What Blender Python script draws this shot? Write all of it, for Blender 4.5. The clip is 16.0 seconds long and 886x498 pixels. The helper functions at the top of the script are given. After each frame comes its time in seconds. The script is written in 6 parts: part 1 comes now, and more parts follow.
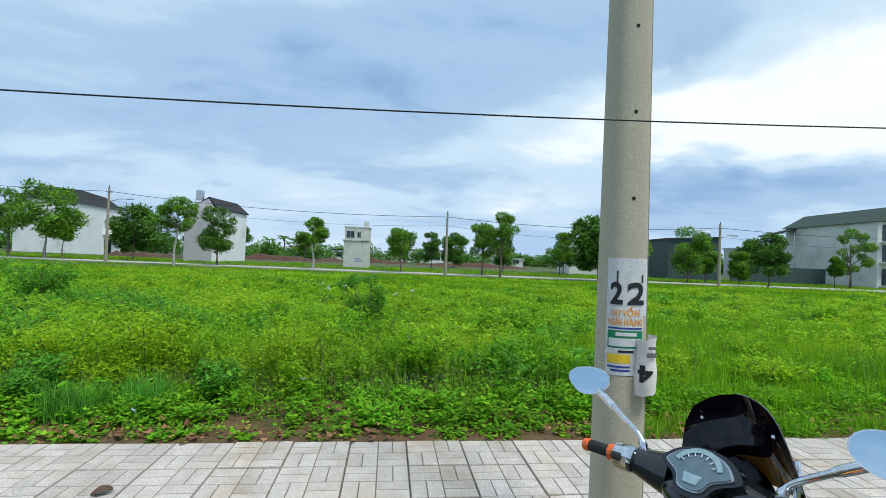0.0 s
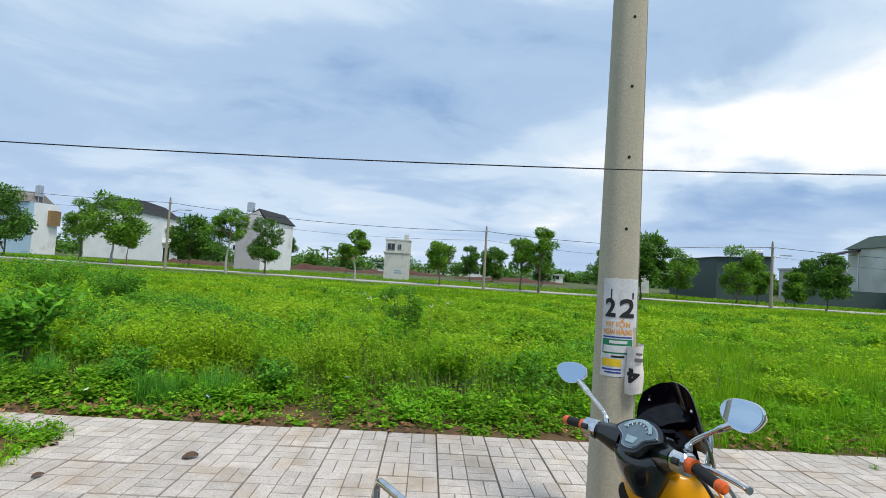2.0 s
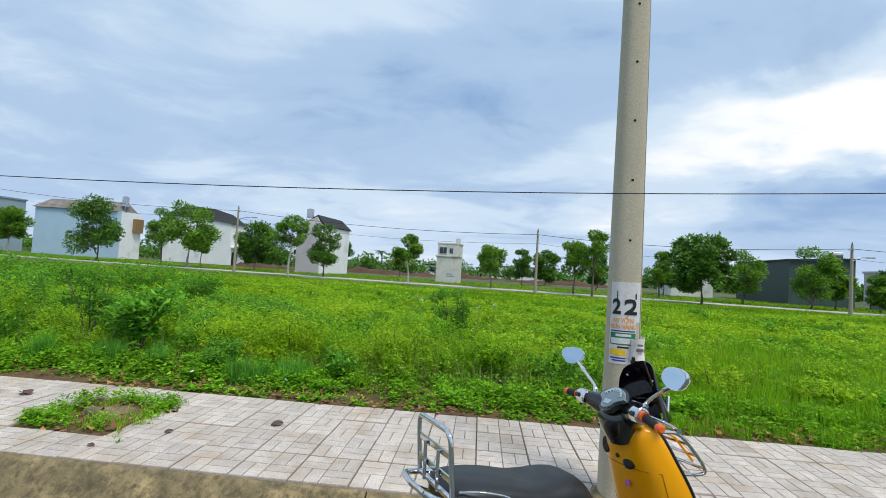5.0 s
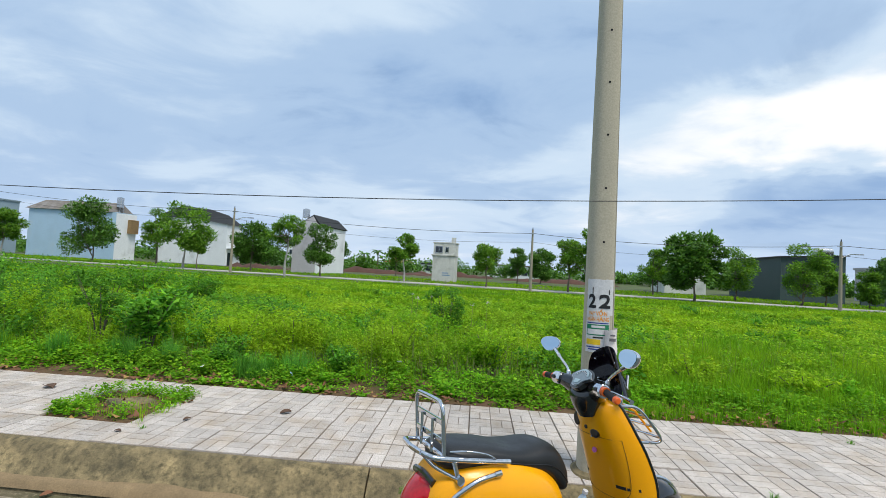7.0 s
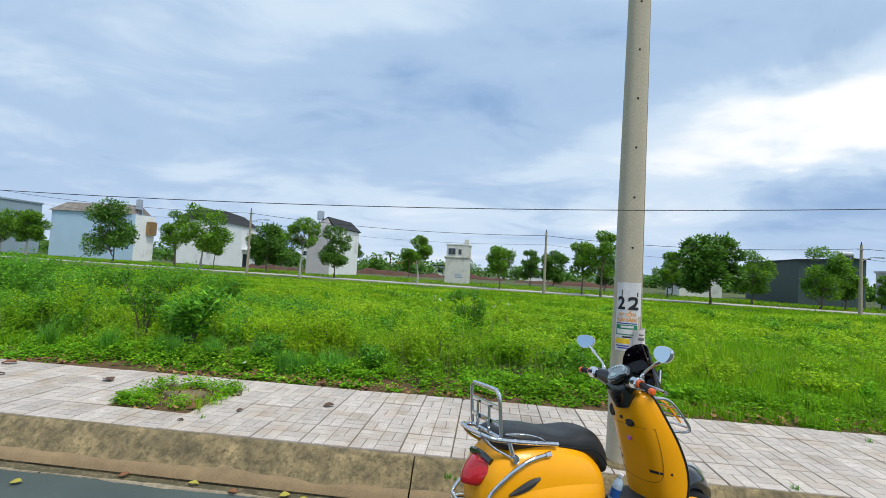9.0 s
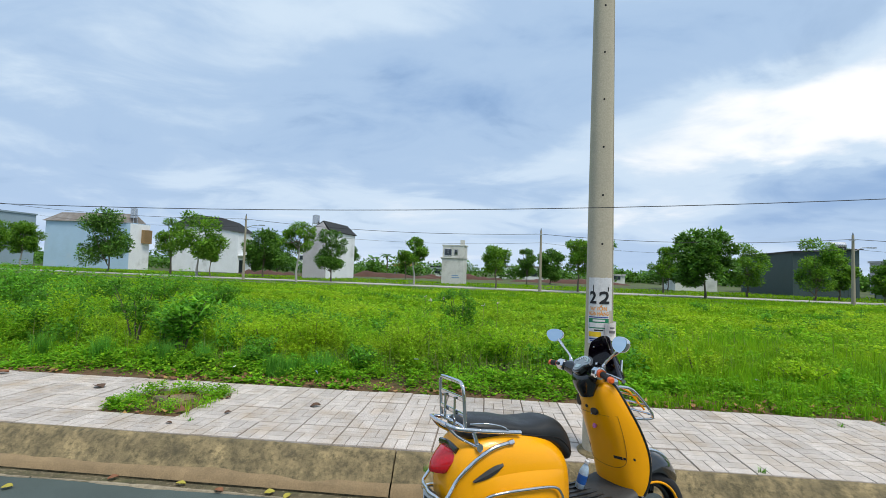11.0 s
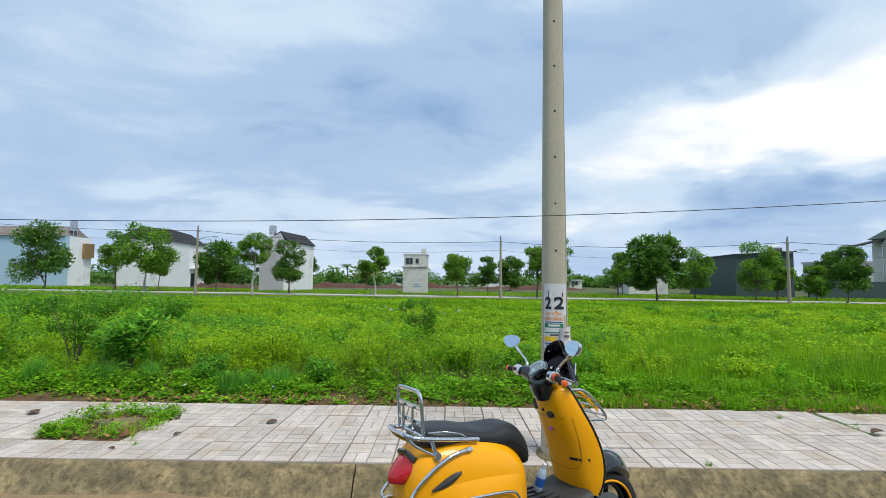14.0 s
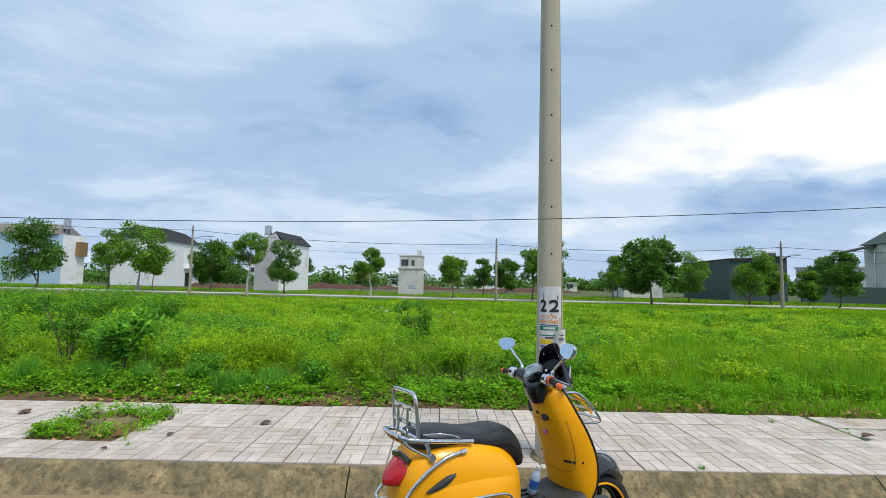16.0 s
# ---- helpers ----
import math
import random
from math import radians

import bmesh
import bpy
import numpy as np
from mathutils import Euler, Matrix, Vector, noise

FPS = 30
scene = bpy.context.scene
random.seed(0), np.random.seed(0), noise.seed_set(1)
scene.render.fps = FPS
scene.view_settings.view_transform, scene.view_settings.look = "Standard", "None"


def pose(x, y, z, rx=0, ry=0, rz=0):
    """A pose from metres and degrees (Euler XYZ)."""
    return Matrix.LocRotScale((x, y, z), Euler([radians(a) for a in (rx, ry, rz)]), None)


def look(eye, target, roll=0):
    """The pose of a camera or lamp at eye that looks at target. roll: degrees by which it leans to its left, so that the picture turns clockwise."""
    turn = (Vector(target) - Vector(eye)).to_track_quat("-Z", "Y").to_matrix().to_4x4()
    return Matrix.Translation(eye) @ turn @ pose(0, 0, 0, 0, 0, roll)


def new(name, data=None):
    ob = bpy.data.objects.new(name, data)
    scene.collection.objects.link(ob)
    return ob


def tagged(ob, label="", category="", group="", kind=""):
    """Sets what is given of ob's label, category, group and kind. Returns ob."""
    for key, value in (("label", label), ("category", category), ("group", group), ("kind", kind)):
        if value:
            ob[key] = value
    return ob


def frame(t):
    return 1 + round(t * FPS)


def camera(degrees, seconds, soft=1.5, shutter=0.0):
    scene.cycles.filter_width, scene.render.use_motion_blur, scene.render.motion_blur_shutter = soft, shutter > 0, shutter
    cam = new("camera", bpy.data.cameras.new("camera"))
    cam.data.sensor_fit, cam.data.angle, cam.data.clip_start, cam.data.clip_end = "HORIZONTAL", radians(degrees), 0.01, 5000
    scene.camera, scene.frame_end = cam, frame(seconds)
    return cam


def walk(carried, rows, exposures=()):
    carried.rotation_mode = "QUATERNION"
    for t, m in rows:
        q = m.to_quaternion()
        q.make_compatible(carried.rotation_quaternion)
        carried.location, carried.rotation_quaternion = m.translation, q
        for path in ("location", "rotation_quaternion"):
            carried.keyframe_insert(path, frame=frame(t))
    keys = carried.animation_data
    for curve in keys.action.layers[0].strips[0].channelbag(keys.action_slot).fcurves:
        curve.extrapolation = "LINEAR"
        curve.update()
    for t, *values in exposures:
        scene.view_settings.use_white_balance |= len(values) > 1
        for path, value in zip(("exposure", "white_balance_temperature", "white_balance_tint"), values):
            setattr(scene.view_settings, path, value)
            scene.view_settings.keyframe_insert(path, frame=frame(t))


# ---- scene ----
cam = camera(88.1, 16.0, soft=0.8)
PATH = [
    (0, (-0.994, -1.786, 1.366), (-0.764, 0.2, 1.401), 2.2),
    (0.5, (-1.076, -1.911, 1.376), (-1.121, 0.087, 1.441), 1.7),
    (1, (-1.175, -2.061, 1.373), (-1.36, -0.071, 1.433), 2.1),
    (1.5, (-1.107, -2.155, 1.386), (-1.194, -0.16, 1.483), 2.5),
    (2, (-0.966, -2.279, 1.388), (-0.91, -0.282, 1.473), 3.5),
    (2.5, (-0.957, -2.375, 1.395), (-0.918, -0.377, 1.476), 3.5),
    (3, (-1.065, -2.441, 1.389), (-1.176, -0.445, 1.465), 2.8),
    (3.5, (-1.1, -2.519, 1.388), (-1.14, -0.52, 1.455), 2.7),
    (4, (-0.989, -2.635, 1.392), (-1.02, -0.638, 1.484), 3.5),
    (4.5, (-0.899, -2.759, 1.404), (-1.073, -0.768, 1.49), 3.5),
    (7, (-0.816, -3.217, 1.414), (-0.97, -1.225, 1.496), 3.1),
    (7.5, (-0.818, -3.272, 1.419), (-1.052, -1.287, 1.492), 2.8),
    (8, (-0.97, -3.353, 1.424), (-1.313, -1.385, 1.525), 2.1),
    (8.5, (-1.056, -3.437, 1.414), (-1.378, -1.465, 1.488), 2.5),
    (9, (-1.009, -3.501, 1.415), (-1.213, -1.513, 1.502), 3.3),
    (11.5, (-0.813, -3.602, 1.413), (-0.987, -1.612, 1.507), 1.2),
    (12, (-0.804, -3.609, 1.42), (-0.884, -1.614, 1.531), 1.0),
    (12.5, (-0.799, -3.611, 1.42), (-0.835, -1.616, 1.56), 0.8),
    (13, (-0.809, -3.607, 1.412), (-0.899, -1.613, 1.536), 0.5),
    (13.5, (-0.804, -3.595, 1.413), (-0.878, -1.6, 1.524), 0.5),
    (14, (-0.799, -3.609, 1.416), (-0.823, -1.614, 1.549), 0.6),
    (14.5, (-0.804, -3.607, 1.416), (-0.818, -1.612, 1.548), 0.7),
    (15, (-0.803, -3.605, 1.417), (-0.825, -1.609, 1.551), 0.9),
    (15.5, (-0.805, -3.611, 1.413), (-0.824, -1.616, 1.545), 1.0),
    (16, (-0.802, -3.617, 1.418), (-0.808, -1.622, 1.559), 1.1),
]
walk(cam, [(t, look(e, g, r)) for t, e, g, r in PATH],
     [(0, 0, 6200, 5), (0.5, 0, 6250, 6), (1, 0, 6420, 9), (1.5, 0, 6500, 10), (16, 0, 6500, 10)])

# ---- world, sun ----
world = bpy.data.worlds.new("sky")
scene.world = world
world.use_nodes = True


def build_sky():
    nt = world.node_tree
    nt.nodes.clear()
    N, L = nt.nodes.new, nt.links.new
    out = N("ShaderNodeOutputWorld")
    bg = N("ShaderNodeBackground")
    sky = N("ShaderNodeTexSky")
    sky.sky_type = "NISHITA"
    sky.sun_disc = False
    sky.sun_elevation, sky.sun_rotation = radians(66), radians(131)
    tc = N("ShaderNodeTexCoord")
    sep = N("ShaderNodeSeparateXYZ")
    L(tc.outputs["Generated"], sep.inputs[0])

    def m(op, a, b=None, clamp=False):
        n = N("ShaderNodeMath")
        n.operation, n.use_clamp = op, clamp
        for i, v in enumerate((a, b)):
            if v is None:
                continue
            if isinstance(v, (int, float)):
                n.inputs[i].default_value = v
            else:
                L(v, n.inputs[i])
        return n.outputs[0]
    # the cloud deck: a flat layer seen in perspective
    zz = m("ADD", m("MAXIMUM", sep.outputs[2], 0.0), 0.16)
    cx, cy = m("DIVIDE", sep.outputs[0], zz), m("DIVIDE", sep.outputs[1], zz)
    comb = N("ShaderNodeCombineXYZ")
    L(cx, comb.inputs[0])
    L(m("MULTIPLY", cy, 1.25), comb.inputs[1])

    def cloud(scale, detail, rough, off, dist=0.0):
        mp = N("ShaderNodeMapping")
        mp.inputs["Location"].default_value = off
        mp.inputs["Rotation"].default_value = (0, 0, radians(-18))
        L(comb.outputs[0], mp.inputs[0])
        n = N("ShaderNodeTexNoise")
        n.inputs["Scale"].default_value, n.inputs["Detail"].default_value = scale, detail
        n.inputs["Roughness"].default_value, n.inputs["Distortion"].default_value = rough, dist
        L(mp.outputs[0], n.inputs["Vector"])
        return n.outputs["Fac"]

    def ramp(v, stops):
        r = N("ShaderNodeValToRGB")
        r.color_ramp.interpolation = "EASE"
        while len(r.color_ramp.elements) < len(stops):
            r.color_ramp.elements.new(0.5)
        for e, (p, c) in zip(r.color_ramp.elements, stops):
            e.position, e.color = p, (*c, 1)
        L(v, r.inputs[0])
        return r.outputs[0]

    def mix(f, a, b):
        n = N("ShaderNodeMix")
        n.data_type = "RGBA"
        L(f, n.inputs[0]) if not isinstance(f, float) else setattr(n.inputs[0], "default_value", f)
        L(a, n.inputs[6])
        L(b, n.inputs[7])
        return n.outputs[2]
    big = cloud(0.36, 4, 0.45, (3.1, 1.7, 0), 0.5)
    fine = cloud(1.5, 9, 0.58, (1.3, 4.2, 0), 0.5)
    body = m("ADD", m("MULTIPLY", big, 0.66), m("MULTIPLY", fine, 0.34))
    # broad bright and grey banks of cloud, their edges torn by noise
    warp = N("ShaderNodeTexNoise")
    warp.inputs["Scale"].default_value, warp.inputs["Detail"].default_value = 4.2, 9
    mpw = N("ShaderNodeMapping")
    mpw.inputs["Scale"].default_value = (1.0, 1.0, 2.6)
    L(tc.outputs["Generated"], mpw.inputs[0])
    L(mpw.outputs[0], warp.inputs["Vector"])
    off = N("ShaderNodeVectorMath")
    off.operation = "MULTIPLY_ADD"
    L(warp.outputs["Color"], off.inputs[0])
    off.inputs[1].default_value, off.inputs[2].default_value = (0.30, 0.30, 0.20), (-0.15, -0.15, -0.10)
    add = N("ShaderNodeVectorMath")
    L(tc.outputs["Generated"], add.inputs[0])
    L(off.outputs[0], add.inputs[1])
    lift = body
    for az, el, wide, tall, amount in SKY_BANKS:
        a, e = radians(az), radians(el)
        # offsets along and across the bank
        right = (math.cos(a), -math.sin(a), 0.0)
        upv = (-math.sin(a) * math.sin(e), -math.cos(a) * math.sin(e), math.cos(e))
        ahead = (math.sin(a) * math.cos(e), math.cos(a) * math.cos(e), math.sin(e))
        terms = []
        for axis, size in ((right, wide), (upv, tall)):
            d = N("ShaderNodeVectorMath")
            d.operation = "DOT_PRODUCT"
            L(add.outputs[0], d.inputs[0])
            d.inputs[1].default_value = axis
            q = m("DIVIDE", d.outputs["Value"], math.sin(radians(size)))
            terms.append(m("MULTIPLY", q, q))
        f = N("ShaderNodeVectorMath")
        f.operation = "DOT_PRODUCT"
        L(add.outputs[0], f.inputs[0])
        f.inputs[1].default_value = ahead
        front = m("GREATER_THAN", f.outputs["Value"], 0.0)
        g = m("MULTIPLY", m("POWER", 2.718, m("MULTIPLY", m("ADD", terms[0], terms[1]), -1.0)), front)
        lift = m("ADD", lift, m("MULTIPLY", g, amount))
    tone = ramp(lift, SKY_TONES)
    # thin haze near the horizon, and a little clear sky between the clouds
    haze = N("ShaderNodeRGB")
    haze.outputs[0].default_value = (*SKY_HAZE, 1)
    hz = m("POWER", m("SUBTRACT", 1.0, m("MAXIMUM", sep.outputs[2], 0.0), True), 9.0)
    tone = mix(m("MULTIPLY", hz, 0.55), tone, haze.outputs[0])
    scaled = N("ShaderNodeMix")
    scaled.data_type, scaled.blend_type = "RGBA", "MULTIPLY"
    scaled.inputs[0].default_value = 1.0
    L(sky.outputs[0], scaled.inputs[6])
    scaled.inputs[7].default_value = (SKY_CLEAR, SKY_CLEAR, SKY_CLEAR, 1)
    gaps = m("MULTIPLY", ramp_gap(ramp, fine), 0.10)
    final = mix(gaps, tone, scaled.outputs[2])
    L(final, bg.inputs[0])
    bg.inputs[1].default_value = SKY_STRENGTH
    L(bg.outputs[0], out.inputs[0])


def ramp_gap(ramp, v):
    return ramp(v, [(0.30, (1, 1, 1)), (0.42, (0, 0, 0))])


SKY_STRENGTH = 1.0
SKY_CLEAR = 0.10
# banks of cloud: azimuth and height, half width and half height in degrees, lighter (+) or greyer (-)
SKY_BANKS = [(38, 15.5, 20, 4.6, 0.30), (50, 20, 12, 8, 0.14), (36, 7.8, 14, 3.1, -0.34), (20, 27, 18, 6, -0.05), (-8, 21, 24, 5, -0.02), (6, 10.5, 20, 2.4, -0.06), (20, 8, 16, 1.8, 0.12),
             (-34, 18, 16, 9, 0.07), (-6, 36, 30, 8, 0.09), (-20, 27, 11, 6, 0.07), (-2, 18, 14, 6, -0.05), (16, 6.5, 7, 2.0, 0.10)]
SKY_HAZE = (0.55, 0.68, 0.90)
SKY_TONES = [(0.30, (0.28, 0.44, 0.70)), (0.44, (0.43, 0.59, 0.81)), (0.55, (0.64, 0.78, 0.93)), (0.73, (1.05, 1.06, 1.06))]
build_sky()

sun = bpy.data.lights.new("sun", "SUN")
sun.energy, sun.angle, sun.color = 3.0, radians(20), (1.0, 0.95, 0.86)
sun_ob = new("sun", sun)
sun_ob.matrix_world = look((9, -11, 27), (0, 0, 0))

# ---- materials ----


def mat(name, color, rough=0.6, metal=0.0, var=0.25, scale=8.0, fine=60.0, bump=0.15, dirt=None, dirt_amt=0.0,
        dirt_scale=1.5, dirt2=None, dirt2_amt=0.0, dirt2_scale=20.0, rand=0.0, patch=None, patch_scale=0.35, island=0.0, coat=0.0, hue=None, spec=0.5, trans=0.0, space="Object"):
    """A surface: base colour varied by broad and fine noise, stains in a second colour, relief."""
    m_ = bpy.data.materials.new(name)
    m_.use_nodes = True
    nt = m_.node_tree
    N, L = nt.nodes.new, nt.links.new
    b = nt.nodes["Principled BSDF"]
    b.inputs["Roughness"].default_value, b.inputs["Metallic"].default_value = rough, metal
    b.inputs["Specular IOR Level"].default_value = spec
    b.inputs["Coat Weight"].default_value = coat
    b.inputs["Coat Roughness"].default_value = 0.04
    tc = N("ShaderNodeTexCoord")
    geo = N("ShaderNodeNewGeometry")
    vec = tc.outputs["Object"] if space == "Object" else geo.outputs["Position"]

    def nz(s, d=5, r=0.6):
        n = N("ShaderNodeTexNoise")
        n.inputs["Scale"].default_value, n.inputs["Detail"].default_value, n.inputs["Roughness"].default_value = s, d, r
        L(vec, n.inputs["Vector"])
        return n.outputs["Fac"]

    def rng(v, a, c, lo, hi):
        n = N("ShaderNodeMapRange")
        for i, x in enumerate((a, c, lo, hi)):
            n.inputs[i + 1].default_value = x
        L(v, n.inputs[0])
        return n.outputs[0]

    def mx(f, a, c, mode="MIX"):
        n = N("ShaderNodeMix")
        n.data_type, n.blend_type = "RGBA", mode
        for i, v in ((0, f), (6, a), (7, c)):
            if isinstance(v, (int, float)):
                n.inputs[i].default_value = v
            elif isinstance(v, tuple):
                n.inputs[i].default_value = (*v[:3], 1)
            else:
                L(v, n.inputs[i])
        return n.outputs[2]
    lo = tuple(c * (1 - var) for c in color)
    hi = tuple(min(1, c * (1 + var)) for c in color)
    n1, n2 = nz(scale), nz(fine, 3)
    col = mx(rng(n1, 0.3, 0.7, 0, 1), lo, hi)
    col = mx(rng(n2, 0.3, 0.7, 0, 1), col, mx(1.0, col, (0.75, 0.75, 0.75), "MULTIPLY")) if var > 0 else col
    if dirt is not None:
        d1 = nz(dirt_scale, 8, 0.65)
        col = mx(rng(d1, 0.62 - 0.3 * dirt_amt, 0.72, 0, 0.9), col, dirt)
    if dirt2 is not None:
        col = mx(rng(nz(dirt2_scale, 4, 0.7), 0.60 - 0.25 * dirt2_amt, 0.66, 0, 0.85), col, dirt2)
    if patch is not None:
        col = mx(rng(nz(patch_scale, 3, 0.5), 0.42, 0.62, 0, 0.8), col, patch)
    if rand > 0:
        oi = N("ShaderNodeObjectInfo")
        col = mx(1.0, col, mxv(N, L, oi.outputs["Random"], rand), "MULTIPLY")
    if island > 0:
        if hue is not None:
            col = mx(rng(geo.outputs["Random Per Island"], 0.55, 1.0, 0, 0.85), col, hue)
        fr = N("ShaderNodeMath")
        fr.operation = "FRACT"
        mu = N("ShaderNodeMath")
        mu.operation = "MULTIPLY"
        mu.inputs[1].default_value = 7.31
        L(geo.outputs["Random Per Island"], mu.inputs[0])
        L(mu.outputs[0], fr.inputs[0])
        col = mx(1.0, col, mxv(N, L, fr.outputs[0], island), "MULTIPLY")
    L(col, b.inputs["Base Color"])
    if bump > 0:
        bp = N("ShaderNodeBump")
        bp.inputs["Strength"].default_value, bp.inputs["Distance"].default_value = bump, 0.01
        L(n2, bp.inputs["Height"])
        L(bp.outputs[0], b.inputs["Normal"])
        L(rng(n1, 0.3, 0.7, max(0, rough - 0.08), min(1, rough + 0.08)), b.inputs["Roughness"])
    if trans > 0:
        tr = N("ShaderNodeBsdfTranslucent")
        L(mx(1.0, col, (1.0, 1.0, 0.45), "MULTIPLY"), tr.inputs[0])
        ms = N("ShaderNodeMixShader")
        ms.inputs[0].default_value = trans
        L(b.outputs[0], ms.inputs[1])
        L(tr.outputs[0], ms.inputs[2])
        L(ms.outputs[0], nt.nodes["Material Output"].inputs[0])
    return m_


def mxv(N, L, v, amount):
    n = N("ShaderNodeMapRange")
    n.inputs[3].default_value, n.inputs[4].default_value = 1 - amount, 1 + amount * 0.6
    L(v, n.inputs[0])
    c = N("ShaderNodeCombineColor")
    for i in range(3):
        L(n.outputs[0], c.inputs[i])
    return c.outputs[0]


M = {}
M["asphalt"] = mat("asphalt", (0.078, 0.106, 0.098), 0.85, scale=1.2, fine=220, bump=0.5, dirt=(0.16, 0.15, 0.12), dirt_amt=0.2)
M["kerb"] = mat("old_concrete", (0.32, 0.245, 0.125), 0.92, var=0.4, scale=6, fine=40, bump=1.0, dirt=(0.05, 0.046, 0.026), dirt_amt=0.75, dirt_scale=3.4, dirt2=(0.07, 0.06, 0.032), dirt2_amt=0.65, dirt2_scale=19)
M["sand"] = mat("silt", (0.29, 0.205, 0.11), 0.95, var=0.25, scale=4, fine=90, bump=0.5, dirt=(0.12, 0.10, 0.06), dirt_amt=0.3, dirt_scale=2.0)
M["gutter"] = mat("gutter_mud", (0.115, 0.095, 0.05), 0.95, var=0.45, scale=7, fine=60, bump=0.9, dirt=(0.055, 0.07, 0.018), dirt_amt=0.5, dirt_scale=5.0, dirt2=(0.25, 0.20, 0.12), dirt2_amt=0.3, dirt2_scale=30)
M["crust"] = mat("pale_mortar_edge", (0.35, 0.295, 0.205), 0.95, var=0.25, scale=9, fine=80, bump=0.8, dirt=(0.16, 0.13, 0.08), dirt_amt=0.4, dirt_scale=6.0)
M["tile"] = mat("paving_tile", (0.62, 0.557, 0.508), 0.8, var=0.16, scale=7, fine=150, bump=0.35, dirt=(0.40, 0.30, 0.20), dirt_amt=0.5, dirt_scale=2.3, dirt2=(0.33, 0.28, 0.23), dirt2_amt=0.5, dirt2_scale=85, rand=0.10, island=0.13, space="World")
M["joint"] = mat("joint_mortar", (0.23, 0.185, 0.145), 0.95, scale=3, fine=80, bump=0.5)
M["pole"] = mat("pole_concrete", (0.51, 0.46, 0.345), 0.85, var=0.06, scale=3, fine=90, bump=0.12, dirt2=(0.42, 0.38, 0.285), dirt2_amt=0.1, dirt2_scale=25, dirt=(0.40, 0.365, 0.28), dirt_amt=0.25, dirt_scale=1.6)
M["pole_edge"] = mat("pole_seam", (0.30, 0.28, 0.22), 0.85, var=0.15)
M["black"] = mat("black_plastic", (0.012, 0.012, 0.014), 0.35, var=0.1, bump=0.05)
M["hole"] = mat("hole_shade", (0.01, 0.01, 0.009), 0.95, var=0.1, bump=0)
M["wire"] = mat("cable_rubber", (0.012, 0.012, 0.016), 0.5, var=0.1, bump=0)
M["soil"] = mat("field_soil", (0.075, 0.105, 0.025), 0.95, var=0.35, scale=0.35, fine=6, bump=0.6, dirt=(0.13, 0.085, 0.045), dirt_amt=0.25, dirt_scale=0.5, space="World")
M["litter"] = mat("litter_soil", (0.14, 0.072, 0.032), 0.95, var=0.4, scale=6, fine=40, bump=0.8, dirt=(0.05, 0.06, 0.02), dirt_amt=0.5, dirt_scale=3)
M["dirt"] = mat("red_dirt", (0.095, 0.045, 0.03), 0.95, var=0.3, scale=0.4, fine=4, bump=0.5)
M["road_far"] = mat("pale_concrete_road", (0.46, 0.43, 0.38), 0.9, var=0.12, scale=0.5, fine=8, bump=0.2)
M["white_wall"] = mat("white_render", (0.87, 0.89, 0.90), 0.9, var=0.05, scale=0.6, fine=9, bump=0.1, dirt=(0.52, 0.53, 0.52), dirt_amt=0.25, dirt_scale=0.35)
M["blue_wall"] = mat("pale_blue_render", (0.47, 0.66, 0.82), 0.9, var=0.05, scale=0.5, fine=9, bump=0.1, dirt=(0.47, 0.55, 0.61), dirt_amt=0.3, dirt_scale=0.25)
M["far_wall"] = mat("blue_grey_render", (0.30, 0.40, 0.47), 0.9, var=0.06, scale=0.5, fine=9, bump=0.1, dirt=(0.24, 0.31, 0.36), dirt_amt=0.35, dirt_scale=0.25)
M["grey_wall"] = mat("grey_render", (0.54, 0.52, 0.54), 0.9, var=0.08, scale=0.6, fine=9, bump=0.1, dirt=(0.33, 0.32, 0.32), dirt_amt=0.3, dirt_scale=0.4)
M["stain_wall"] = mat("stained_grey_render", (0.78, 0.80, 0.74), 0.92, var=0.1, scale=0.7, fine=9, bump=0.2, dirt=(0.42, 0.44, 0.40), dirt_amt=0.5, dirt_scale=0.35)
M["tower_wall"] = mat("stained_white_render", (0.66, 0.66, 0.61), 0.92, var=0.1, scale=0.9, fine=12, bump=0.2, dirt=(0.34, 0.33, 0.29), dirt_amt=0.35, dirt_scale=0.7)
M["dark_wall"] = mat("dark_green_sheet", (0.05, 0.085, 0.082), 0.7, var=0.12, scale=0.4, fine=6, bump=0.1)
M["roof_dark"] = mat("dark_slate_roof", (0.03, 0.034, 0.038), 0.9, var=0.2, scale=2, fine=14, bump=0.4)
M["roof_brown"] = mat("brown_tile_roof", (0.20, 0.175, 0.15), 0.85, var=0.2, scale=2, fine=14, bump=0.4, dirt=(0.27, 0.26, 0.25), dirt_amt=0.5, dirt_scale=0.6)
M["roof_green"] = mat("dark_green_roof", (0.05, 0.08, 0.065), 0.8, var=0.2, scale=2, fine=14, bump=0.4)
M["roof_red"] = mat("red_tile_roof", (0.42, 0.09, 0.06), 0.8, var=0.2, scale=2, fine=14, bump=0.3)
M["wood"] = mat("slatted_wood", (0.30, 0.19, 0.08), 0.7, var=0.3, scale=4, fine=30, bump=0.2)
M["steel"] = mat("stainless_steel", (0.62, 0.62, 0.63), 0.25, 1.0, var=0.08, bump=0.02)
M["glass_dark"] = mat("dark_window_glass", (0.03, 0.04, 0.05), 0.08, var=0.05, bump=0)
M["bark"] = mat("bark", (0.17, 0.14, 0.10), 0.95, var=0.3, scale=3, fine=20, bump=0.6)
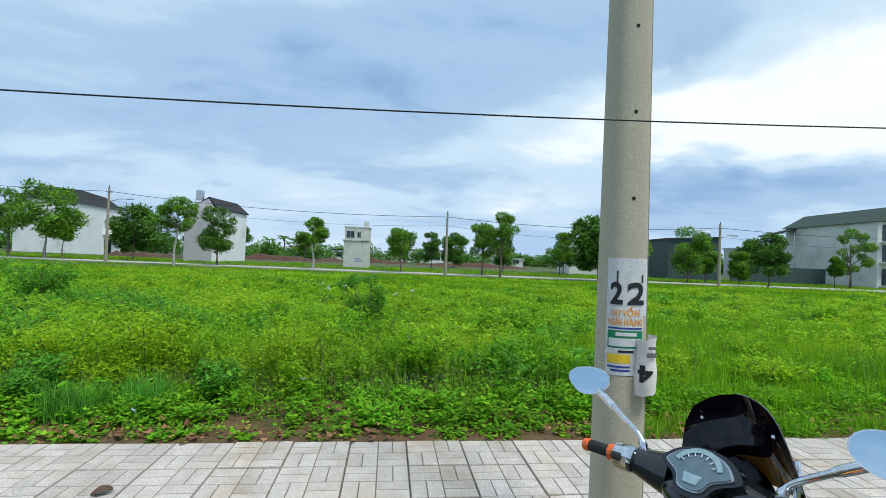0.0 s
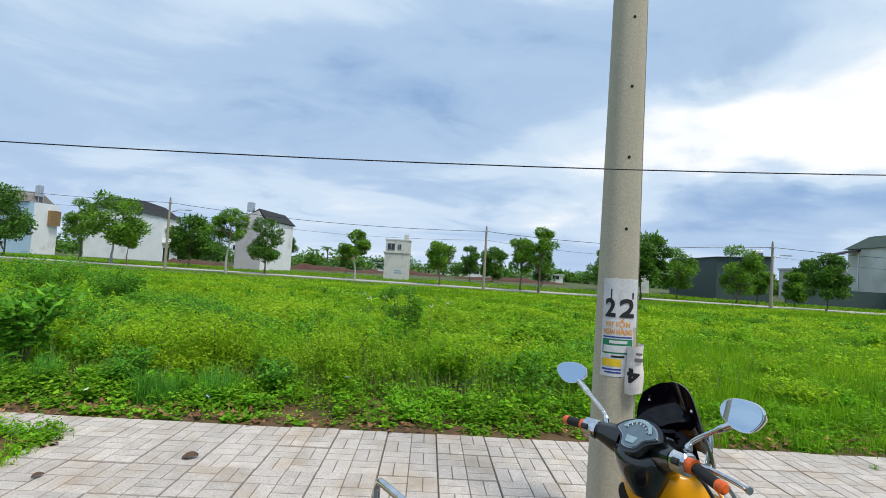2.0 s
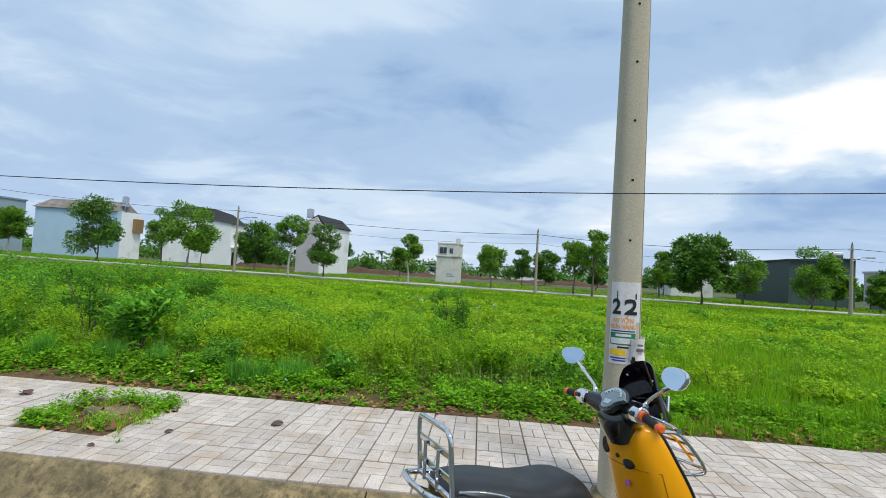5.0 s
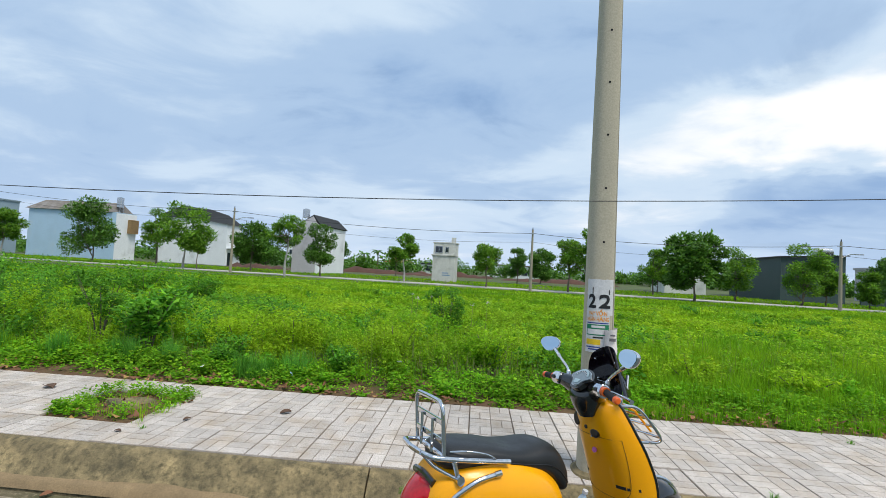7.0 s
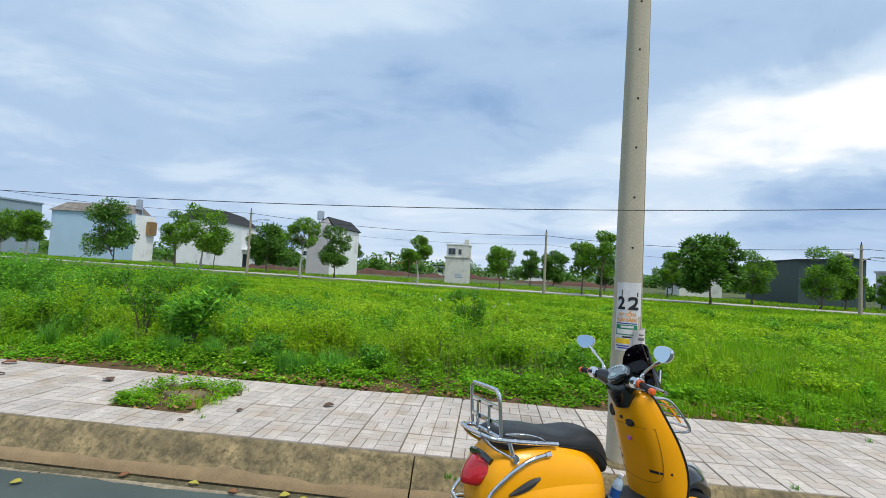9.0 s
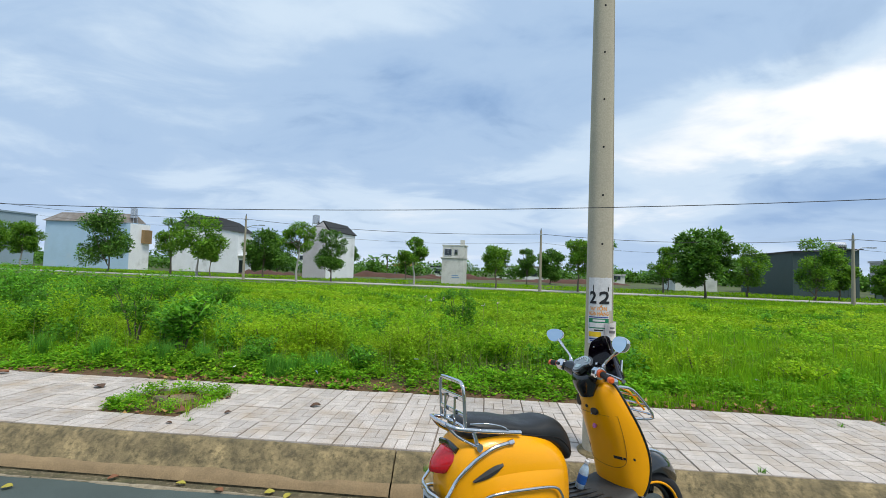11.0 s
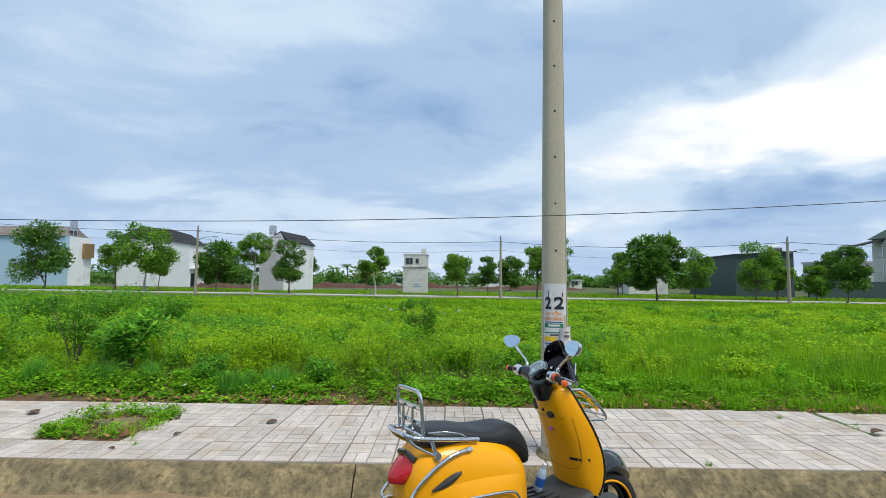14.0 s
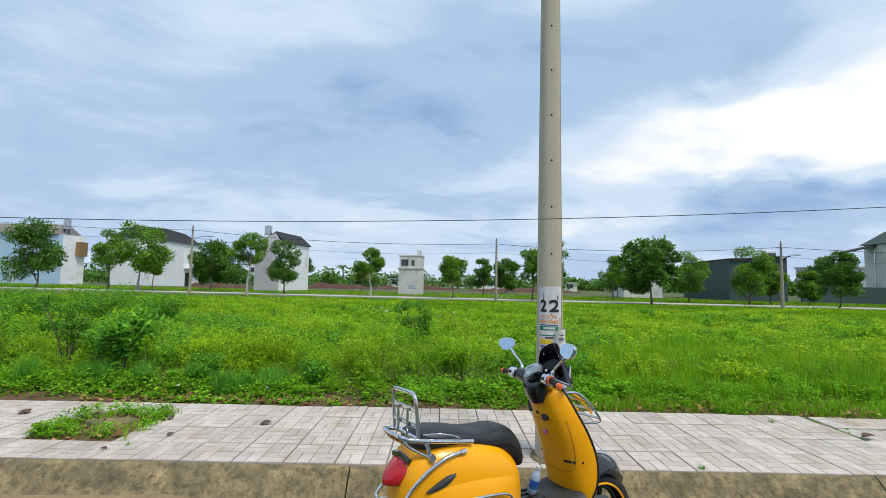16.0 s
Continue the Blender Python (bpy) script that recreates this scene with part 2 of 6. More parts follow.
M["bark_white"] = mat("limewashed_bark", (0.46, 0.44, 0.40), 0.95, var=0.2, scale=3, fine=20, bump=0.6)
M["post"] = mat("far_concrete", (0.36, 0.32, 0.24), 0.9, var=0.1, scale=1)


def part(name, bm, material, parent, label=""):
    """Link a bmesh (or mesh) as one mesh object under a thing, or on its own."""
    if isinstance(bm, bpy.types.Mesh):
        me = bm
    else:
        me = bpy.data.meshes.new(name)
        bmesh.ops.recalc_face_normals(bm, faces=bm.faces)
        bm.to_mesh(me)
        bm.free()
    if material is not None and not me.materials:
        me.materials.append(material)
    ob = new(name, me)
    if parent is not None:
        ob.parent = parent
    if label:
        tagged(ob, label)
    return ob


def thing(name, m_, label, category, group="", kind=""):
    ob = new(name)
    ob.empty_display_size = 0.1
    ob.matrix_world = m_
    return tagged(ob, label, category, group, kind)


def smooth(ob, angle=40):
    me = ob.data
    me.polygons.foreach_set("use_smooth", [True] * len(me.polygons))
    me.set_sharp_from_angle(angle=radians(angle))
    return ob


def box(bm, x0, x1, y0, y1, z0, z1, bev=0.0):
    r = bmesh.ops.create_cube(bm, size=1, matrix=Matrix.LocRotScale(((x0 + x1) / 2, (y0 + y1) / 2, (z0 + z1) / 2), None, (x1 - x0, y1 - y0, z1 - z0)))
    if bev:
        es = list({e for v in r["verts"] for e in v.link_edges})
        bmesh.ops.bevel(bm, geom=es, offset=bev, segments=2, affect="EDGES", profile=0.6)
    return bm


def boxed(x0, x1, y0, y1, z0, z1, bev=0.0):
    return box(bmesh.new(), x0, x1, y0, y1, z0, z1, bev)


def loft(rings, close_ring=True, caps=True, bm=None):
    """A skin over rings of equally many points."""
    bm = bm or bmesh.new()
    vs = [[bm.verts.new(p) for p in r] for r in rings]
    n = len(rings[0])
    for a, b in zip(vs, vs[1:]):
        for i in range(n if close_ring else n - 1):
            j = (i + 1) % n
            bm.faces.new((a[i], a[j], b[j], b[i]))
    if caps and close_ring:
        bm.faces.new(vs[0][::-1])
        bm.faces.new(vs[-1])
    return bm


def tube(pts, r, n=8, bm=None, caps=True):
    """A round bar along points; r a number or one per point."""
    pts = [Vector(p) for p in pts]
    rr = r if isinstance(r, (list, tuple)) else [r] * len(pts)
    rings, side = [], None
    for i, p in enumerate(pts):
        d = (pts[min(i + 1, len(pts) - 1)] - pts[max(i - 1, 0)]).normalized()
        if side is None:
            side = d.orthogonal().normalized()
        side = (side - d * side.dot(d)).normalized()
        up = d.cross(side)
        rings.append([p + (side * math.cos(k * 2 * math.pi / n) + up * math.sin(k * 2 * math.pi / n)) * rr[i] for k in range(n)])
    return loft(rings, caps=caps, bm=bm)


def curve_pts(ctrl, n=8, closed=False):
    """Catmull-Rom points through control points."""
    c = [Vector(p) for p in ctrl]
    if closed:
        c = [c[-1]] + c + [c[0], c[1]]
    else:
        c = [c[0] * 2 - c[1]] + c + [c[-1] * 2 - c[-2]]
    out = []
    for i in range(1, len(c) - 2):
        for k in range(n):
            t = k / n
            a, b, d, e = c[i - 1], c[i], c[i + 1], c[i + 2]
            out.append(0.5 * ((2 * b) + (d - a) * t + (2 * a - 5 * b + 4 * d - e) * t * t + (3 * b - a - 3 * d + e) * t ** 3))
    if not closed:
        out.append(c[-2])
    return out


# ---- ground, road, pavement ----
ROAD_Z = -0.25


def field_z(x, y):
    t = np.clip((y - 1.7) / 11.0, 0, 1)
    return -0.03 - 0.47 * t * t * (3 - 2 * t)


def build_ground():
    ys = np.concatenate([[-1200, -300, -60, -14, -8.2, 1.60, 1.62], np.linspace(1.75, 14, 36), np.linspace(15, 60, 46), [70, 90, 130, 200, 400, 900, 2500]])
    xs = np.concatenate([[-2500, -900, -400, -200, -130], np.linspace(-100, -15, 30), np.linspace(-14, 12, 66), np.linspace(14, 100, 30), [130, 200, 400, 900, 2500]])
    X, Y = np.meshgrid(xs, ys)
    Z = field_z(X, Y) + (0.04 * np.sin(X * 1.3 + Y * 0.7) + 0.03 * np.sin(X * 3.1 - Y * 2.3)) * np.clip((Y - 1.9) / 1.2, 0, 1)
    Z[Y < 1.61] = -0.45
    Z[Y < -8.3] = -0.12
    v = np.stack([X, Y, Z], -1).reshape(-1, 3)
    h, w = X.shape
    f = [(i * w + j, i * w + j + 1, (i + 1) * w + j + 1, (i + 1) * w + j) for i in range(h - 1) for j in range(w - 1)]
    me = bpy.data.meshes.new("ground")
    me.from_pydata(v.tolist(), [], f)
    g = part("ground", me, M["soil"], None)
    tagged(g, "green overgrown vacant field soil", "ground", kind="structure")
    smooth(g, 60)


build_ground()


def strip(name, profile, x0, x1, step, material, label, category):
    """A long body of one cross-section (y, z) along x."""
    n = int((x1 - x0) / step)
    rings = [[(x0 + (x1 - x0) * i / n, y + 0.004 * noise.noise((i * 0.7, y * 9, z * 5)), z + 0.004 * noise.noise((i * 0.5, 7 + y * 9, z * 5))) for y, z in profile] for i in range(n + 1)]
    ob = part(name, loft(rings), material, None)
    return tagged(smooth(ob, 50), label, category, kind="structure")


strip("road", [(-0.37, ROAD_Z), (-0.37, -0.5), (-8.0, -0.5), (-8.0, ROAD_Z), (-4, ROAD_Z + 0.03)], -160, 160, 2.0, M["asphalt"], "worn dark grey asphalt road", "road")
strip("gutter", [(-0.262, ROAD_Z - 0.004), (-0.262, -0.5), (-0.368, -0.5), (-0.368, ROAD_Z + 0.004)], -60, 60, 0.2, M["gutter"], "silted concrete gutter beside the kerb", "gutter")

# kerb stones, cast in lengths with open joints
KERB = [(0.012, -0.004), (0.012, -0.5), (-0.236, -0.5), (-0.236, ROAD_Z + 0.012), (-0.215, ROAD_Z + 0.045), (-0.17, -0.165), (-0.10, -0.075), (-0.035, -0.014), (-0.01, -0.004)]
kerb = thing("kerb", pose(0, 0, 0), "weathered sloping concrete kerb beside the road", "kerb", kind="structure")
for k in range(-6, 7):
    a, b = -1.49 + k * 4.0 + 0.006, -1.49 + (k + 1) * 4.0 - 0.006
    rings = []
    for i in range(21):
        x = a + (b - a) * i / 20
        rings.append([(x, y + 0.006 * noise.noise((x * 2.0, y * 20, z * 9)), z + 0.006 * noise.noise((x * 1.7, 5 + y * 20, z * 9))) for y, z in KERB])
    smooth(part("kerb_stone", loft(rings), M["kerb"], kerb), 50)
    sand = []
    for i in range(41):
        x = a + (b - a) * i / 40
        top = ROAD_Z + 0.074 + 0.028 * noise.noise((x * 1.2, 0, 0)) + 0.016 * noise.noise((x * 4, 6, 0))
        sand.append([(x, -0.245, ROAD_Z + 0.004), (x, -0.224, ROAD_Z + 0.047), (x, -0.219 + (top + 0.205) * 1.12, top), (x, -0.13, top - 0.02), (x, -0.15, ROAD_Z)])
    rings = sand
    smooth(part("silt_crust", loft(rings), M["sand"], kerb, "sandy silt along the foot of the kerb"), 60)

for k in range(7):
    # broken pale mortar where the gutter meets the road
    a = -9.0 + k * 2.4
    rings = []
    for i in range(49):
        x = a + 2.38 * i / 48
        c_ = -0.368 + 0.012 * noise.noise((x * 1.7, 8, 0)) + 0.006 * noise.noise((x * 7, 2, 0))
        h_ = max(0.003, 0.013 + 0.018 * noise.noise((x * 1.1, 3, 0)) + 0.012 * noise.noise((x * 6, 5, 0)) + 0.006 * noise.noise((x * 19, 4, 0)))
        z_ = ROAD_Z + 0.006 + 0.25 * h_
        rings.append([(x, c_ + h_, ROAD_Z - 0.004), (x, c_ + h_ * 0.6, z_), (x, c_ - h_ * 0.5, z_ - 0.001), (x, c_ - h_, ROAD_Z - 0.004)])
    smooth(part("mortar_edge", loft(rings), M["crust"], kerb, "broken pale mortar along the gutter"), 50)

bed = part("pavement", boxed(-26, 24, 0.014, 1.62, -0.5, -0.018), M["joint"], None)
tagged(bed, "pavement of pale patterned tiles", "pavement", kind="structure")


# ---- the far street ----
def far_y(x):
    return 42.6 - 0.135 * x


D_ = Vector((0.991, -0.134, 0))
N_ = Vector((0.134, 0.991, 0))
TURN = math.degrees(math.atan2(-0.134, 0.991))


def far_strip(name, o0, o1, z0, z1, material, label, category):
    bm = bmesh.new()
    rings = []
    for i in range(61):
        x = -210 + 7 * i
        y = far_y(x)
        rings.append([(x, y + o0, z0), (x, y + o1, z0), (x, y + o1, z1), (x, y + o0, z1)])
    return tagged(part(name, loft(rings, bm=bm), material, None), label, category, kind="structure")


far_strip("far_road", 1.6, 6.6, -0.6, -0.42, M["road_far"], "pale concrete street beyond the field", "road")
far_strip("far_kerb", 1.25, 1.55, -0.6, -0.36, M["road_far"], "low pale kerb along the far street", "kerb")


def street_pole(x, height, lamp):
    y = far_y(x)
    t = thing("utility_pole", pose(x, y, -0.5, 0, 0, TURN), "slim concrete utility pole beside the far street", "utility pole", "poles along the far street")
    part("shaft", tube([(0, 0, -0.3), (0, 0, height)], [0.16, 0.09], 10), M["post"], t)
    part("cross_arm", boxed(-0.1, 0.1, -0.35, 0.35, height - 0.45, height - 0.37), M["steel"], t)
    part("insulator", tube([(0, 0, height), (0, 0, height + 0.22)], [0.05, 0.03], 8), M["black"], t)
    if lamp:
        part("lamp_arm", tube([(0.05, 0, height - 1.4), (0.8, 0.3, height - 1.05), (1.5, 0.6, height - 1.0)], 0.035, 6), M["steel"], t)
        part("lamp_head", boxed(1.4, 2.0, 0.5, 0.72, height - 1.06, height - 0.95, 0.02), M["steel"], t, "grey street lamp head")


POLES = [(-108.0, 9.6, True), (-68.3, 9.6, False), (-28.5, 7.4, True), (4.4, 6.1, False), (30.2, 6.0, True), (61.0, 6.1, False)]
for x, h_, lamp in POLES:
    street_pole(x, h_, lamp)


def hang(name, a, b, sag, r, label, n=24):
    a, b = Vector(a), Vector(b)
    pts = [a.lerp(b, i / n) - Vector((0, 0, sag * 4 * (i / n) * (1 - i / n))) for i in range(n + 1)]
    return tagged(part(name, tube(pts, r, 6), M["wire"], None), label, "cable", "overhead cables")


for (xa, ha, _), (xb, hb, _) in zip(POLES, POLES[1:]):
    for dz, sg in ((-0.35, 0.55), (-1.2, 0.75)):
        hang("power_cable", (xa, far_y(xa), ha - 0.5 + dz), (xb, far_y(xb), hb - 0.5 + dz), sg, 0.022 if dz > -1 else 0.012, "thin black overhead power cable between poles")


def window(parent, x, y, z, w, h, axis="x", name="window"):
    """A framed window proud of a wall; axis: the direction along the wall."""
    if axis == "x":
        f = part(name, boxed(x - w / 2, x + w / 2, y - 0.06, y + 0.02, z, z + h), M["steel"], parent)
        part("pane", boxed(x - w / 2 + 0.08, x - 0.03, y - 0.08, y - 0.05, z + 0.08, z + h - 0.08), M["glass_dark"], f)
        part("pane", boxed(x + 0.03, x + w / 2 - 0.08, y - 0.08, y - 0.05, z + 0.08, z + h - 0.08), M["glass_dark"], f)
    else:
        f = part(name, boxed(x - 0.02, x + 0.06, y - w / 2, y + w / 2, z, z + h), M["steel"], parent)
        part("pane", boxed(x + 0.05, x + 0.08, y - w / 2 + 0.08, y - 0.03, z + 0.08, z + h - 0.08), M["glass_dark"], f)
        part("pane", boxed(x + 0.05, x + 0.08, y + 0.03, y + w / 2 - 0.08, z + 0.08, z + h - 0.08), M["glass_dark"], f)
    return f


def prism(pts, y0, y1):
    """A body of an outline (x, z) between two depths."""
    return loft([[(x, y0, z) for x, z in pts], [(x, y1, z) for x, z in pts]])


def house_long_blue():
    # the long flank turned to the field, the front to a side street
    t = thing("house", pose(-70.6, 79.7, -0.5, 0, 0, TURN), "long pale blue two-storey house with a brown hipped roof", "house")
    part("wall", prism([(-21.4, 0), (0, 0), (0, 9.2), (-21.4, 9.6)], 0, 4.4), M["blue_wall"], t)
    part("front_wall", boxed(0.0, 0.12, 0.0, 4.5, 0, 9.1), M["white_wall"], t, "white rendered front wall")
    part("roof", loft([[(-22.0, -0.35, 9.55), (-0.9, -0.35, 9.2), (-0.9, 4.7, 9.2), (-22.0, 4.7, 9.55)], [(-20.0, 2.0, 11.5), (-1.6, 2.0, 11.2), (-1.6, 2.6, 11.2), (-20.0, 2.6, 11.5)]]), M["roof_brown"], t, "brown tiled roof")
    s = thing("water_tank", pose(-71.3, 81.3, 8.5, 0, 0, TURN), "pale steel water tank on the end of a house roof", "water tank")
    part("tank", tube([(0, 0, 1.3), (0, 0, 3.2)], 0.6, 16), M["steel"], s)
    part("lid", tube([(0, 0, 3.2), (0, 0, 3.35)], [0.55, 0.2], 16), M["steel"], s)
    for ax, ay in ((-0.45, -0.45), (0.45, -0.45), (0.45, 0.45), (-0.45, 0.45)):
        part("leg", tube([(ax, ay, 0), (ax * 0.9, ay * 0.9, 1.35)], 0.05, 6), M["steel"], s)
    b = part("balcony_screen", boxed(0.12, 0.8, 2.5, 4.4, 5.3, 8.0, 0.02), M["wood"], t, "slatted wooden screen over a balcony")
    for i in range(7):
        part("slat", boxed(0.8, 0.84, 2.55, 4.35, 5.3 + i * 0.42, 5.5 + i * 0.42), M["wood"], b)


def house_white():
    t = thing("house", pose(-51.0, 84.5, -0.5, 0, 0, TURN), "white two-storey house with a dark sloping roof", "house")
    part("wall", prism([(-15.9, 0), (0, 0), (0, 8.3), (-6.5, 9.2), (-15.9, 9.6)], 0, 4.6), M["white_wall"], t)
    part("roof", loft([[(-16.4, -0.25, 9.5), (-6.5, -0.25, 9.1), (0.3, -0.25, 8.2), (0.3, 4.8, 8.2), (-6.5, 4.8, 9.1), (-16.4, 4.8, 9.5)],
                       [(-12.6, 2.0, 12.0), (-6.0, 2.0, 11.4), (-1.8, 2.0, 10.3), (-1.8, 2.6, 10.3), (-6.0, 2.6, 11.4), (-12.6, 2.6, 12.0)]]), M["roof_dark"], t, "dark slate-coloured roof")
    part("canopy", boxed(0, 1.0, 0.2, 4.2, 3.4, 3.6), M["white_wall"], t)
    part("door", boxed(0, 0.08, 0.6, 2.2, 0, 2.6), M["glass_dark"], t)


def house_grey_tank():
    t = thing("house", pose(-25.3, 64.5, -0.5, 0, 0, TURN), "narrow grey and white town house with a steep dark roof", "house")
    part("wall", boxed(-3.9, 0, 0, 10.2, 0, 7.5), M["white_wall"], t)
    part("end_wall", boxed(-3.92, -0.02, -0.1, 0.0, 0, 7.5), M["grey_wall"], t, "bare grey cement end wall")
    part("gable", prism([(-3.3, 7.5), (-0.2, 7.5), (-1.0, 8.7)], 0.3, 0.5), M["grey_wall"], t)
    part("roof", loft([[(-3.4, 0.5, 7.5), (-1.0, 0.5, 9.0), (0.25, 0.5, 7.45), (0.15, 0.5, 7.35), (-1.0, 0.5, 8.8), (-3.3, 0.5, 7.4)], [(-3.4, 10.5, 7.5), (-1.0, 9.0, 9.0), (0.25, 10.5, 7.45), (0.15, 10.5, 7.35), (-1.0, 9.0, 8.8), (-3.3, 10.5, 7.4)]]), M["roof_dark"], t, "dark pitched roof")
    s = thing("water_tank", pose(-27.6, 65.6, 7.0, 0, 0, TURN), "stainless steel water tank on a frame on the roof", "water tank")
    part("tank", tube([(0, 0, 1.0), (0, 0, 2.3)], 0.55, 16), M["steel"], s)
    part("lid", tube([(0, 0, 2.3), (0, 0, 2.42)], [0.5, 0.2], 16), M["steel"], s)
    for ax, ay in ((-0.45, -0.45), (0.45, -0.45), (0.45, 0.45), (-0.45, 0.45)):
        part("leg", tube([(ax, ay, 0), (ax * 0.8, ay * 0.8, 1.05)], 0.035, 6), M["steel"], s)


def tower():
    t = thing("concrete_tower", pose(-5.6, 60.4, -0.5, 0, 0, TURN), "small weathered white concrete tower beside the street", "tower")
    part("wall", boxed(-1.55, 1.55, 0, 2.6, 0, 3.6), M["tower_wall"], t)
    part("ledge", boxed(-1.75, 1.65, -0.12, 2.7, 3.6, 3.75), M["tower_wall"], t)
    part("upper_wall", boxed(-1.5, 1.6, 0.1, 2.5, 3.75, 5.35), M["tower_wall"], t)
    part("parapet", boxed(-1.6, 1.7, 0.05, 2.55, 5.35, 5.5), M["tower_wall"], t)
    part("chimney", boxed(0.95, 1.5, 0.4, 1.0, 5.5, 6.2), M["tower_wall"], t)
    window(t, -0.7, 0.09, 3.95, 1.1, 1.0)
    window(t, 0.45, 0.09, 4.05, 0.5, 0.8)
    for i, (w, z) in enumerate(((0.9, 1.15), (1.1, 0.85))):
        part("painted_bar", boxed(-0.1, -0.1 + w, -0.012, -0.004, z, z + 0.12), M["blue_sign"], t, "faded blue painted lettering as a bar")


M["blue_sign"] = mat("faded_blue_paint", (0.20, 0.34, 0.55), 0.8, var=0.15)
M["yellow_sign"] = mat("yellow_sign_paint", (0.60, 0.36, 0.03), 0.6, var=0.1)


def shed_dark():
    t = thing("warehouse", pose(34.4, 58.5, -0.5, 0, 0, TURN), "dark green sheet-metal warehouse with a low roof", "warehouse")
    part("wall", prism([(3.2, 0), (10.3, 0), (10.3, 6.0), (3.2, 5.6)], 0, 16), M["dark_wall"], t)
    for i in range(17):
        xr = 3.4 + i * 0.41
        part("rib", boxed(xr, xr + 0.05, -0.015, 0.0, 0.1, 5.4 + 0.6 * xr / 10.3), M["dark_wall"], t)
    part("roof", prism([(2.9, 5.6), (10.6, 6.02), (10.6, 6.14), (2.9, 5.72)], -0.3, 16.3), M["roof_dark"], t)
    s = thing("water_tank", pose(43.0, 58.6, 5.35, 0, 0, TURN), "stainless steel water tank lying on a warehouse roof", "water tank")
    part("tank", tube([(-0.9, 0, 0.7), (0.9, 0, 0.7)], 0.5, 14), M["steel"], s)
    for ax in (-0.6, 0.6):
        part("leg", boxed(ax - 0.05, ax + 0.05, -0.4, 0.4, 0.0, 0.45), M["steel"], s)
    w = thing("boundary_wall", pose(46.5, 57.2, -0.5, 0, 0, TURN), "low dark grey boundary wall beside the warehouse", "wall")
    part("wall", boxed(0, 13, 0, 0.25, 0, 2.2), M["dark_wall"], w)


def house_green_roof():
    t = thing("house", pose(60.2, 49.4, -0.5, 0, 0, TURN), "stained grey three-storey house with a dark green roof", "house")
    part("wall", boxed(0, 9.0, 0, 16.0, 0, 8.6), M["stain_wall"], t)
    part("roof", loft([[(-0.4, -0.4, 8.5), (9.4, -0.4, 8.5), (9.4, 16.4, 8.5), (-0.4, 16.4, 8.5)], [(2.2, 0.2, 10.5), (6.8, 0.2, 10.5), (6.8, 15.0, 10.5), (2.2, 15.0, 10.5)]]), M["roof_green"], t, "dark green roof")
    for z in (0.4, 3.4, 6.0):
        # dark sheet on the flat wall stands in for the shade behind each balcony
        part("balcony_recess", boxed(0.6, 8.4, -0.06, 0.0, z, z + 2.1), M["glass_dark"], t)
        part("balcony", boxed(0.3, 8.7, -1.0, 0, z - 0.25, z - 0.05), M["stain_wall"], t)
    s = part("sign", boxed(3.5, 6.5, 0.4, 0.6, 10.4, 11.5), M["yellow_sign"], t, "yellow sign board on the roof")
    part("stripe", boxed(3.6, 6.4, 0.38, 0.397, 10.9, 11.05), M["roof_red"], s)
    c = thing("canopy", pose(57.4, 63.5, -0.5, 0, 0, TURN), "dark sheet canopy beside a house", "canopy")
    part("sheet", prism([(0, 7.0), (5.0, 8.3), (5.0, 8.5), (0, 7.2)], 0, 2.0), M["roof_dark"], c)
    for ax in (0.3, 4.6):
        part("post", boxed(ax, ax + 0.15, 0.3, 0.45, 0, 7.1 + ax * 0.25), M["steel"], c)


def plain_house(x, y, w, d, h, wall, roof, label, storeys=2):
    t = thing("house", pose(x, y, -0.5, 0, 0, TURN), label, "house", "distant houses")
    part("wall", boxed(0, w, 0, d, 0, h), wall, t)
    if roof is M["roof_red"]:
        part("roof", loft([[(-0.5, -0.5, h), (w + 0.5, -0.5, h), (w + 0.5, d + 0.5, h), (-0.5, d + 0.5, h)], [(w * 0.45, d * 0.4, h + w * 0.22), (w * 0.55, d * 0.4, h + w * 0.22), (w * 0.55, d * 0.6, h + w * 0.22), (w * 0.45, d * 0.6, h + w * 0.22)]]), roof, t)
    else:
        part("roof", boxed(-0.2, w + 0.2, -0.2, d + 0.2, h, h + 0.35), roof, t)
    n = max(1, int(w / 3))
    for s_ in range(storeys):
        for i in range(n):
            window(t, w * (i + 0.5) / n, 0, h / storeys * s_ + 0.9, min(1.6, w / n * 0.6), min(1.5, h / storeys * 0.5))


house_long_blue()
house_white()
house_grey_tank()
tower()
shed_dark()
house_green_roof()
plain_house(-127, 92, 14, 9, 12.2, M["far_wall"], M["far_wall"], "blue-grey flat-roofed block of flats in the distance", 3)
plain_house(-62, 140, 9, 8, 8.5, M["white_wall"], M["grey_wall"], "pale distant house with balconies", 3)
plain_house(-29, 135, 7, 7, 2.8, M["grey_wall"], M["roof_red"], "small hut with a red roof behind the dirt mounds", 1)
plain_house(-16, 120, 8, 6, 2.6, M["white_wall"], M["roof_dark"], "low white shed in the distance", 1)
plain_house(2, 128, 18, 8, 3.4, M["white_wall"], M["roof_brown"], "long low white building in the distance", 1)
plain_house(25, 110, 7, 8, 1.9, M["stain_wall"], M["grey_wall"], "low pale building behind trees", 1)
plain_house(26.5, 66, 5.5, 8, 5.0, M["stain_wall"], M["grey_wall"], "stained grey house half hidden by trees", 2)
plain_house(66.8, 78, 7, 8, 5.6, M["grey_wall"], M["grey_wall"], "grey flat-roofed house behind a wall", 2)


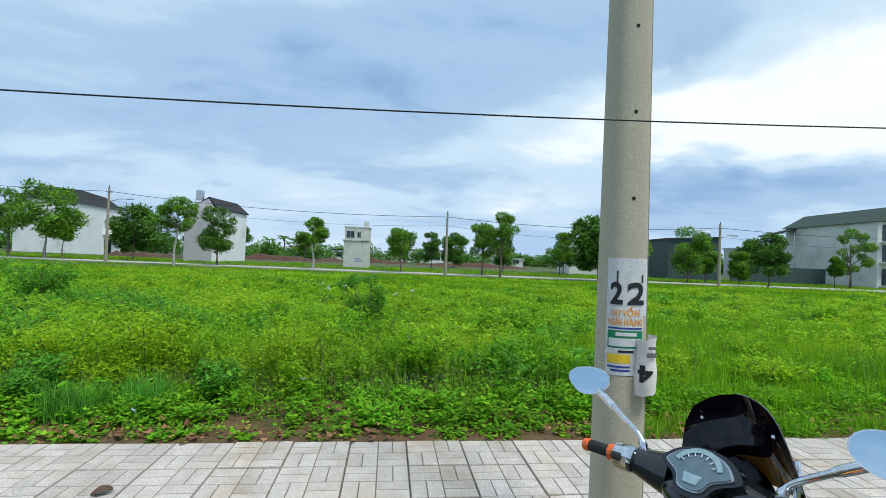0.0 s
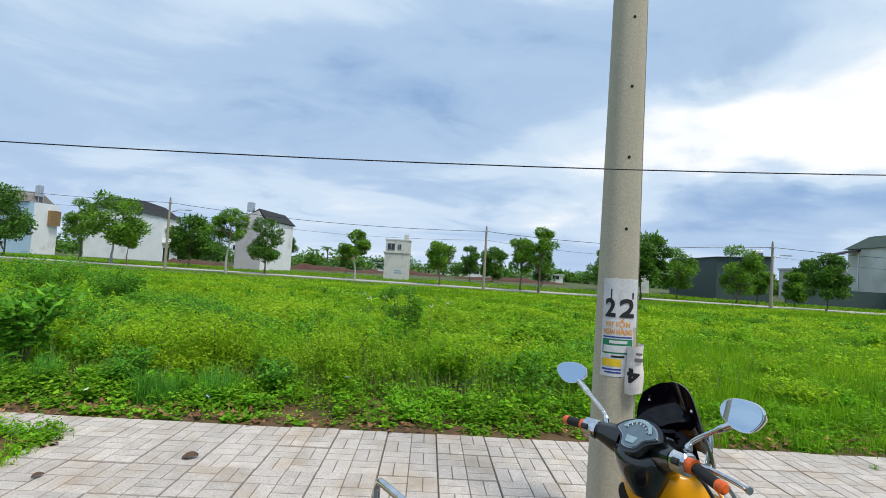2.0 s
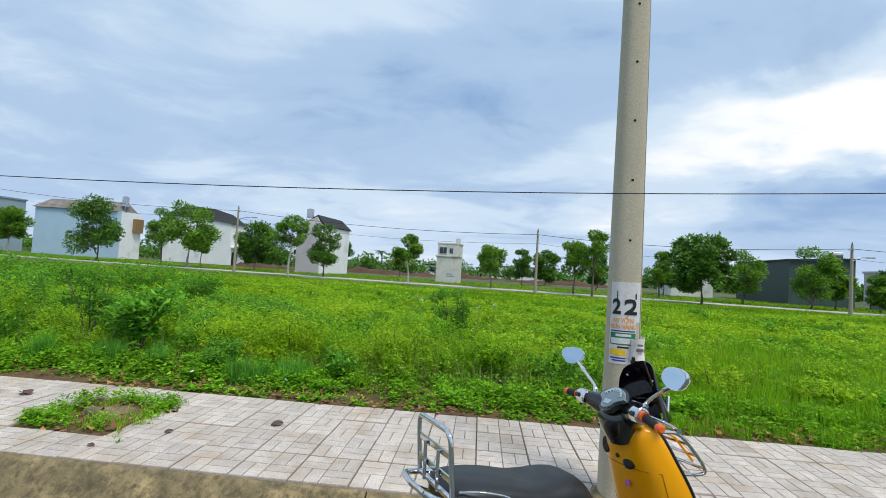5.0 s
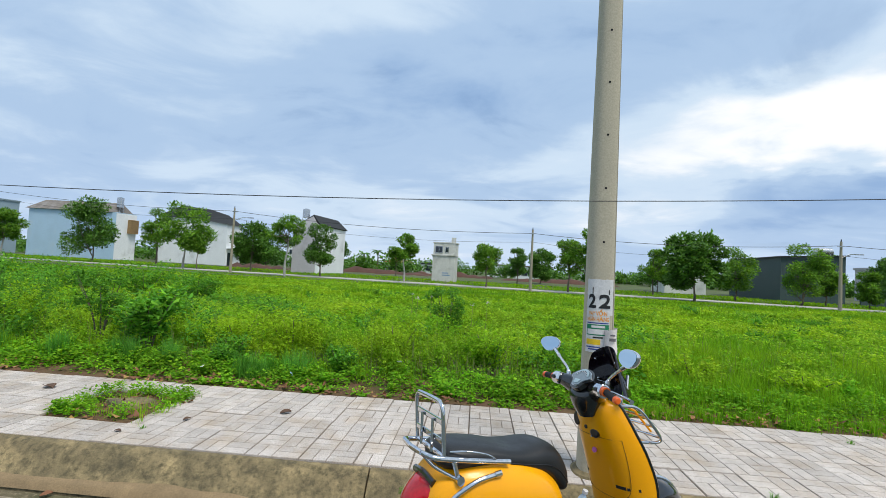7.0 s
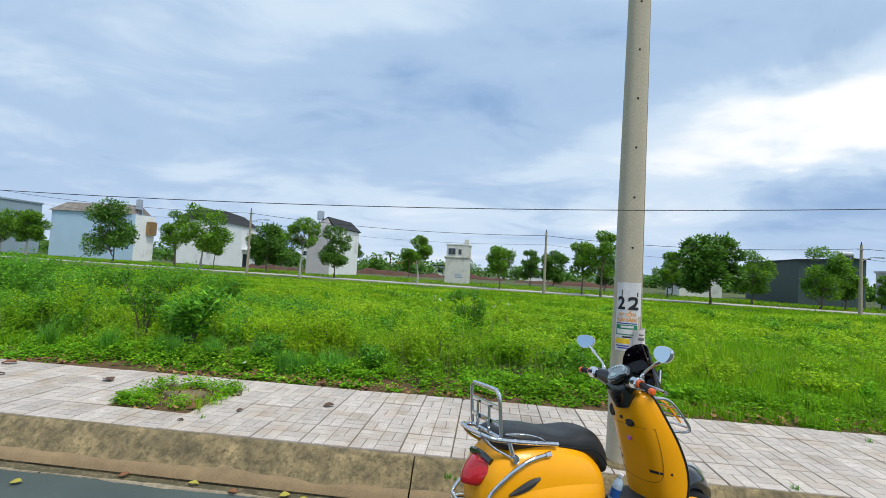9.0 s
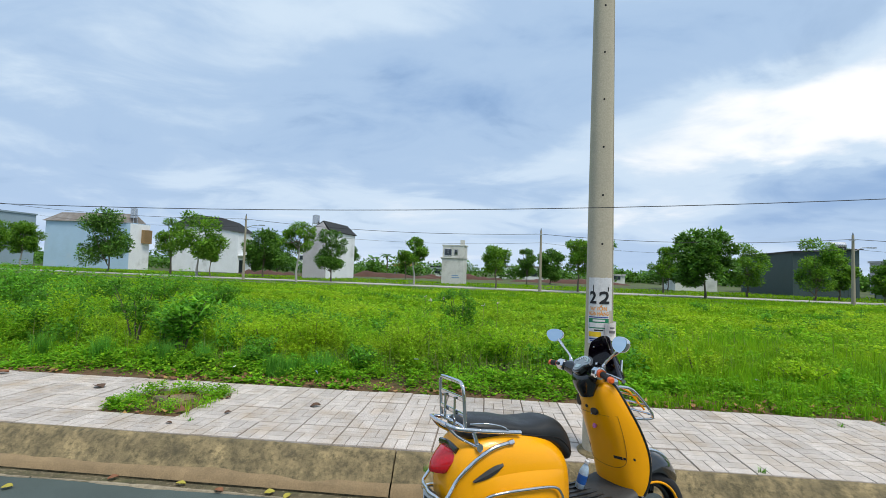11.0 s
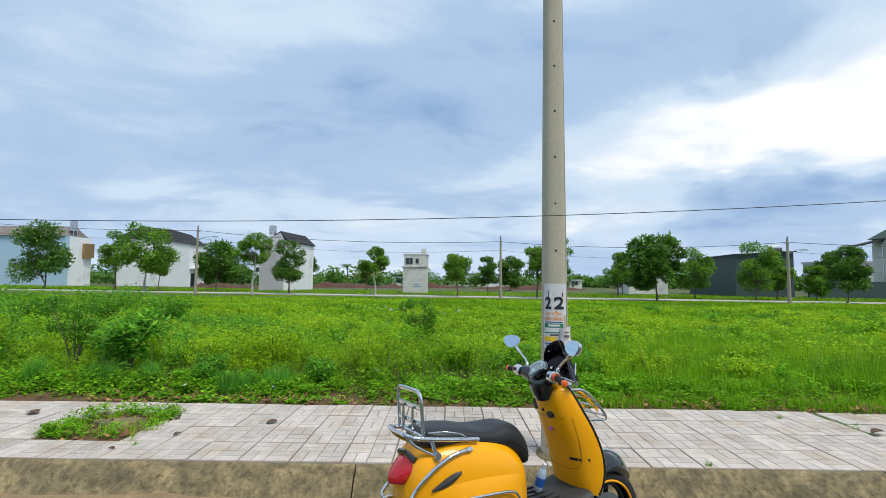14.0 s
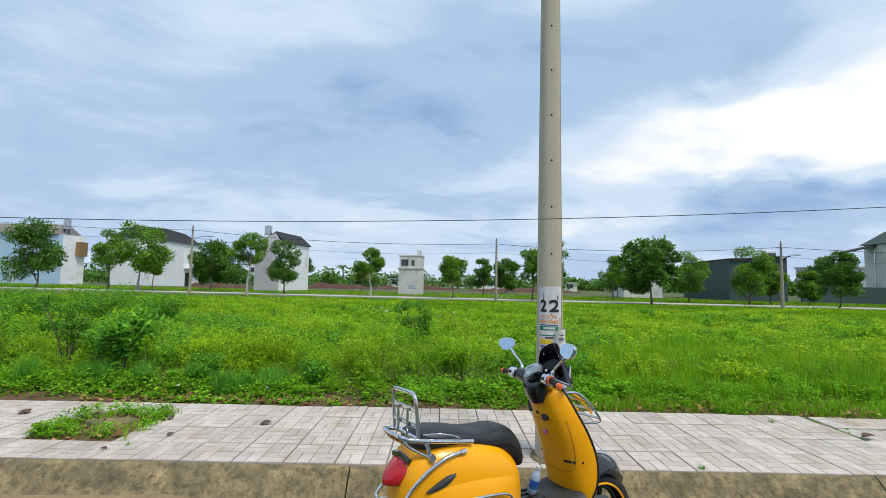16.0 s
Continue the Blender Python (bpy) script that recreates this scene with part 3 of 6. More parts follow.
def mound(x, y, w, h):
    n = 40
    rings = []
    for i in range(n + 1):
        a = i / n
        hh = h * (math.sin(math.pi * a) ** 0.5) * (0.7 + 0.6 * noise.noise((a * 9, x, 0))) + 0.02
        hh *= 0.8
        rings.append([(x + w * (a - 0.5), y + 4 * (k / 6 - 0.5), -0.55 + hh * math.sin(math.pi * k / 6) * (1 + 0.3 * noise.noise((a * 20, k, x)))) for k in range(7)])
    o = part("dirt_mound", loft(rings, close_ring=False), M["dirt"], None)
    tagged(smooth(o, 80), "heap of bare reddish-brown earth beyond the street", "dirt mound", "earth heaps")


mound(-26, 92, 30, 1.7)
mound(-41, 78, 12, 1.3)
mound(16, 92, 24, 1.5)
mound(-7, 100, 20, 1.7)


# ---- the near pole, its papers, the low cable ----
PX, PY = 0.088, 0.245


def pole_half(z):
    return 0.113 - 0.0088 * z


def pole_section(z, grow=0.0, n=40):
    """Points of the pole's outline at a height: round with a flattened face."""
    h = pole_half(z) + grow
    out = []
    for k in range(n):
        a = 2 * math.pi * k / n
        c, s = math.cos(a), math.sin(a)
        q = 2 / 2.6
        out.append((h * math.copysign(abs(c) ** q, c), h * math.copysign(abs(s) ** q, s), z))
    return out


def pole_at(u, z, grow):
    """A point on the pole's skin: u metres round from the middle of the face towards +x."""
    h = pole_half(z)
    a = -math.pi / 2 + u / h / 1.10
    c, s = math.cos(a), math.sin(a)
    q = 2 / 2.6
    g = h + grow
    return (g * math.copysign(abs(c) ** q, c), g * math.copysign(abs(s) ** q, s), z)


def wrap_sheet(u0, u1, z0, z1, grow, ragged=0.0, nu=14, nz_=20, seed=0):
    bm = bmesh.new()
    g = []
    for j in range(nz_ + 1):
        row = []
        for i in range(nu + 1):
            fu, fz = i / nu, j / nz_
            du = ragged * noise.noise((seed, fz * 9, 1)) * (1 if i in (0, nu) else 0)
            dz = ragged * noise.noise((seed, fu * 9, 5)) * (1 if j in (0, nz_) else 0)
            lift = 0.0008 * noise.noise((fu * 4, fz * 5, seed))
            row.append(bm.verts.new(pole_at(u0 + (u1 - u0) * fu + du - 0.016, z0 + (z1 - z0) * fz + dz, grow + lift)))
        g.append(row)
    for j in range(nz_):
        for i in range(nu):
            bm.faces.new((g[j][i], g[j][i + 1], g[j + 1][i + 1], g[j + 1][i]))
    return bm


def lettering(text, u, z, size, grow, width=None, bold=0.0):
    """Letters of the built-in font bent round the pole; u, z: the middle of the line."""
    cu = bpy.data.curves.new("lettering", "FONT")
    cu.body, cu.size, cu.align_x, cu.resolution_u = text, size, "CENTER", 3
    cu.offset = bold
    ob = bpy.data.objects.new("lettering_source", cu)
    scene.collection.objects.link(ob)
    me = bpy.data.meshes.new_from_object(ob.evaluated_get(bpy.context.evaluated_depsgraph_get()))
    bpy.data.objects.remove(ob)
    xs = [v.co.x for v in me.vertices]
    sq = 1.0 if width is None or not xs else width / max(1e-6, max(xs) - min(xs))
    bm = bmesh.new()
    bm.from_mesh(me)
    bmesh.ops.triangulate(bm, faces=bm.faces)
    for _ in range(2):
        bmesh.ops.subdivide_edges(bm, edges=[e for e in bm.edges if e.calc_length() > size * 0.09], cuts=1)
        bmesh.ops.triangulate(bm, faces=bm.faces)
    bm.to_mesh(me)
    bm.free()
    for v in me.vertices:
        v.co = pole_at(u + v.co.x * sq - 0.016, z + v.co.y, grow)
    return me


M["paper"] = mat("weathered_white_paper", (0.72, 0.72, 0.72), 0.85, var=0.06, scale=20, fine=200, bump=0.15, dirt=(0.45, 0.45, 0.46), dirt_amt=0.25, dirt_scale=14)
M["paper_beige"] = mat("curled_beige_paper", (0.86, 0.79, 0.74), 0.85, var=0.1, scale=20, fine=200, bump=0.15)
M["ink"] = mat("black_stencil_paint", (0.015, 0.016, 0.018), 0.7, var=0.1, bump=0)
M["print_grey"] = mat("faded_grey_print", (0.16, 0.15, 0.16), 0.8, var=0.2, bump=0)
M["ink_orange"] = mat("orange_print", (0.85, 0.36, 0.05), 0.7, var=0.1, bump=0)
M["ink_green"] = mat("green_print", (0.01, 0.23, 0.10), 0.7, var=0.1, bump=0)
M["ink_yellow"] = mat("yellow_print", (0.85, 0.58, 0.02), 0.7, var=0.1, bump=0)
M["ink_blue"] = mat("blue_print", (0.03, 0.06, 0.30), 0.7, var=0.1, bump=0)


def near_pole():
    t = thing("utility_pole", pose(PX, PY, 0), "tall tapering concrete utility pole standing in the pavement", "utility pole")
    zs = [-0.3, -0.02] + [0.25 * i for i in range(1, 27)]
    smooth(part("shaft", loft([pole_section(z) for z in zs]), M["pole"], t), 60)
    rib = loft([[pole_at(0.088 + d, z, g) for d, g in ((0, 0.0), (0.006, 0.003), (0.012, 0.0))] for z in [0.1 * i for i in range(66)]], close_ring=False)
    part("seam", rib, M["pole_edge"], t, "raised casting seam")
    for i in range(13):
        z = 0.485 + 0.392 * i
        if 1.2 < z < 1.3:
            continue
        # no hole is cut: a near-black disc carries the shade inside it
        c = Vector(pole_at(-0.004, z, 0.0))
        part("bolt_hole", tube([c + Vector((0, 0.02, 0)), c + Vector((0, -0.0015, 0))], 0.0085, 12), M["hole"], t)
    footing = loft([[(x * s, y * s, z) for x, y, _ in pole_section(0)] for s, z in ((1.45, -0.02), (1.3, 0.012), (1.04, 0.03))])
    part("mortar_collar", footing, M["kerb"], t, "rough mortar collar")
    # painted panel with the pole's number
    part("painted_panel", wrap_sheet(-0.112, 0.098, 1.135, 1.392, 0.0012, 0.006, seed=3), M["paper"], t, "white painted panel")
    for txt, u in (("2", -0.056), ("2", 0.030)):
        part("numeral", lettering(txt, u, 1.19, 0.132, 0.0045, None, 0.0045), M["ink"], t, "black stencilled numeral 2")
    part("stencil_mark", wrap_sheet(-0.056, -0.048, 1.272, 1.335, 0.003, 0.001, 2, 6), M["ink"], t)
    part("stencil_mark", wrap_sheet(0.048, 0.058, 1.285, 1.32, 0.003, 0.004, 2, 6, seed=8), M["ink"], t)
    # the loan notice
    b = part("notice", wrap_sheet(-0.112, 0.064, 0.872, 1.178, 0.0022, 0.004, seed=6), M["paper"], t, "printed paper notice")
    part("headline", lettering("VAY VỐN", -0.020, 1.134, 0.040, 0.0034, 0.125, 0.0012), M["ink_orange"], b)
    part("headline", lettering("NGÂN HÀNG", -0.020, 1.094, 0.040, 0.0034, 0.155, 0.0012), M["ink_orange"], b)
    part("small_print", wrap_sheet(-0.098, 0.055, 1.076, 1.084, 0.0034, 0, 8, 1), M["ink_blue"], b)
    part("green_panel", wrap_sheet(-0.100, 0.060, 0.992, 1.070, 0.0032, 0, 10, 2), M["ink_green"], b)
    part("white_bar", wrap_sheet(-0.055, 0.030, 1.046, 1.062, 0.0042, 0, 6, 1), M["paper"], b)
    part("white_bar", wrap_sheet(-0.092, 0.050, 1.000, 1.036, 0.0042, 0, 8, 1), M["paper"], b)
    part("small_print", wrap_sheet(-0.04, 0.02, 0.972, 0.983, 0.0034, 0, 6, 1), M["ink"], b)
    part("yellow_panel", wrap_sheet(-0.100, 0.012, 0.926, 0.965, 0.0034, 0, 8, 1), M["ink_yellow"], b)
    part("small_print", wrap_sheet(-0.098, 0.012, 0.905, 0.914, 0.0034, 0, 8, 1), M["ink_blue"], b)
    part("small_print", wrap_sheet(-0.080, 0.012, 0.889, 0.898, 0.0034, 0, 8, 1), M["ink_blue"], b)
    # the curled second paper, standing off the pole
    bm = bmesh.new()
    rings = []
    for j in range(13):
        z = 0.80 + 0.245 * j / 12
        roll = 0.043 + 0.004 * math.sin(j * 0.5)
        rings.append([(0.060 + roll * math.cos(a) + 0.002 * noise.noise((a, j * 0.3, 2)), -0.114 + roll * 1.1 * math.sin(a), z + 0.01 * math.cos(a) + 0.006 * noise.noise((a * 2, 9, 1)) * (j in (0, 12))) for a in [math.radians(d) for d in range(-210, 60, 15)]])
    c = part("curled_paper", loft(rings, close_ring=False, bm=bm), M["paper_beige"], t, "curled beige paper notice half torn off")
    smooth(c, 80)
    for (w, z, hgt) in ((0.026, 1.0, 0.012), (0.034, 0.965, 0.02)):
        bb = bmesh.new()
        rr = [[(0.060 + 0.0495 * math.cos(a), -0.114 + 0.054 * math.sin(a), z + hh) for a in [math.radians(-90 + d * w / 0.036 * 28) for d in (-1, -0.5, 0, 0.5, 1)]] for hh in (0, hgt)]
        part("print_bar", loft(rr, close_ring=False, bm=bb), M["print_grey"], c)
    cv = bpy.data.curves.new("lettering", "FONT")
    cv.body, cv.size, cv.align_x, cv.offset = "4", 0.095, "CENTER", 0.005
    src = bpy.data.objects.new("lettering_source", cv)
    scene.collection.objects.link(src)
    me = bpy.data.meshes.new_from_object(src.evaluated_get(bpy.context.evaluated_depsgraph_get()))
    bpy.data.objects.remove(src)
    b4 = bmesh.new()
    b4.from_mesh(me)
    bmesh.ops.triangulate(b4, faces=b4.faces)
    for _ in range(3):
        bmesh.ops.subdivide_edges(b4, edges=[e for e in b4.edges if e.calc_length() > 0.008], cuts=1)
        bmesh.ops.triangulate(b4, faces=b4.faces)
    b4.to_mesh(me)
    b4.free()
    for v in me.vertices:
        a = math.radians(-122) - v.co.x / 0.042
        v.co = (0.060 + 0.0500 * math.cos(a), -0.114 + 0.0545 * math.sin(a), 0.925 - v.co.y)
    part("numeral", me, M["ink"], c, "upside-down black numeral 4")


near_pole()

pts = []
for i in range(81):
    x = -22 + 40 * i / 80
    pts.append((x, -0.18, 1.835 + 0.0057 * (x + 3.5) ** 2))
tagged(part("overhead_cable", tube(pts, 0.0028, 6), M["wire"], None), "thin black cable strung low past the pole", "cable", "overhead cables")



def cable_pole(x):
    """A plain pole of the same row, which holds the low cable."""
    top = 1.835 + 0.0057 * (x + 3.5) ** 2
    t = thing("utility_pole", pose(x, PY, 0), "plain tapering concrete utility pole standing in the pavement", "utility pole", "poles along the pavement")
    smooth(part("shaft", loft([pole_section(z) for z in [-0.3] + [0.65 * i for i in range(11)]]), M["pole"], t), 60)
    part("cable_hook", tube([(0, 0, top - 0.004), (0, -0.18 - PY, top - 0.004)], 0.008, 8), M["steel"], t)


cable_pole(-22.0)
cable_pole(18.0)

# ---- paving tiles ----
TILE = 0.4


def tile_mesh():
    """One cast tile: four squares of two bars each, turned by turns."""
    bm = bmesh.new()
    g, c = 0.0028, 0.0014
    bars = []
    for qx in (0, 1):
        for qy in (0, 1):
            x0, y0 = qx * 0.2, qy * 0.2
            for k in (0, 1):
                if (qx + qy) % 2:
                    bars.append((x0, x0 + 0.2, y0 + k * 0.1, y0 + k * 0.1 + 0.1))
                else:
                    bars.append((x0 + k * 0.1, x0 + k * 0.1 + 0.1, y0, y0 + 0.2))
    for x0, x1, y0, y1 in bars:
        e = [0.0028 if abs(v - r) < 1e-6 else 0.0 for v, r in ((x0, 0), (x1, 0.4), (y0, 0), (y1, 0.4))]
        x0, x1, y0, y1 = x0 + g + e[0], x1 - g - e[1], y0 + g + e[2], y1 - g - e[3]
        lo = [bm.verts.new(p) for p in ((x0, y0, -0.007), (x1, y0, -0.007), (x1, y1, -0.007), (x0, y1, -0.007))]
        up = [bm.verts.new(p) for p in ((x0 + c, y0 + c, 0), (x1 - c, y0 + c, 0), (x1 - c, y1 - c, 0), (x0 + c, y1 - c, 0))]
        bm.faces.new(up)
        for i in range(4):
            bm.faces.new((lo[i], lo[(i + 1) % 4], up[(i + 1) % 4], up[i]))
    b0 = [bm.verts.new(p) for p in ((0.003, 0.003, -0.0055), (0.397, 0.003, -0.0055), (0.397, 0.397, -0.0055), (0.003, 0.397, -0.0055))]
    b1 = [bm.verts.new((v.co.x, v.co.y, -0.03)) for v in b0]
    bm.faces.new(b0).material_index = 1
    for i in range(4):
        bm.faces.new((b1[i], b1[(i + 1) % 4], b0[(i + 1) % 4], b0[i]))
    me = bpy.data.meshes.new("tile")
    bmesh.ops.recalc_face_normals(bm, faces=bm.faces)
    bm.to_mesh(me)
    bm.free()
    me.materials.append(M["tile"])
    me.materials.append(M["joint"])
    return me


def lay_tiles():
    me = tile_mesh()
    rnd = random.Random(5)
    for i in range(-34, 26):
        for j in range(4):
            x, y = -0.02 + i * TILE, 0.02 + j * TILE
            if j in (1, 2) and -4.5 < x < -3.7:
                continue
            o = new("tile", me)
            o.parent = bed
            sunk = x > 3.1 and j >= 2
            o.matrix_world = pose(x + (0.085 if sunk else 0.0), y, rnd.uniform(-0.003, 0.003) - (0.014 if sunk else 0.0), rnd.uniform(-0.45, 0.45), rnd.uniform(-0.45, 0.45), 0)


# ---- the scooter ----
M["yellow"] = mat("yellow_car_paint", (1.0, 0.415, 0.001), 0.30, var=0.02, scale=2, fine=400, bump=0.0, coat=0.22, spec=0.3)
# dark yellow: the shade in the glove box gap, put into the line's colour
M["seam_yellow"] = mat("shadowed_panel_gap", (0.16, 0.07, 0.005), 0.7, var=0.1, bump=0)
M["chrome"] = mat("chrome", (0.80, 0.80, 0.82), 0.07, 1.0, var=0.03, bump=0)
M["mirror"] = mat("mirror_glass", (0.50, 0.63, 0.74), 0.01, 1.0, var=0.0, bump=0)
M["rubber"] = mat("tyre_rubber", (0.014, 0.014, 0.015), 0.75, var=0.2, fine=120, bump=0.3)
M["vinyl"] = mat("black_seat_vinyl", (0.016, 0.017, 0.018), 0.45, var=0.15, scale=10, fine=300, bump=0.12)
M["gloss_black"] = mat("gloss_black_paint", (0.008, 0.009, 0.010), 0.18, var=0.05, bump=0, coat=0.6)
M["orange"] = mat("anodised_orange", (0.85, 0.13, 0.01), 0.35, var=0.05, bump=0, coat=0.3)
M["red_lens"] = mat("red_tail_lens", (0.55, 0.006, 0.012), 0.15, var=0.25, scale=14, bump=0.0, coat=0.4)
M["dial"] = mat("dial_face", (0.11, 0.16, 0.19), 0.12, var=0.1, scale=20, bump=0, coat=1.0, spec=0.8)
M["dial_light"] = mat("dial_display", (0.30, 0.42, 0.46), 0.25, var=0.05, bump=0, coat=1.0)
M["smoke"] = mat("smoked_screen", (0.006, 0.003, 0.006), 0.06, var=0.0, bump=0)
M["dark_grey"] = mat("dark_grey_plastic", (0.035, 0.036, 0.035), 0.6, var=0.1, bump=0.1)
M["pink"] = mat("pink_keyring", (0.55, 0.12, 0.40), 0.4, var=0.2, bump=0)
M["bottle"] = mat("clear_bottle", (0.45, 0.60, 0.75), 0.08, var=0.1, scale=20, bump=0, coat=0.5)
M["bottle_label"] = mat("blue_bottle_label", (0.02, 0.12, 0.45), 0.4, var=0.1, bump=0)
M["cap"] = mat("white_cap", (0.75, 0.76, 0.78), 0.4, var=0.02, bump=0)


def ring(x, hw, z0, z1, n=28, p=2.6, y0=0.0):
    """A rounded cross-section square to the scooter's length."""
    q, out = 2 / p, []
    for k in range(n):
        a = 2 * math.pi * k / n
        c, s = math.cos(a), math.sin(a)
        out.append((x, y0 + hw * math.copysign(abs(c) ** q, c), (z0 + z1) / 2 + (z1 - z0) / 2 * math.copysign(abs(s) ** q, s)))
    return out


def interp(table, n):
    """More rows between rows of numbers, smoothly."""
    a = np.array(table, float)
    t = np.linspace(0, len(a) - 1, n)
    out = []
    for v in t:
        i = min(int(v), len(a) - 2)
        f = v - i
        p0, p1, p2, p3 = a[max(i - 1, 0)], a[i], a[i + 1], a[min(i + 2, len(a) - 1)]
        out.append(0.5 * (2 * p1 + (p2 - p0) * f + (2 * p0 - 5 * p1 + 4 * p2 - p3) * f * f + (3 * p1 - p0 - 3 * p2 + p3) * f ** 3))
    return out


def disc(c, axis, prof, n=32, bm=None, caps=True):
    """A turned body round an axis through c: profile of (distance along the axis, radius)."""
    c, ax = Vector(c), Vector(axis).normalized()
    s = ax.orthogonal().normalized()
    u = ax.cross(s)
    rings = [[c + ax * d + (s * math.cos(2 * math.pi * k / n) + u * math.sin(2 * math.pi * k / n)) * r for k in range(n)] for d, r in prof]
    return loft(rings, bm=bm, caps=caps)


def torus(c, axis, R, r, n=36, m_=12, bm=None):
    c, ax = Vector(c), Vector(axis).normalized()
    s = ax.orthogonal().normalized()
    u = ax.cross(s)
    rings = []
    for k in range(n + 1):
        a = 2 * math.pi * k / n
        d = s * math.cos(a) + u * math.sin(a)
        rings.append([c + d * (R + r * math.cos(b)) + ax * r * math.sin(b) for b in [2 * math.pi * j / m_ for j in range(m_)]])
    return loft(rings, caps=False, bm=bm)


def wheel(t, x, name, steer):
    R = 0.24
    w = new(name)
    w.parent = t
    w.matrix_basis = pose(x, 0, R, 0, 0, steer)
    prof = [(-0.05, 0.165), (-0.062, 0.19), (-0.058, 0.22), (-0.035, 0.236), (0, 0.24), (0.035, 0.236), (0.058, 0.22), (0.062, 0.19), (0.05, 0.165)]
    smooth(part("tyre", disc((0, 0, 0), (0, 1, 0), prof, 48, None, False), M["rubber"], w), 50)
    for s in (-1, 1):
        smooth(part("rim_stripe", torus((0, s * 0.0565, 0), (0, 1, 0), 0.176, 0.008, 48, 8), M["yellow"], w, "yellow rim edge"), 60)
    smooth(part("rim", torus((0, 0, 0), (0, 1, 0), 0.158, 0.022, 40, 10), M["gloss_black"], w), 60)
    smooth(part("hub", disc((0, 0, 0), (0, 1, 0), [(-0.06, 0.03), (-0.055, 0.05), (0.055, 0.05), (0.06, 0.03)], 20), M["gloss_black"], w), 40)
    for k in range(12):
        a = 2 * math.pi * k / 12
        d = Vector((math.cos(a), 0, math.sin(a)))
        b = a + 0.22 * (-1) ** k
        e = Vector((math.cos(b), 0, math.sin(b)))
        part("spoke", tube([d * 0.045, e * 0.15], [0.011, 0.008], 6), M["gloss_black"], w)
    smooth(part("brake_disc", disc((0, -0.035, 0), (0, 1, 0), [(-0.002, 0.07), (-0.002, 0.105), (0.002, 0.105), (0.002, 0.07), (-0.002, 0.07)], 32, None, False), M["steel"], w), 40)
    return w


def scooter():
    t = thing("scooter", pose(-0.220, -0.862, ROAD_Z + 0.004, -4.5, 0, 29), "bright yellow motor scooter with chrome racks parked by the kerb", "scooter")
    wheel(t, 0.485, "front_wheel", -6)
    wheel(t, -0.64, "rear_wheel", 0)
    # rear bodywork: x, half width, bottom, top
    rows = interp([(-1.03, 0.085, 0.50, 0.65), (-0.99, 0.135, 0.44, 0.76), (-0.92, 0.172, 0.38, 0.82), (-0.80, 0.205, 0.35, 0.85), (-0.66, 0.222, 0.34, 0.853),
                   (-0.52, 0.225, 0.34, 0.832), (-0.40, 0.215, 0.34, 0.798), (-0.31, 0.192, 0.34, 0.75), (-0.25, 0.160, 0.34, 0.70), (-0.225, 0.12, 0.36, 0.63)], 40)
    body = smooth(part("rear_body", loft([ring(*r, n=40, p=3.4) for r in rows]), M["yellow"], t, "glossy yellow rear bodywork"), 50)

    def flank(x, z, off=0.004):
        """The right flank's place at a length and height."""
        a = np.array([list(r) for r in rows])
        hw, z0, z1 = (np.interp(x, a[:, 0], a[:, i]) for i in (1, 2, 3))
        s = max(-0.999, min(0.999, (z - (z0 + z1) / 2) / ((z1 - z0) / 2)))
        c = (1 - abs(s) ** 3.4) ** (1 / 3.4)
        return Vector((x, -(hw * c + off), z))
    # swollen side panel and its trim
    for s in (-1, 1):
        grid = []
        for i in range(25):
            x = -0.93 + 0.66 * i / 24
            rr = []
            for j in range(11):
                z = 0.38 + (0.30 - 0.12 * (i / 24 - 0.45) ** 2) * j / 10
                p = flank(x, z, 0.0)
                lift = 0.028 * (abs(math.sin(math.pi * i / 24)) ** 0.55) * (abs(math.sin(math.pi * (0.08 + 0.92 * j / 10))) ** 0.6) - 0.004
                rr.append((p.x, s * (-p.y + lift), p.z))
            grid.append(rr)
        smooth(part("side_panel", loft(grid, close_ring=False), M["yellow"], body), 60)
    for s in (-1, 1):
        trim = [flank(x, z, 0.034) for x, z in ((-0.93, 0.52), (-0.87, 0.58), (-0.77, 0.60), (-0.6, 0.602), (-0.46, 0.592), (-0.40, 0.568), (-0.365, 0.51), (-0.35, 0.44))]
        smooth(part("chrome_trim", tube(curve_pts([(p.x, -s * p.y if s > 0 else p.y, p.z) for p in trim], 5), 0.0075, 8), M["chrome"], body, "thin chrome trim strip"), 60)
    # air vent slot
    slot = []
    for i in range(13):
        f = i / 12
        x = -0.92 + 0.17 * f
        h_ = 0.022 * math.sin(math.pi * min(0.97, f + 0.03)) ** 0.5 * (0.6 + 0.6 * f)
        zc = 0.645 + 0.07 * f
        slot.append([flank(x, zc + h_ * k, 0.006 + 0.006 * (1 - abs(k))) for k in (-1, -0.5, 0, 0.5, 1)])
    part("vent", loft(slot, close_ring=False), M["dark_grey"], body, "dark grey vent slot")
    # tail lamp
    rings = []
    for i in range(11):
        f = i / 10
        z = 0.662 + 0.105 * f
        w = 0.066 + 0.048 * f ** 0.7 - 0.02 * max(0, f - 0.85) / 0.15
        bx = -1.088 + 0.085 * f ** 1.4
        rings.append([(bx - 0.022 * math.cos(k * math.pi / 2) * math.sin(math.pi * (0.1 + 0.8 * f)) + 0.05 * abs(k) ** 2, w * k, z) for k in np.linspace(-1, 1, 11)] + [(bx + 0.1, w * k * 0.9, z) for k in np.linspace(1, -1, 5)])
    lamp = smooth(part("tail_lamp", loft(rings), M["red_lens"], t, "red tail lamp lens"), 50)
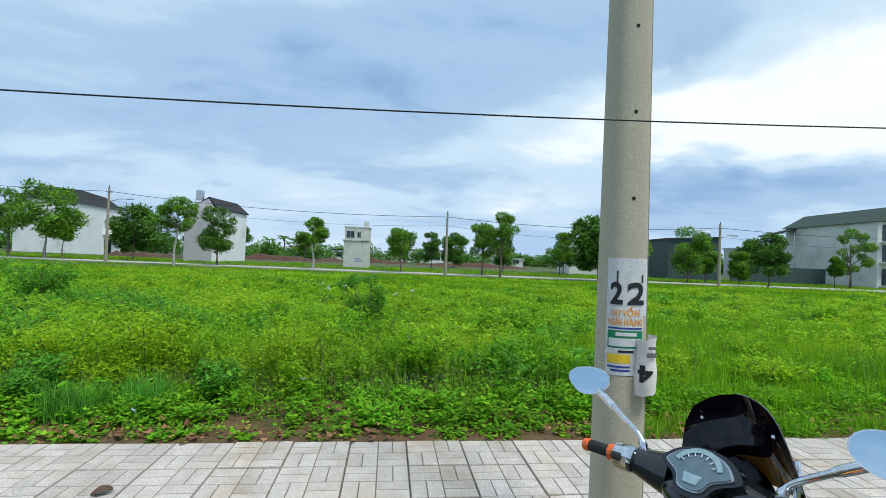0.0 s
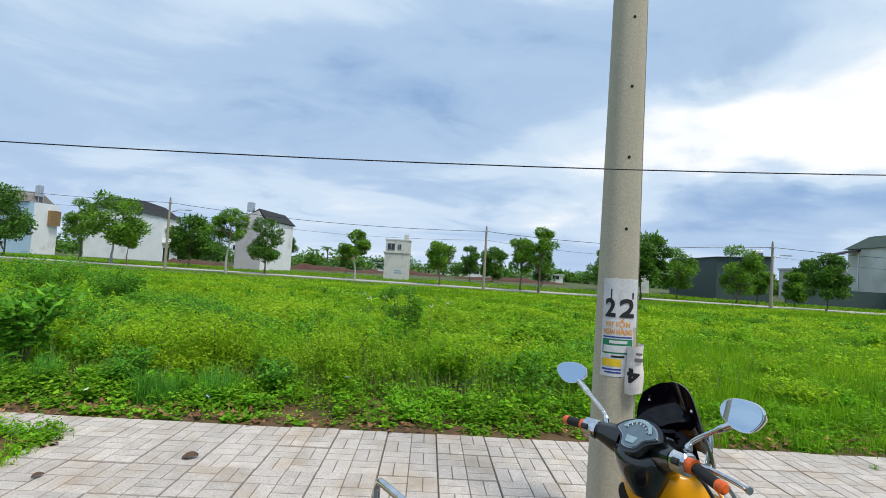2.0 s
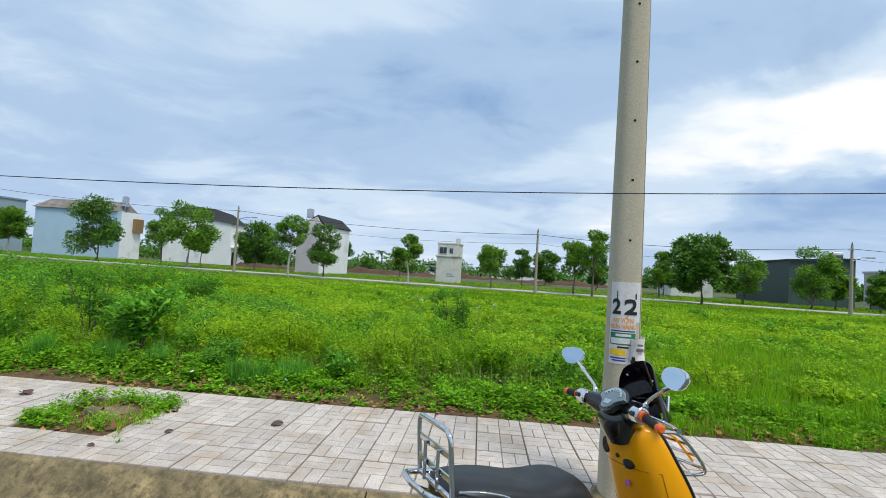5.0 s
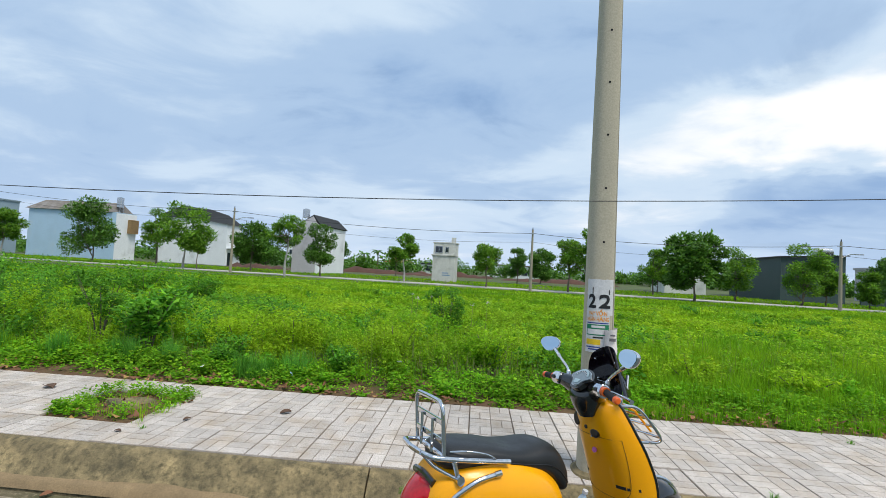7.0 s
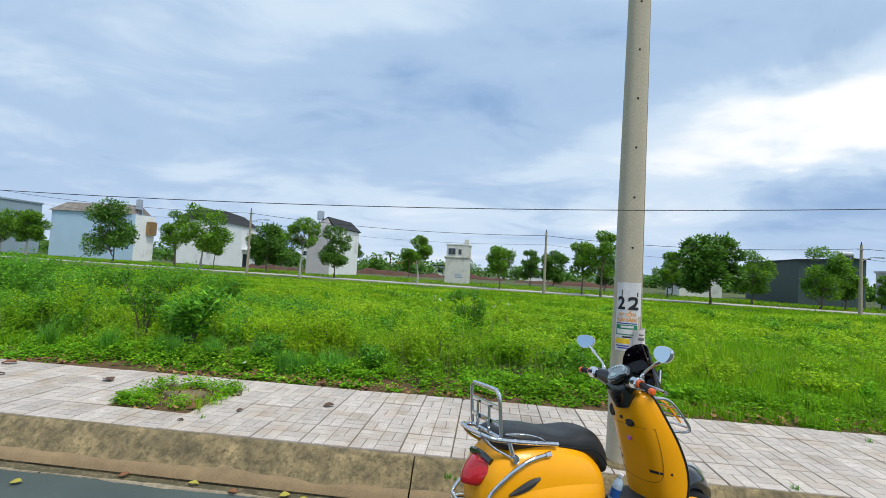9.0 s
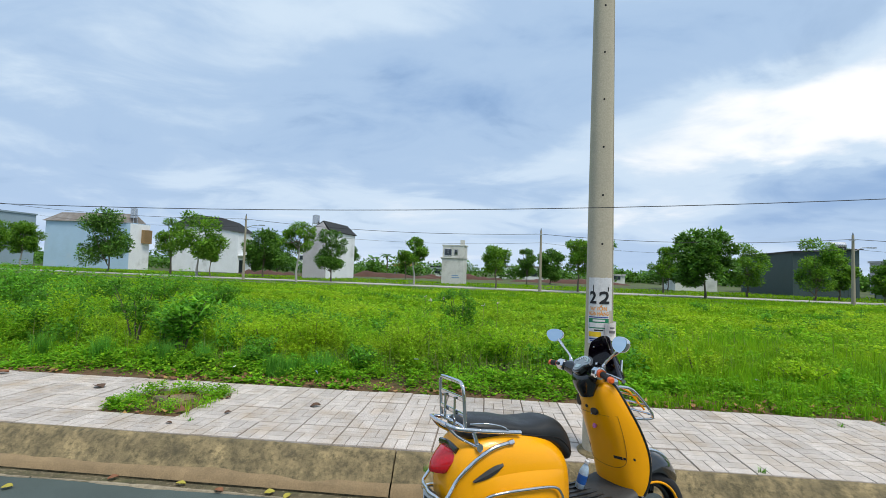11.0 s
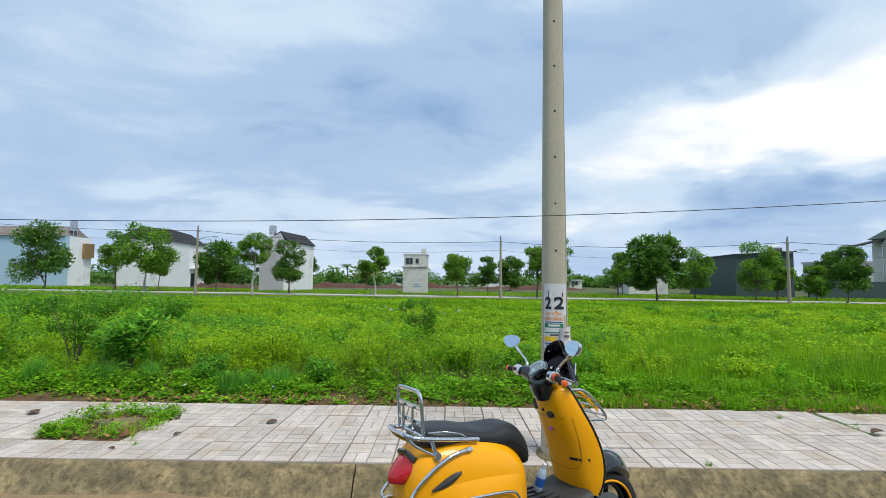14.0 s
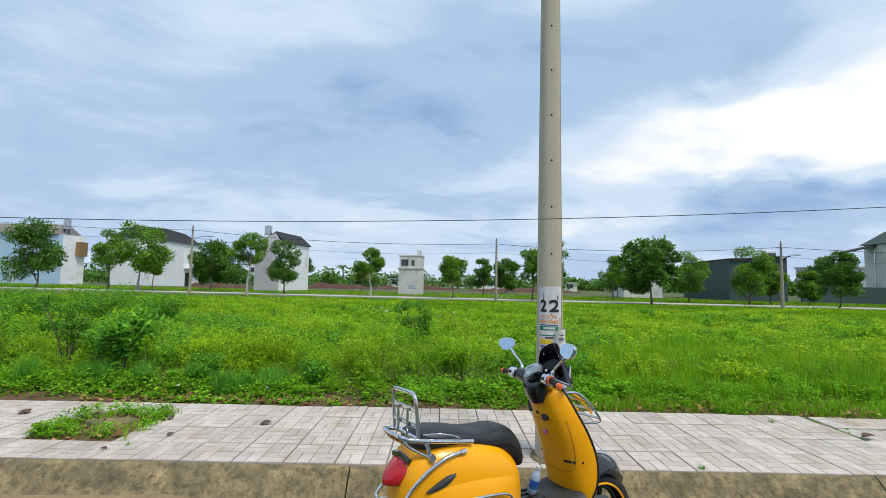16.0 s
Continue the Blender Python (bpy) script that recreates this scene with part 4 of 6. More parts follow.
    part("lamp_surround", tube(curve_pts([(-0.972, -0.100, 0.770), (-0.975, 0, 0.782), (-0.972, 0.100, 0.770)], 6), 0.017, 8), M["gloss_black"], lamp)
    plate = part("plate_holder", boxed(-1.09, -1.065, -0.09, 0.09, 0.40, 0.56, 0.006), M["dark_grey"], t)
    part("number_plate", boxed(-1.097, -1.091, -0.082, 0.082, 0.41, 0.55, 0.002), M["cap"], plate)
    for z in (0.44, 0.50):
        part("plate_bar", boxed(-1.1, -1.0975, -0.06, 0.06, z, z + 0.028), M["ink"], plate)
    part("mud_flap", boxed(-1.02, -1.0, -0.09, 0.09, 0.22, 0.42, 0.004), M["black"], t)
    # chrome crash bars round the tail
    for s in (-1, 1):
        c = [(-1.09, s * 0.05, 0.56), (-1.07, s * 0.14, 0.57), (-1.0, s * 0.185, 0.635), (-0.93, s * 0.212, 0.70), (-0.85, s * 0.224, 0.765), (-0.75, s * 0.226, 0.808), (-0.66, s * 0.220, 0.825)]
        c = c[:2] + [(q_.x, q_.y * -s, q_.z) for q_ in (flank(x_, z_, 0.014) for x_, z_ in ((-1.0, 0.645), (-0.95, 0.705), (-0.88, 0.755), (-0.79, 0.792), (-0.68, 0.808)))]
        bar = smooth(part("crash_bar", tube(curve_pts(c, 6), 0.0105, 10), M["chrome"], t, "curved chrome crash bar"), 60)
        part("bar_cap", tube([(-0.70, s * -flank(-0.70, 0.806, 0.014).y, 0.806), (-0.665, s * -flank(-0.665, 0.809, 0.014).y, 0.809)], 0.014, 10), M["chrome"], bar)
        c = [(-1.09, s * 0.05, 0.56), (-1.06, s * 0.17, 0.525), (-0.96, s * 0.235, 0.50), (-0.86, s * 0.255, 0.47)]
        smooth(part("crash_bar", tube(curve_pts(c, 6), 0.0105, 10), M["chrome"], t), 60)
    smooth(part("crash_bar", tube([(-1.09, -0.05, 0.56), (-1.10, 0, 0.56), (-1.09, 0.05, 0.56)], 0.0105, 10), M["chrome"], t), 60)
    # seat: x, half width, bottom, top
    seat = interp([(-0.93, 0.085, 0.825, 0.885), (-0.90, 0.125, 0.81, 0.905), (-0.82, 0.142, 0.80, 0.912), (-0.66, 0.15, 0.79, 0.895), (-0.54, 0.152, 0.78, 0.872),
                   (-0.44, 0.148, 0.755, 0.868), (-0.33, 0.138, 0.725, 0.872), (-0.25, 0.125, 0.68, 0.855), (-0.19, 0.108, 0.635, 0.80), (-0.155, 0.085, 0.63, 0.74), (-0.142, 0.05, 0.645, 0.70)], 40)
    st = smooth(part("seat", loft([ring(*r, n=28, p=3.0) for r in seat]), M["vinyl"], t, "long black vinyl seat"), 50)
    pip = [(r[0], -r[1] * 0.985 - 0.001, r[2] + (r[3] - r[2]) * 0.42) for r in seat[2:-2]]
    for s in (-1, 1):
        part("piping", tube([(x, s * -y, z) for x, y, z in pip], 0.0035, 6), M["black"], st)
    # rear carrier and folding rack
    car = thing_part("rear_carrier", t)
    for s in (-1, 1):
        smooth(part("rail", tube(curve_pts([(-1.04, s * 0.10, 0.90), (-0.98, s * 0.145, 0.885), (-0.8, s * 0.16, 0.862), (-0.6, s * 0.175, 0.842)], 6), 0.011, 10), M["chrome"], car), 60)
        part("stay", tube([(-0.90, s * 0.15, 0.875), (-0.87, s * 0.155, 0.79)], 0.011, 8), M["chrome"], car)
        part("bolt", disc((-0.872, s * 0.165, 0.795), (0, 1, 0), [(-0.012, 0.02), (0.012, 0.02)], 12), M["chrome"], car)
        smooth(part("lower_rail", tube(curve_pts([(-1.04, s * 0.10, 0.90), (-0.98, s * 0.12, 0.845), (-0.88, s * 0.15, 0.795)], 5), 0.008, 8), M["chrome"], car), 60)
    part("cross_bar", tube([(-1.04, -0.10, 0.90), (-1.05, 0, 0.90), (-1.04, 0.10, 0.90)], 0.011, 10), M["chrome"], car)
    rk = thing_part("folding_rack", t)
    up = [(-0.945, -0.145, 0.875), (-0.95, -0.145, 0.98), (-0.955, -0.142, 1.065), (-0.957, -0.125, 1.092), (-0.957, -0.09, 1.10), (-0.957, 0.09, 1.10), (-0.957, 0.125, 1.092), (-0.955, 0.142, 1.065), (-0.95, 0.145, 0.98), (-0.945, 0.145, 0.875)]
    smooth(part("hoop", tube(curve_pts(up, 4), 0.0105, 10), M["chrome"], rk), 60)
    for z in (0.945, 1.02):
        part("bar", boxed(-0.956, -0.946, -0.14, 0.14, z - 0.012, z + 0.012, 0.004), M["chrome"], rk)
    for y in (-0.055, 0.06):
        part("upright", tube([(-0.965, y, 0.885), (-0.962, y, 1.02)], 0.0075, 8), M["chrome"], rk)
    part("foot_bar", tube([(-0.945, -0.145, 0.885), (-0.945, 0.145, 0.885)], 0.0105, 10), M["chrome"], rk)
    smooth(part("cable_loop", tube(curve_pts([(-0.90, -0.12, 0.895), (-0.82, -0.16, 0.90), (-0.72, -0.175, 0.88), (-0.66, -0.17, 0.845)], 6), 0.004, 6), M["chrome"], car), 60)
    # floor and underbody
    fl = []
    for x, hw, z in ((-0.30, 0.15, 0.43), (-0.18, 0.165, 0.415), (-0.02, 0.18, 0.41), (0.12, 0.19, 0.425), (0.22, 0.19, 0.45)):
        fl.append(ring(x, hw, z - 0.16, z, 24, 5))
    smooth(part("floorboard", loft(fl), M["dark_grey"], t, "black ribbed floor mat"), 40)
    for k in range(6):
        part("mat_rib", boxed(-0.20, 0.08, -0.125 + k * 0.05 - 0.008, -0.125 + k * 0.05 + 0.008, 0.412, 0.419), M["black"], t)
    part("engine_case", loft([ring(x, 0.10, 0.18, 0.36, 16, 3) for x in (-0.78, -0.5, -0.32)]), M["dark_grey"], t)
    part("exhaust", tube(curve_pts([(-0.45, -0.17, 0.24), (-0.7, -0.2, 0.27), (-0.98, -0.2, 0.31)], 5), 0.045, 12), M["dark_grey"], t)
    part("side_stand", tube([(-0.15, 0.12, 0.25), (-0.12, 0.27, 0.005)], 0.012, 8), M["black"], t)
    # leg shield: a shell that bulges back in the middle: z, middle x, edge x, half width
    ls = interp([(0.41, 0.20, 0.262, 0.172), (0.47, 0.182, 0.282, 0.190), (0.56, 0.158, 0.292, 0.200), (0.66, 0.130, 0.278, 0.202), (0.78, 0.090, 0.234, 0.192), (0.88, 0.058, 0.186, 0.174), (0.975, 0.04, 0.142, 0.150), (1.015, 0.045, 0.122, 0.132), (1.035, 0.06, 0.112, 0.10)], 30)

    def shield(z, y, off=0.0):
        a = np.array([list(r) for r in ls])
        xm, xe, hw = (np.interp(z, a[:, 0], a[:, i]) for i in (1, 2, 3))
        k = min(1.0, abs(y) / hw)
        return Vector((xm + (xe - xm) * (0.25 * k ** 2 + 0.75 * k ** 5) - off, y, z))
    rings = []
    for z, xm, xe, hw in ls:
        back = [shield(z, hw * k) for k in np.linspace(-1, 1, 25)]
        front = [(xe + 0.025 + 0.05 * (1 - k * k), hw * k, z) for k in np.linspace(1, -1, 15)]
        rings.append(back + front)
    sh = smooth(part("leg_shield", loft(rings), M["yellow"], t, "yellow leg shield with a glove box"), 60)
    for s in (-1, 1):
        smooth(part("edge_trim", tube([(xe + 0.014, s * hw, z) for z, xm, xe, hw in ls], 0.0075, 8), M["gloss_black"], sh, "black edge trim"), 60)
    # glove box seam, badge, knob holes, key
    seam = [shield(z, y, 0.001) for z, y in ((0.85, 0.15), (0.72, 0.155), (0.6, 0.145), (0.555, 0.10), (0.545, 0.0), (0.555, -0.10), (0.60, -0.145), (0.72, -0.155), (0.85, -0.15))]
    part("seam", tube(curve_pts(seam, 5), 0.0013, 5), M["seam_yellow"], sh)
    part("seam", tube([shield(0.85, y, 0.001) for y in np.linspace(-0.15, 0.15, 9)], 0.0013, 5), M["seam_yellow"], sh)
    for (z, y, rz_, ry_) in ((0.91, 0.095, 0.036, 0.024), (0.885, 0.02, 0.010, 0.010), (0.865, -0.035, 0.022, 0.030)):
        c = shield(z, y, 0.0)
        bm = disc(c, (-1, 0, 0), [(-0.02, 1.0), (0.004, 1.0), (0.006, 0.8)], 20)
        for v in bm.verts:
            v.co.y = c.y + (v.co.y - c.y) * ry_
            v.co.z = c.z + (v.co.z - c.z) * rz_
        part("switch_recess", bm, M["black"], sh)
    part("key", boxed(*sum(([c - 0.004, c + 0.004] for c in shield(0.85, -0.03, 0.02)), []), 0.001), M["steel"], sh)
    part("key_ring", disc(shield(0.775, -0.01, 0.008), (-1, 0, 0.2), [(-0.004, 0.012), (0.004, 0.014)], 14), M["pink"], sh, "small pink key charm")
    for y0, w, h_ in ((-0.085, 0.045, 0.016), (-0.135, 0.04, 0.014)):
        part("badge", loft([[shield(0.605 + dz, y0 - dy, o) for dy, dz in ((0, 0), (w, 0), (w, h_), (0, h_))] for o in (0.0, 0.003)]), M["ink"], sh)
    part("badge", loft([[shield(0.625 + dz, 0.135 - dy, o) for dy, dz in ((0, 0), (0.02, 0), (0.02, 0.012), (0, 0.012))] for o in (0.0, 0.003)]), M["ink"], sh)
    part("name_mark", loft([[flank(-0.78 + dx, 0.465 + dz, 0.036 + o) for dx, dz in ((0, 0), (0.14, 0), (0.14, 0.025), (0, 0.025))] for o in (0.0, 0.003)]), M["ink"], body)
    # front fender
    fd = []
    for k in range(15):
        a = math.radians(185 - 150 * k / 14)
        R, w = 0.30 + 0.045 * math.sin(math.pi * k / 14), 0.092 * math.sin(math.pi * (0.2 + 0.7 * k / 14)) ** 0.5
        ring_ = []
        for j in range(11):
            b = math.pi * j / 10
            rr = R - 0.105 * (1 - math.sin(b))
            ring_.append((0.478 + rr * math.cos(a), w * math.cos(b), 0.245 + rr * math.sin(a)))
        fd.append(ring_)
    smooth(part("front_fender", loft(fd, close_ring=False), M["gloss_black"], t, "glossy black front fender"), 60)
    crest = []
    for d in range(100, 44, -6):
        R = 0.303 + 0.045 * math.sin(math.pi * (185 - d) / 150)
        crest.append((0.478 + R * math.cos(math.radians(d)), 0, 0.245 + R * math.sin(math.radians(d))))
    smooth(part("fender_crest", tube(crest, [0.004, 0.008, 0.011, 0.012, 0.012, 0.012, 0.011, 0.009, 0.007, 0.004], 8), M["chrome"], t, "chrome crest on the fender"), 60)
    part("fork", tube([(0.485, 0.085, 0.25), (0.39, 0.085, 0.50), (0.31, 0.06, 0.72)], 0.026, 10), M["dark_grey"], t)
    # headset
    hs = thing_part("headset", t)
    rows_ = [(0.955, 0.060, 0.054, 0.052), (0.99, 0.052, 0.072, 0.064), (1.025, 0.048, 0.088, 0.074), (1.055, 0.050, 0.102, 0.080), (1.082, 0.056, 0.110, 0.080), (1.10, 0.066, 0.100, 0.068), (1.112, 0.076, 0.07, 0.046)]
    rings = []
    for z, xc, hw, dx in interp(rows_, 18):
        rings.append([(xc + dx * math.cos(a), hw * math.sin(a), z + 0.22 * (dx * math.cos(a))) for a in [2 * math.pi * k / 28 for k in range(28)]])
    smooth(part("shell", loft(rings), M["gloss_black"], hs), 50)
    # instrument panel, a rounded fan tilted to the rider
    dial = [(-0.108, 0.050), (-0.112, 0.066), (-0.085, 0.098), (-0.045, 0.118), (0.0, 0.124), (0.045, 0.118), (0.085, 0.098), (0.112, 0.066), (0.108, 0.050), (0.062, 0.022), (0.034, -0.022), (-0.034, -0.022), (-0.062, 0.022)]
    dl = [Vector((v, u, 0)) * 0.90 for u, v in dial]
    tilt = Matrix.Translation((-0.010, 0.004, 1.104)) @ Matrix.Rotation(radians(-8), 4, "Z") @ Matrix.Rotation(radians(-42), 4, "Y") @ Matrix.Scale(0.80, 4)
    for nm, sc, z, mt in (("dial_surround", 1.20, 0.010, M["gloss_black"]), ("dial_rim", 1.0, 0.016, M["steel"]), ("dial_face", 0.93, 0.020, M["dial"])):
        c = curve_pts([p * sc + Vector((0.05 * (1 - sc), 0, 0)) for p in dl], 4, closed=True)
        part(nm, loft([[tilt @ (p + Vector((0, 0, zz))) for p in c] for zz in (z - 0.03, z)]), mt, hs)
    arc = [[tilt @ Vector((0.035 + r * math.cos(a), r * math.sin(a), 0.0235)) for r in (0.062, 0.078)] for a in [math.radians(d) for d in range(-70, 71, 10)]]
    part("scale_arc", loft(arc, close_ring=False), M["dial_light"], hs)
    part("display", loft([[tilt @ Vector((x, y, zz)) for x, y in ((-0.004, -0.020), (-0.004, 0.020), (0.026, 0.028), (0.026, -0.028))] for zz in (0.02, 0.0238)]), M["dial_light"], hs)
    for d in range(-60, 61, 20):
        a = math.radians(d)
        part("tick", tube([tilt @ Vector((0.035 + r * math.cos(a), r * math.sin(a), 0.0245)) for r in (0.05, 0.06)], 0.0015, 4), M["cap"], hs)
    # bars, grips, levers, mirrors; turned a little to the right
    for s, nm in ((1, "left"), (-1, "right")):
        g = thing_part("handlebar", t)
        r_ = Matrix.Translation((0, 0.015, 0.022)) @ Matrix.Rotation(radians(-8), 4, "Z")

        def P(x, y, z):
            return r_ @ Vector((x + 0.006, s * y, z))
        smooth(part("arm", tube([P(0.05, 0.10, 1.06), P(0.02, 0.16, 1.075), P(0.0, 0.21, 1.083)], [0.055, 0.036, 0.026], 14), M["gloss_black"], g), 50)
        part("switch_housing", tube([P(0.004, 0.166, 1.081), P(0.002, 0.172, 1.082), P(-0.004, 0.212, 1.083), P(-0.004, 0.216, 1.083)], [0.031, 0.0345, 0.0335, 0.027], 16), M["chrome"], g, "chrome switch housing")
        part("switch", tube([P(-0.030, 0.182, 1.09), P(-0.032, 0.206, 1.09)], 0.011, 8), M["black"], g)
        part("collar", tube([P(-0.004, 0.213, 1.083), P(-0.006, 0.236, 1.083)], 0.0225, 14), M["orange"], g, "orange grip collar")
        dz_ = 0.0 if s > 0 else -0.018
        part("grip", tube([P(-0.006, 0.236, 1.083), P(-0.011, 0.305, 1.082 + dz_)], 0.0165, 14), M["rubber"], g)
        part("bar_end", tube([P(-0.011, 0.303, 1.082 + dz_), P(-0.012, 0.309, 1.082 + dz_), P(-0.013, 0.325, 1.080 + dz_), P(-0.0135, 0.330, 1.080 + dz_)], [0.015, 0.0175, 0.0175, 0.011], 14), M["orange"], g, "orange bar end")
        smooth(part("lever", tube(curve_pts([P(0.03, 0.175, 1.078), P(0.055, 0.215, 1.072), P(0.05, 0.30, 1.066), P(0.035, 0.36, 1.062)], 5), [0.008] * 15 + [0.011], 8), M["chrome"], g), 60)
        # mirror
        stem = smooth(part("mirror_stem", tube(curve_pts([P(0.045, 0.165, 1.095), P(0.05, 0.185, 1.135), P(0.05, 0.26, 1.185), P(0.055, 0.33, 1.225)], 5), [0.012] * 4 + [0.0075] * 7 + [0.011] * 5, 10), M["chrome"], t, "chrome mirror stem"), 60)
        part("boot", tube([P(0.045, 0.165, 1.07), P(0.045, 0.166, 1.105)], [0.024, 0.016], 12), M["black"], stem)
        cen = P(0.04, 0.372, 1.25) if s > 0 else P(0.025, 0.366, 1.248)
        fw = Vector((-1, -0.44, 0.17) if s > 0 else (-1, 0.04, 0.17)).normalized()
        sd = Vector((0, 0, 1)).cross(fw).normalized()
        vu = fw.cross(sd)
        shape = []
        for k in range(32):
            a = 2 * math.pi * k / 32
            sq = 0.95 + 0.22 * math.cos(a * 1.0 - (0.6 if s * 1 > 0 else math.pi - 0.6)) + 0.05 * math.cos(2 * a) + 0.06 * math.cos(3 * a - (1.1 if s > 0 else math.pi - 1.1))
            k_ = 1.0 if s > 0 else 0.88
            shape.append((0.062 * math.cos(a) * sq * k_, 0.047 * math.sin(a) * sq))
        rings = [[cen + fw * d + sd * (x * k) + vu * (y * k) for x, y in shape] for d, k in ((-0.045, 0.25), (-0.04, 0.6), (-0.022, 0.9), (-0.004, 1.0), (0.004, 0.985))]
        smooth(part("mirror_shell", loft(rings), M["chrome"], stem, "chrome mirror shell"), 45)
        rings = [[cen + fw * d + sd * (x * 0.93) + vu * (y * 0.93) for x, y in shape] for d in (0.003, 0.0065)]
        part("mirror_glass", loft(rings), M["mirror"], stem, "mirror glass")
    # fly screen, turned with the bars
    turn_ = Matrix.Translation((0.035, -0.012, 0)) @ Matrix.Rotation(radians(-11), 4, "Z")
    rings = []
    for j in range(13):
        f = j / 12
        z = 1.06 + 0.235 * math.sin(f * math.pi / 2)
        hw = float(np.interp(z, (1.06, 1.13, 1.20, 1.245, 1.272, 1.288, 1.295), (0.158, 0.146, 0.128, 0.108, 0.080, 0.046, 0.012)))
        xc = 0.235 - 0.10 * (z - 1.06) / 0.235
        a = [(xc - 0.10 * (hw * k / 0.14) ** 2, hw * k, z) for k in np.linspace(-1, 1, 17)]
        b = [(x + 0.005, y, z_) for x, y, z_ in a[::-1]]
        rings.append([turn_ @ Vector(p) for p in a + b])
    scr = smooth(part("fly_screen", loft(rings), M["smoke"], t, "dark smoked fly screen"), 60)
    for s in (-1, 1):
        part("screw", disc(turn_ @ Vector((0.108, s * 0.088, 1.222)), (-1, 0, 0.3), [(-0.004, 0.005), (0.003, 0.004)], 8), M["steel"], scr)
        part("bracket", tube([turn_ @ Vector(p) for p in ((0.15, s * 0.10, 1.05), (0.16, s * 0.105, 1.10), (0.175, s * 0.095, 1.16))], 0.009, 8), M["chrome"], scr)
    part("headlamp", disc((0.19, 0, 1.03), (1, 0, -0.2), [(-0.08, 0.09), (0.0, 0.10), (0.02, 0.085)], 24), M["chrome"], hs)
    # front luggage rack
    fr = thing_part("front_rack", t)
    fr.location = (-0.03, 0, 0.004)
    for s in (-1, 1):
        smooth(part("rail", tube(curve_pts([(0.20, s * 0.10, 1.0), (0.30, s * 0.115, 0.985), (0.39, s * 0.115, 0.91), (0.47, s * 0.11, 0.82), (0.455, s * 0.10, 0.795), (0.33, s * 0.10, 0.81)], 5), 0.008, 8), M["chrome"], fr), 60)
    for (x, z) in ((0.30, 0.985), (0.365, 0.935), (0.42, 0.88), (0.47, 0.82), (0.40, 0.80)):
        part("rung", tube([(x, -0.113, z), (x, 0.113, z)], 0.007, 8), M["chrome"], fr)
    part("strap", tube([(0.26, -0.06, 0.995), (0.345, -0.062, 0.955), (0.46, -0.06, 0.84)], 0.006, 6), M["yellow"], fr, "yellow coated rail")
    part("strap", tube([(0.26, 0.06, 0.995), (0.345, 0.062, 0.955), (0.46, 0.06, 0.84)], 0.006, 6), M["yellow"], fr, "yellow coated rail")
    # the tail's length drawn in to its true measure
    for o in t.children_recursive:
        if o.type == "MESH" and (o.parent is t or o.parent.name.split(".")[0] not in ("rear_wheel", "front_wheel")):
            for v in o.data.vertices:
                if v.co.x < -0.15:
                    v.co.x = -0.15 + (v.co.x + 0.15) * 0.858
    return t


def thing_part(name, parent):
    o = new(name)
    o.empty_display_size = 0.05
    o.parent = parent
    return o


scooter()


def water_bottle():
    a = radians(29)
    x, y = 0.0, -0.06
    wx, wy = -0.285 + x * math.cos(a) - y * math.sin(a), -0.735 + x * math.sin(a) + y * math.cos(a)
    t = thing("water_bottle", pose(wx, wy, ROAD_Z + 0.418, 6, 14, 0), "small clear plastic water bottle on the scooter's floor", "bottle")
    t.scale = (0.88, 0.88, 0.88)
    smooth(part("bottle", disc((0, 0, 0), (0, 0, 1), [(0, 0.026), (0.005, 0.031), (0.06, 0.031), (0.065, 0.029), (0.07, 0.031), (0.12, 0.031), (0.15, 0.022), (0.165, 0.013), (0.175, 0.013)], 20), M["bottle"], t), 50)
    part("label", disc((0, 0, 0.04), (0, 0, 1), [(0, 0.0318), (0.06, 0.0318)], 20), M["bottle_label"], t)
    part("cap", disc((0, 0, 0.175), (0, 0, 1), [(0, 0.0155), (0.018, 0.0155), (0.02, 0.013)], 16), M["cap"], t)


water_bottle()


# ---- foliage ----
M["leaf_tree"] = mat("tree_leaf", (0.145, 0.335, 0.035), 0.55, var=0.3, scale=0.8, fine=8, bump=0, island=0.45, hue=(0.31, 0.55, 0.05), trans=0.45, spec=0.3, space="World")
M["leaf_dark"] = mat("dark_tree_leaf", (0.10, 0.25, 0.032), 0.55, var=0.3, scale=0.8, fine=8, bump=0, island=0.45, hue=(0.17, 0.35, 0.04), trans=0.28, spec=0.3, space="World")
M["leaf_weed"] = mat("weed_leaf", (0.25, 0.55, 0.03), 0.75, var=0.3, scale=0.5, fine=4, bump=0, patch=(0.46, 0.64, 0.03), patch_scale=0.3, island=0.42, hue=(0.54, 0.78, 0.06), trans=0.6, spec=0.15, space="World")
M["leaf_shrub"] = mat("shrub_leaf", (0.22, 0.54, 0.035), 0.75, var=0.3, scale=0.6, fine=4, bump=0, patch=(0.28, 0.44, 0.016), patch_scale=0.8, island=0.38, hue=(0.46, 0.74, 0.05), trans=0.58, spec=0.15, space="World")
M["leaf_deep"] = mat("dark_shrub_leaf", (0.125, 0.37, 0.035), 0.6, var=0.35, scale=0.8, fine=5, bump=0, island=0.45, hue=(0.26, 0.56, 0.04), trans=0.42, spec=0.15, space="World")
M["leaf_cover"] = mat("creeping_leaf", (0.22, 0.54, 0.03), 0.75, var=0.3, scale=1.2, fine=6, bump=0, island=0.45, hue=(0.42, 0.68, 0.035), trans=0.55, spec=0.15, space="World")
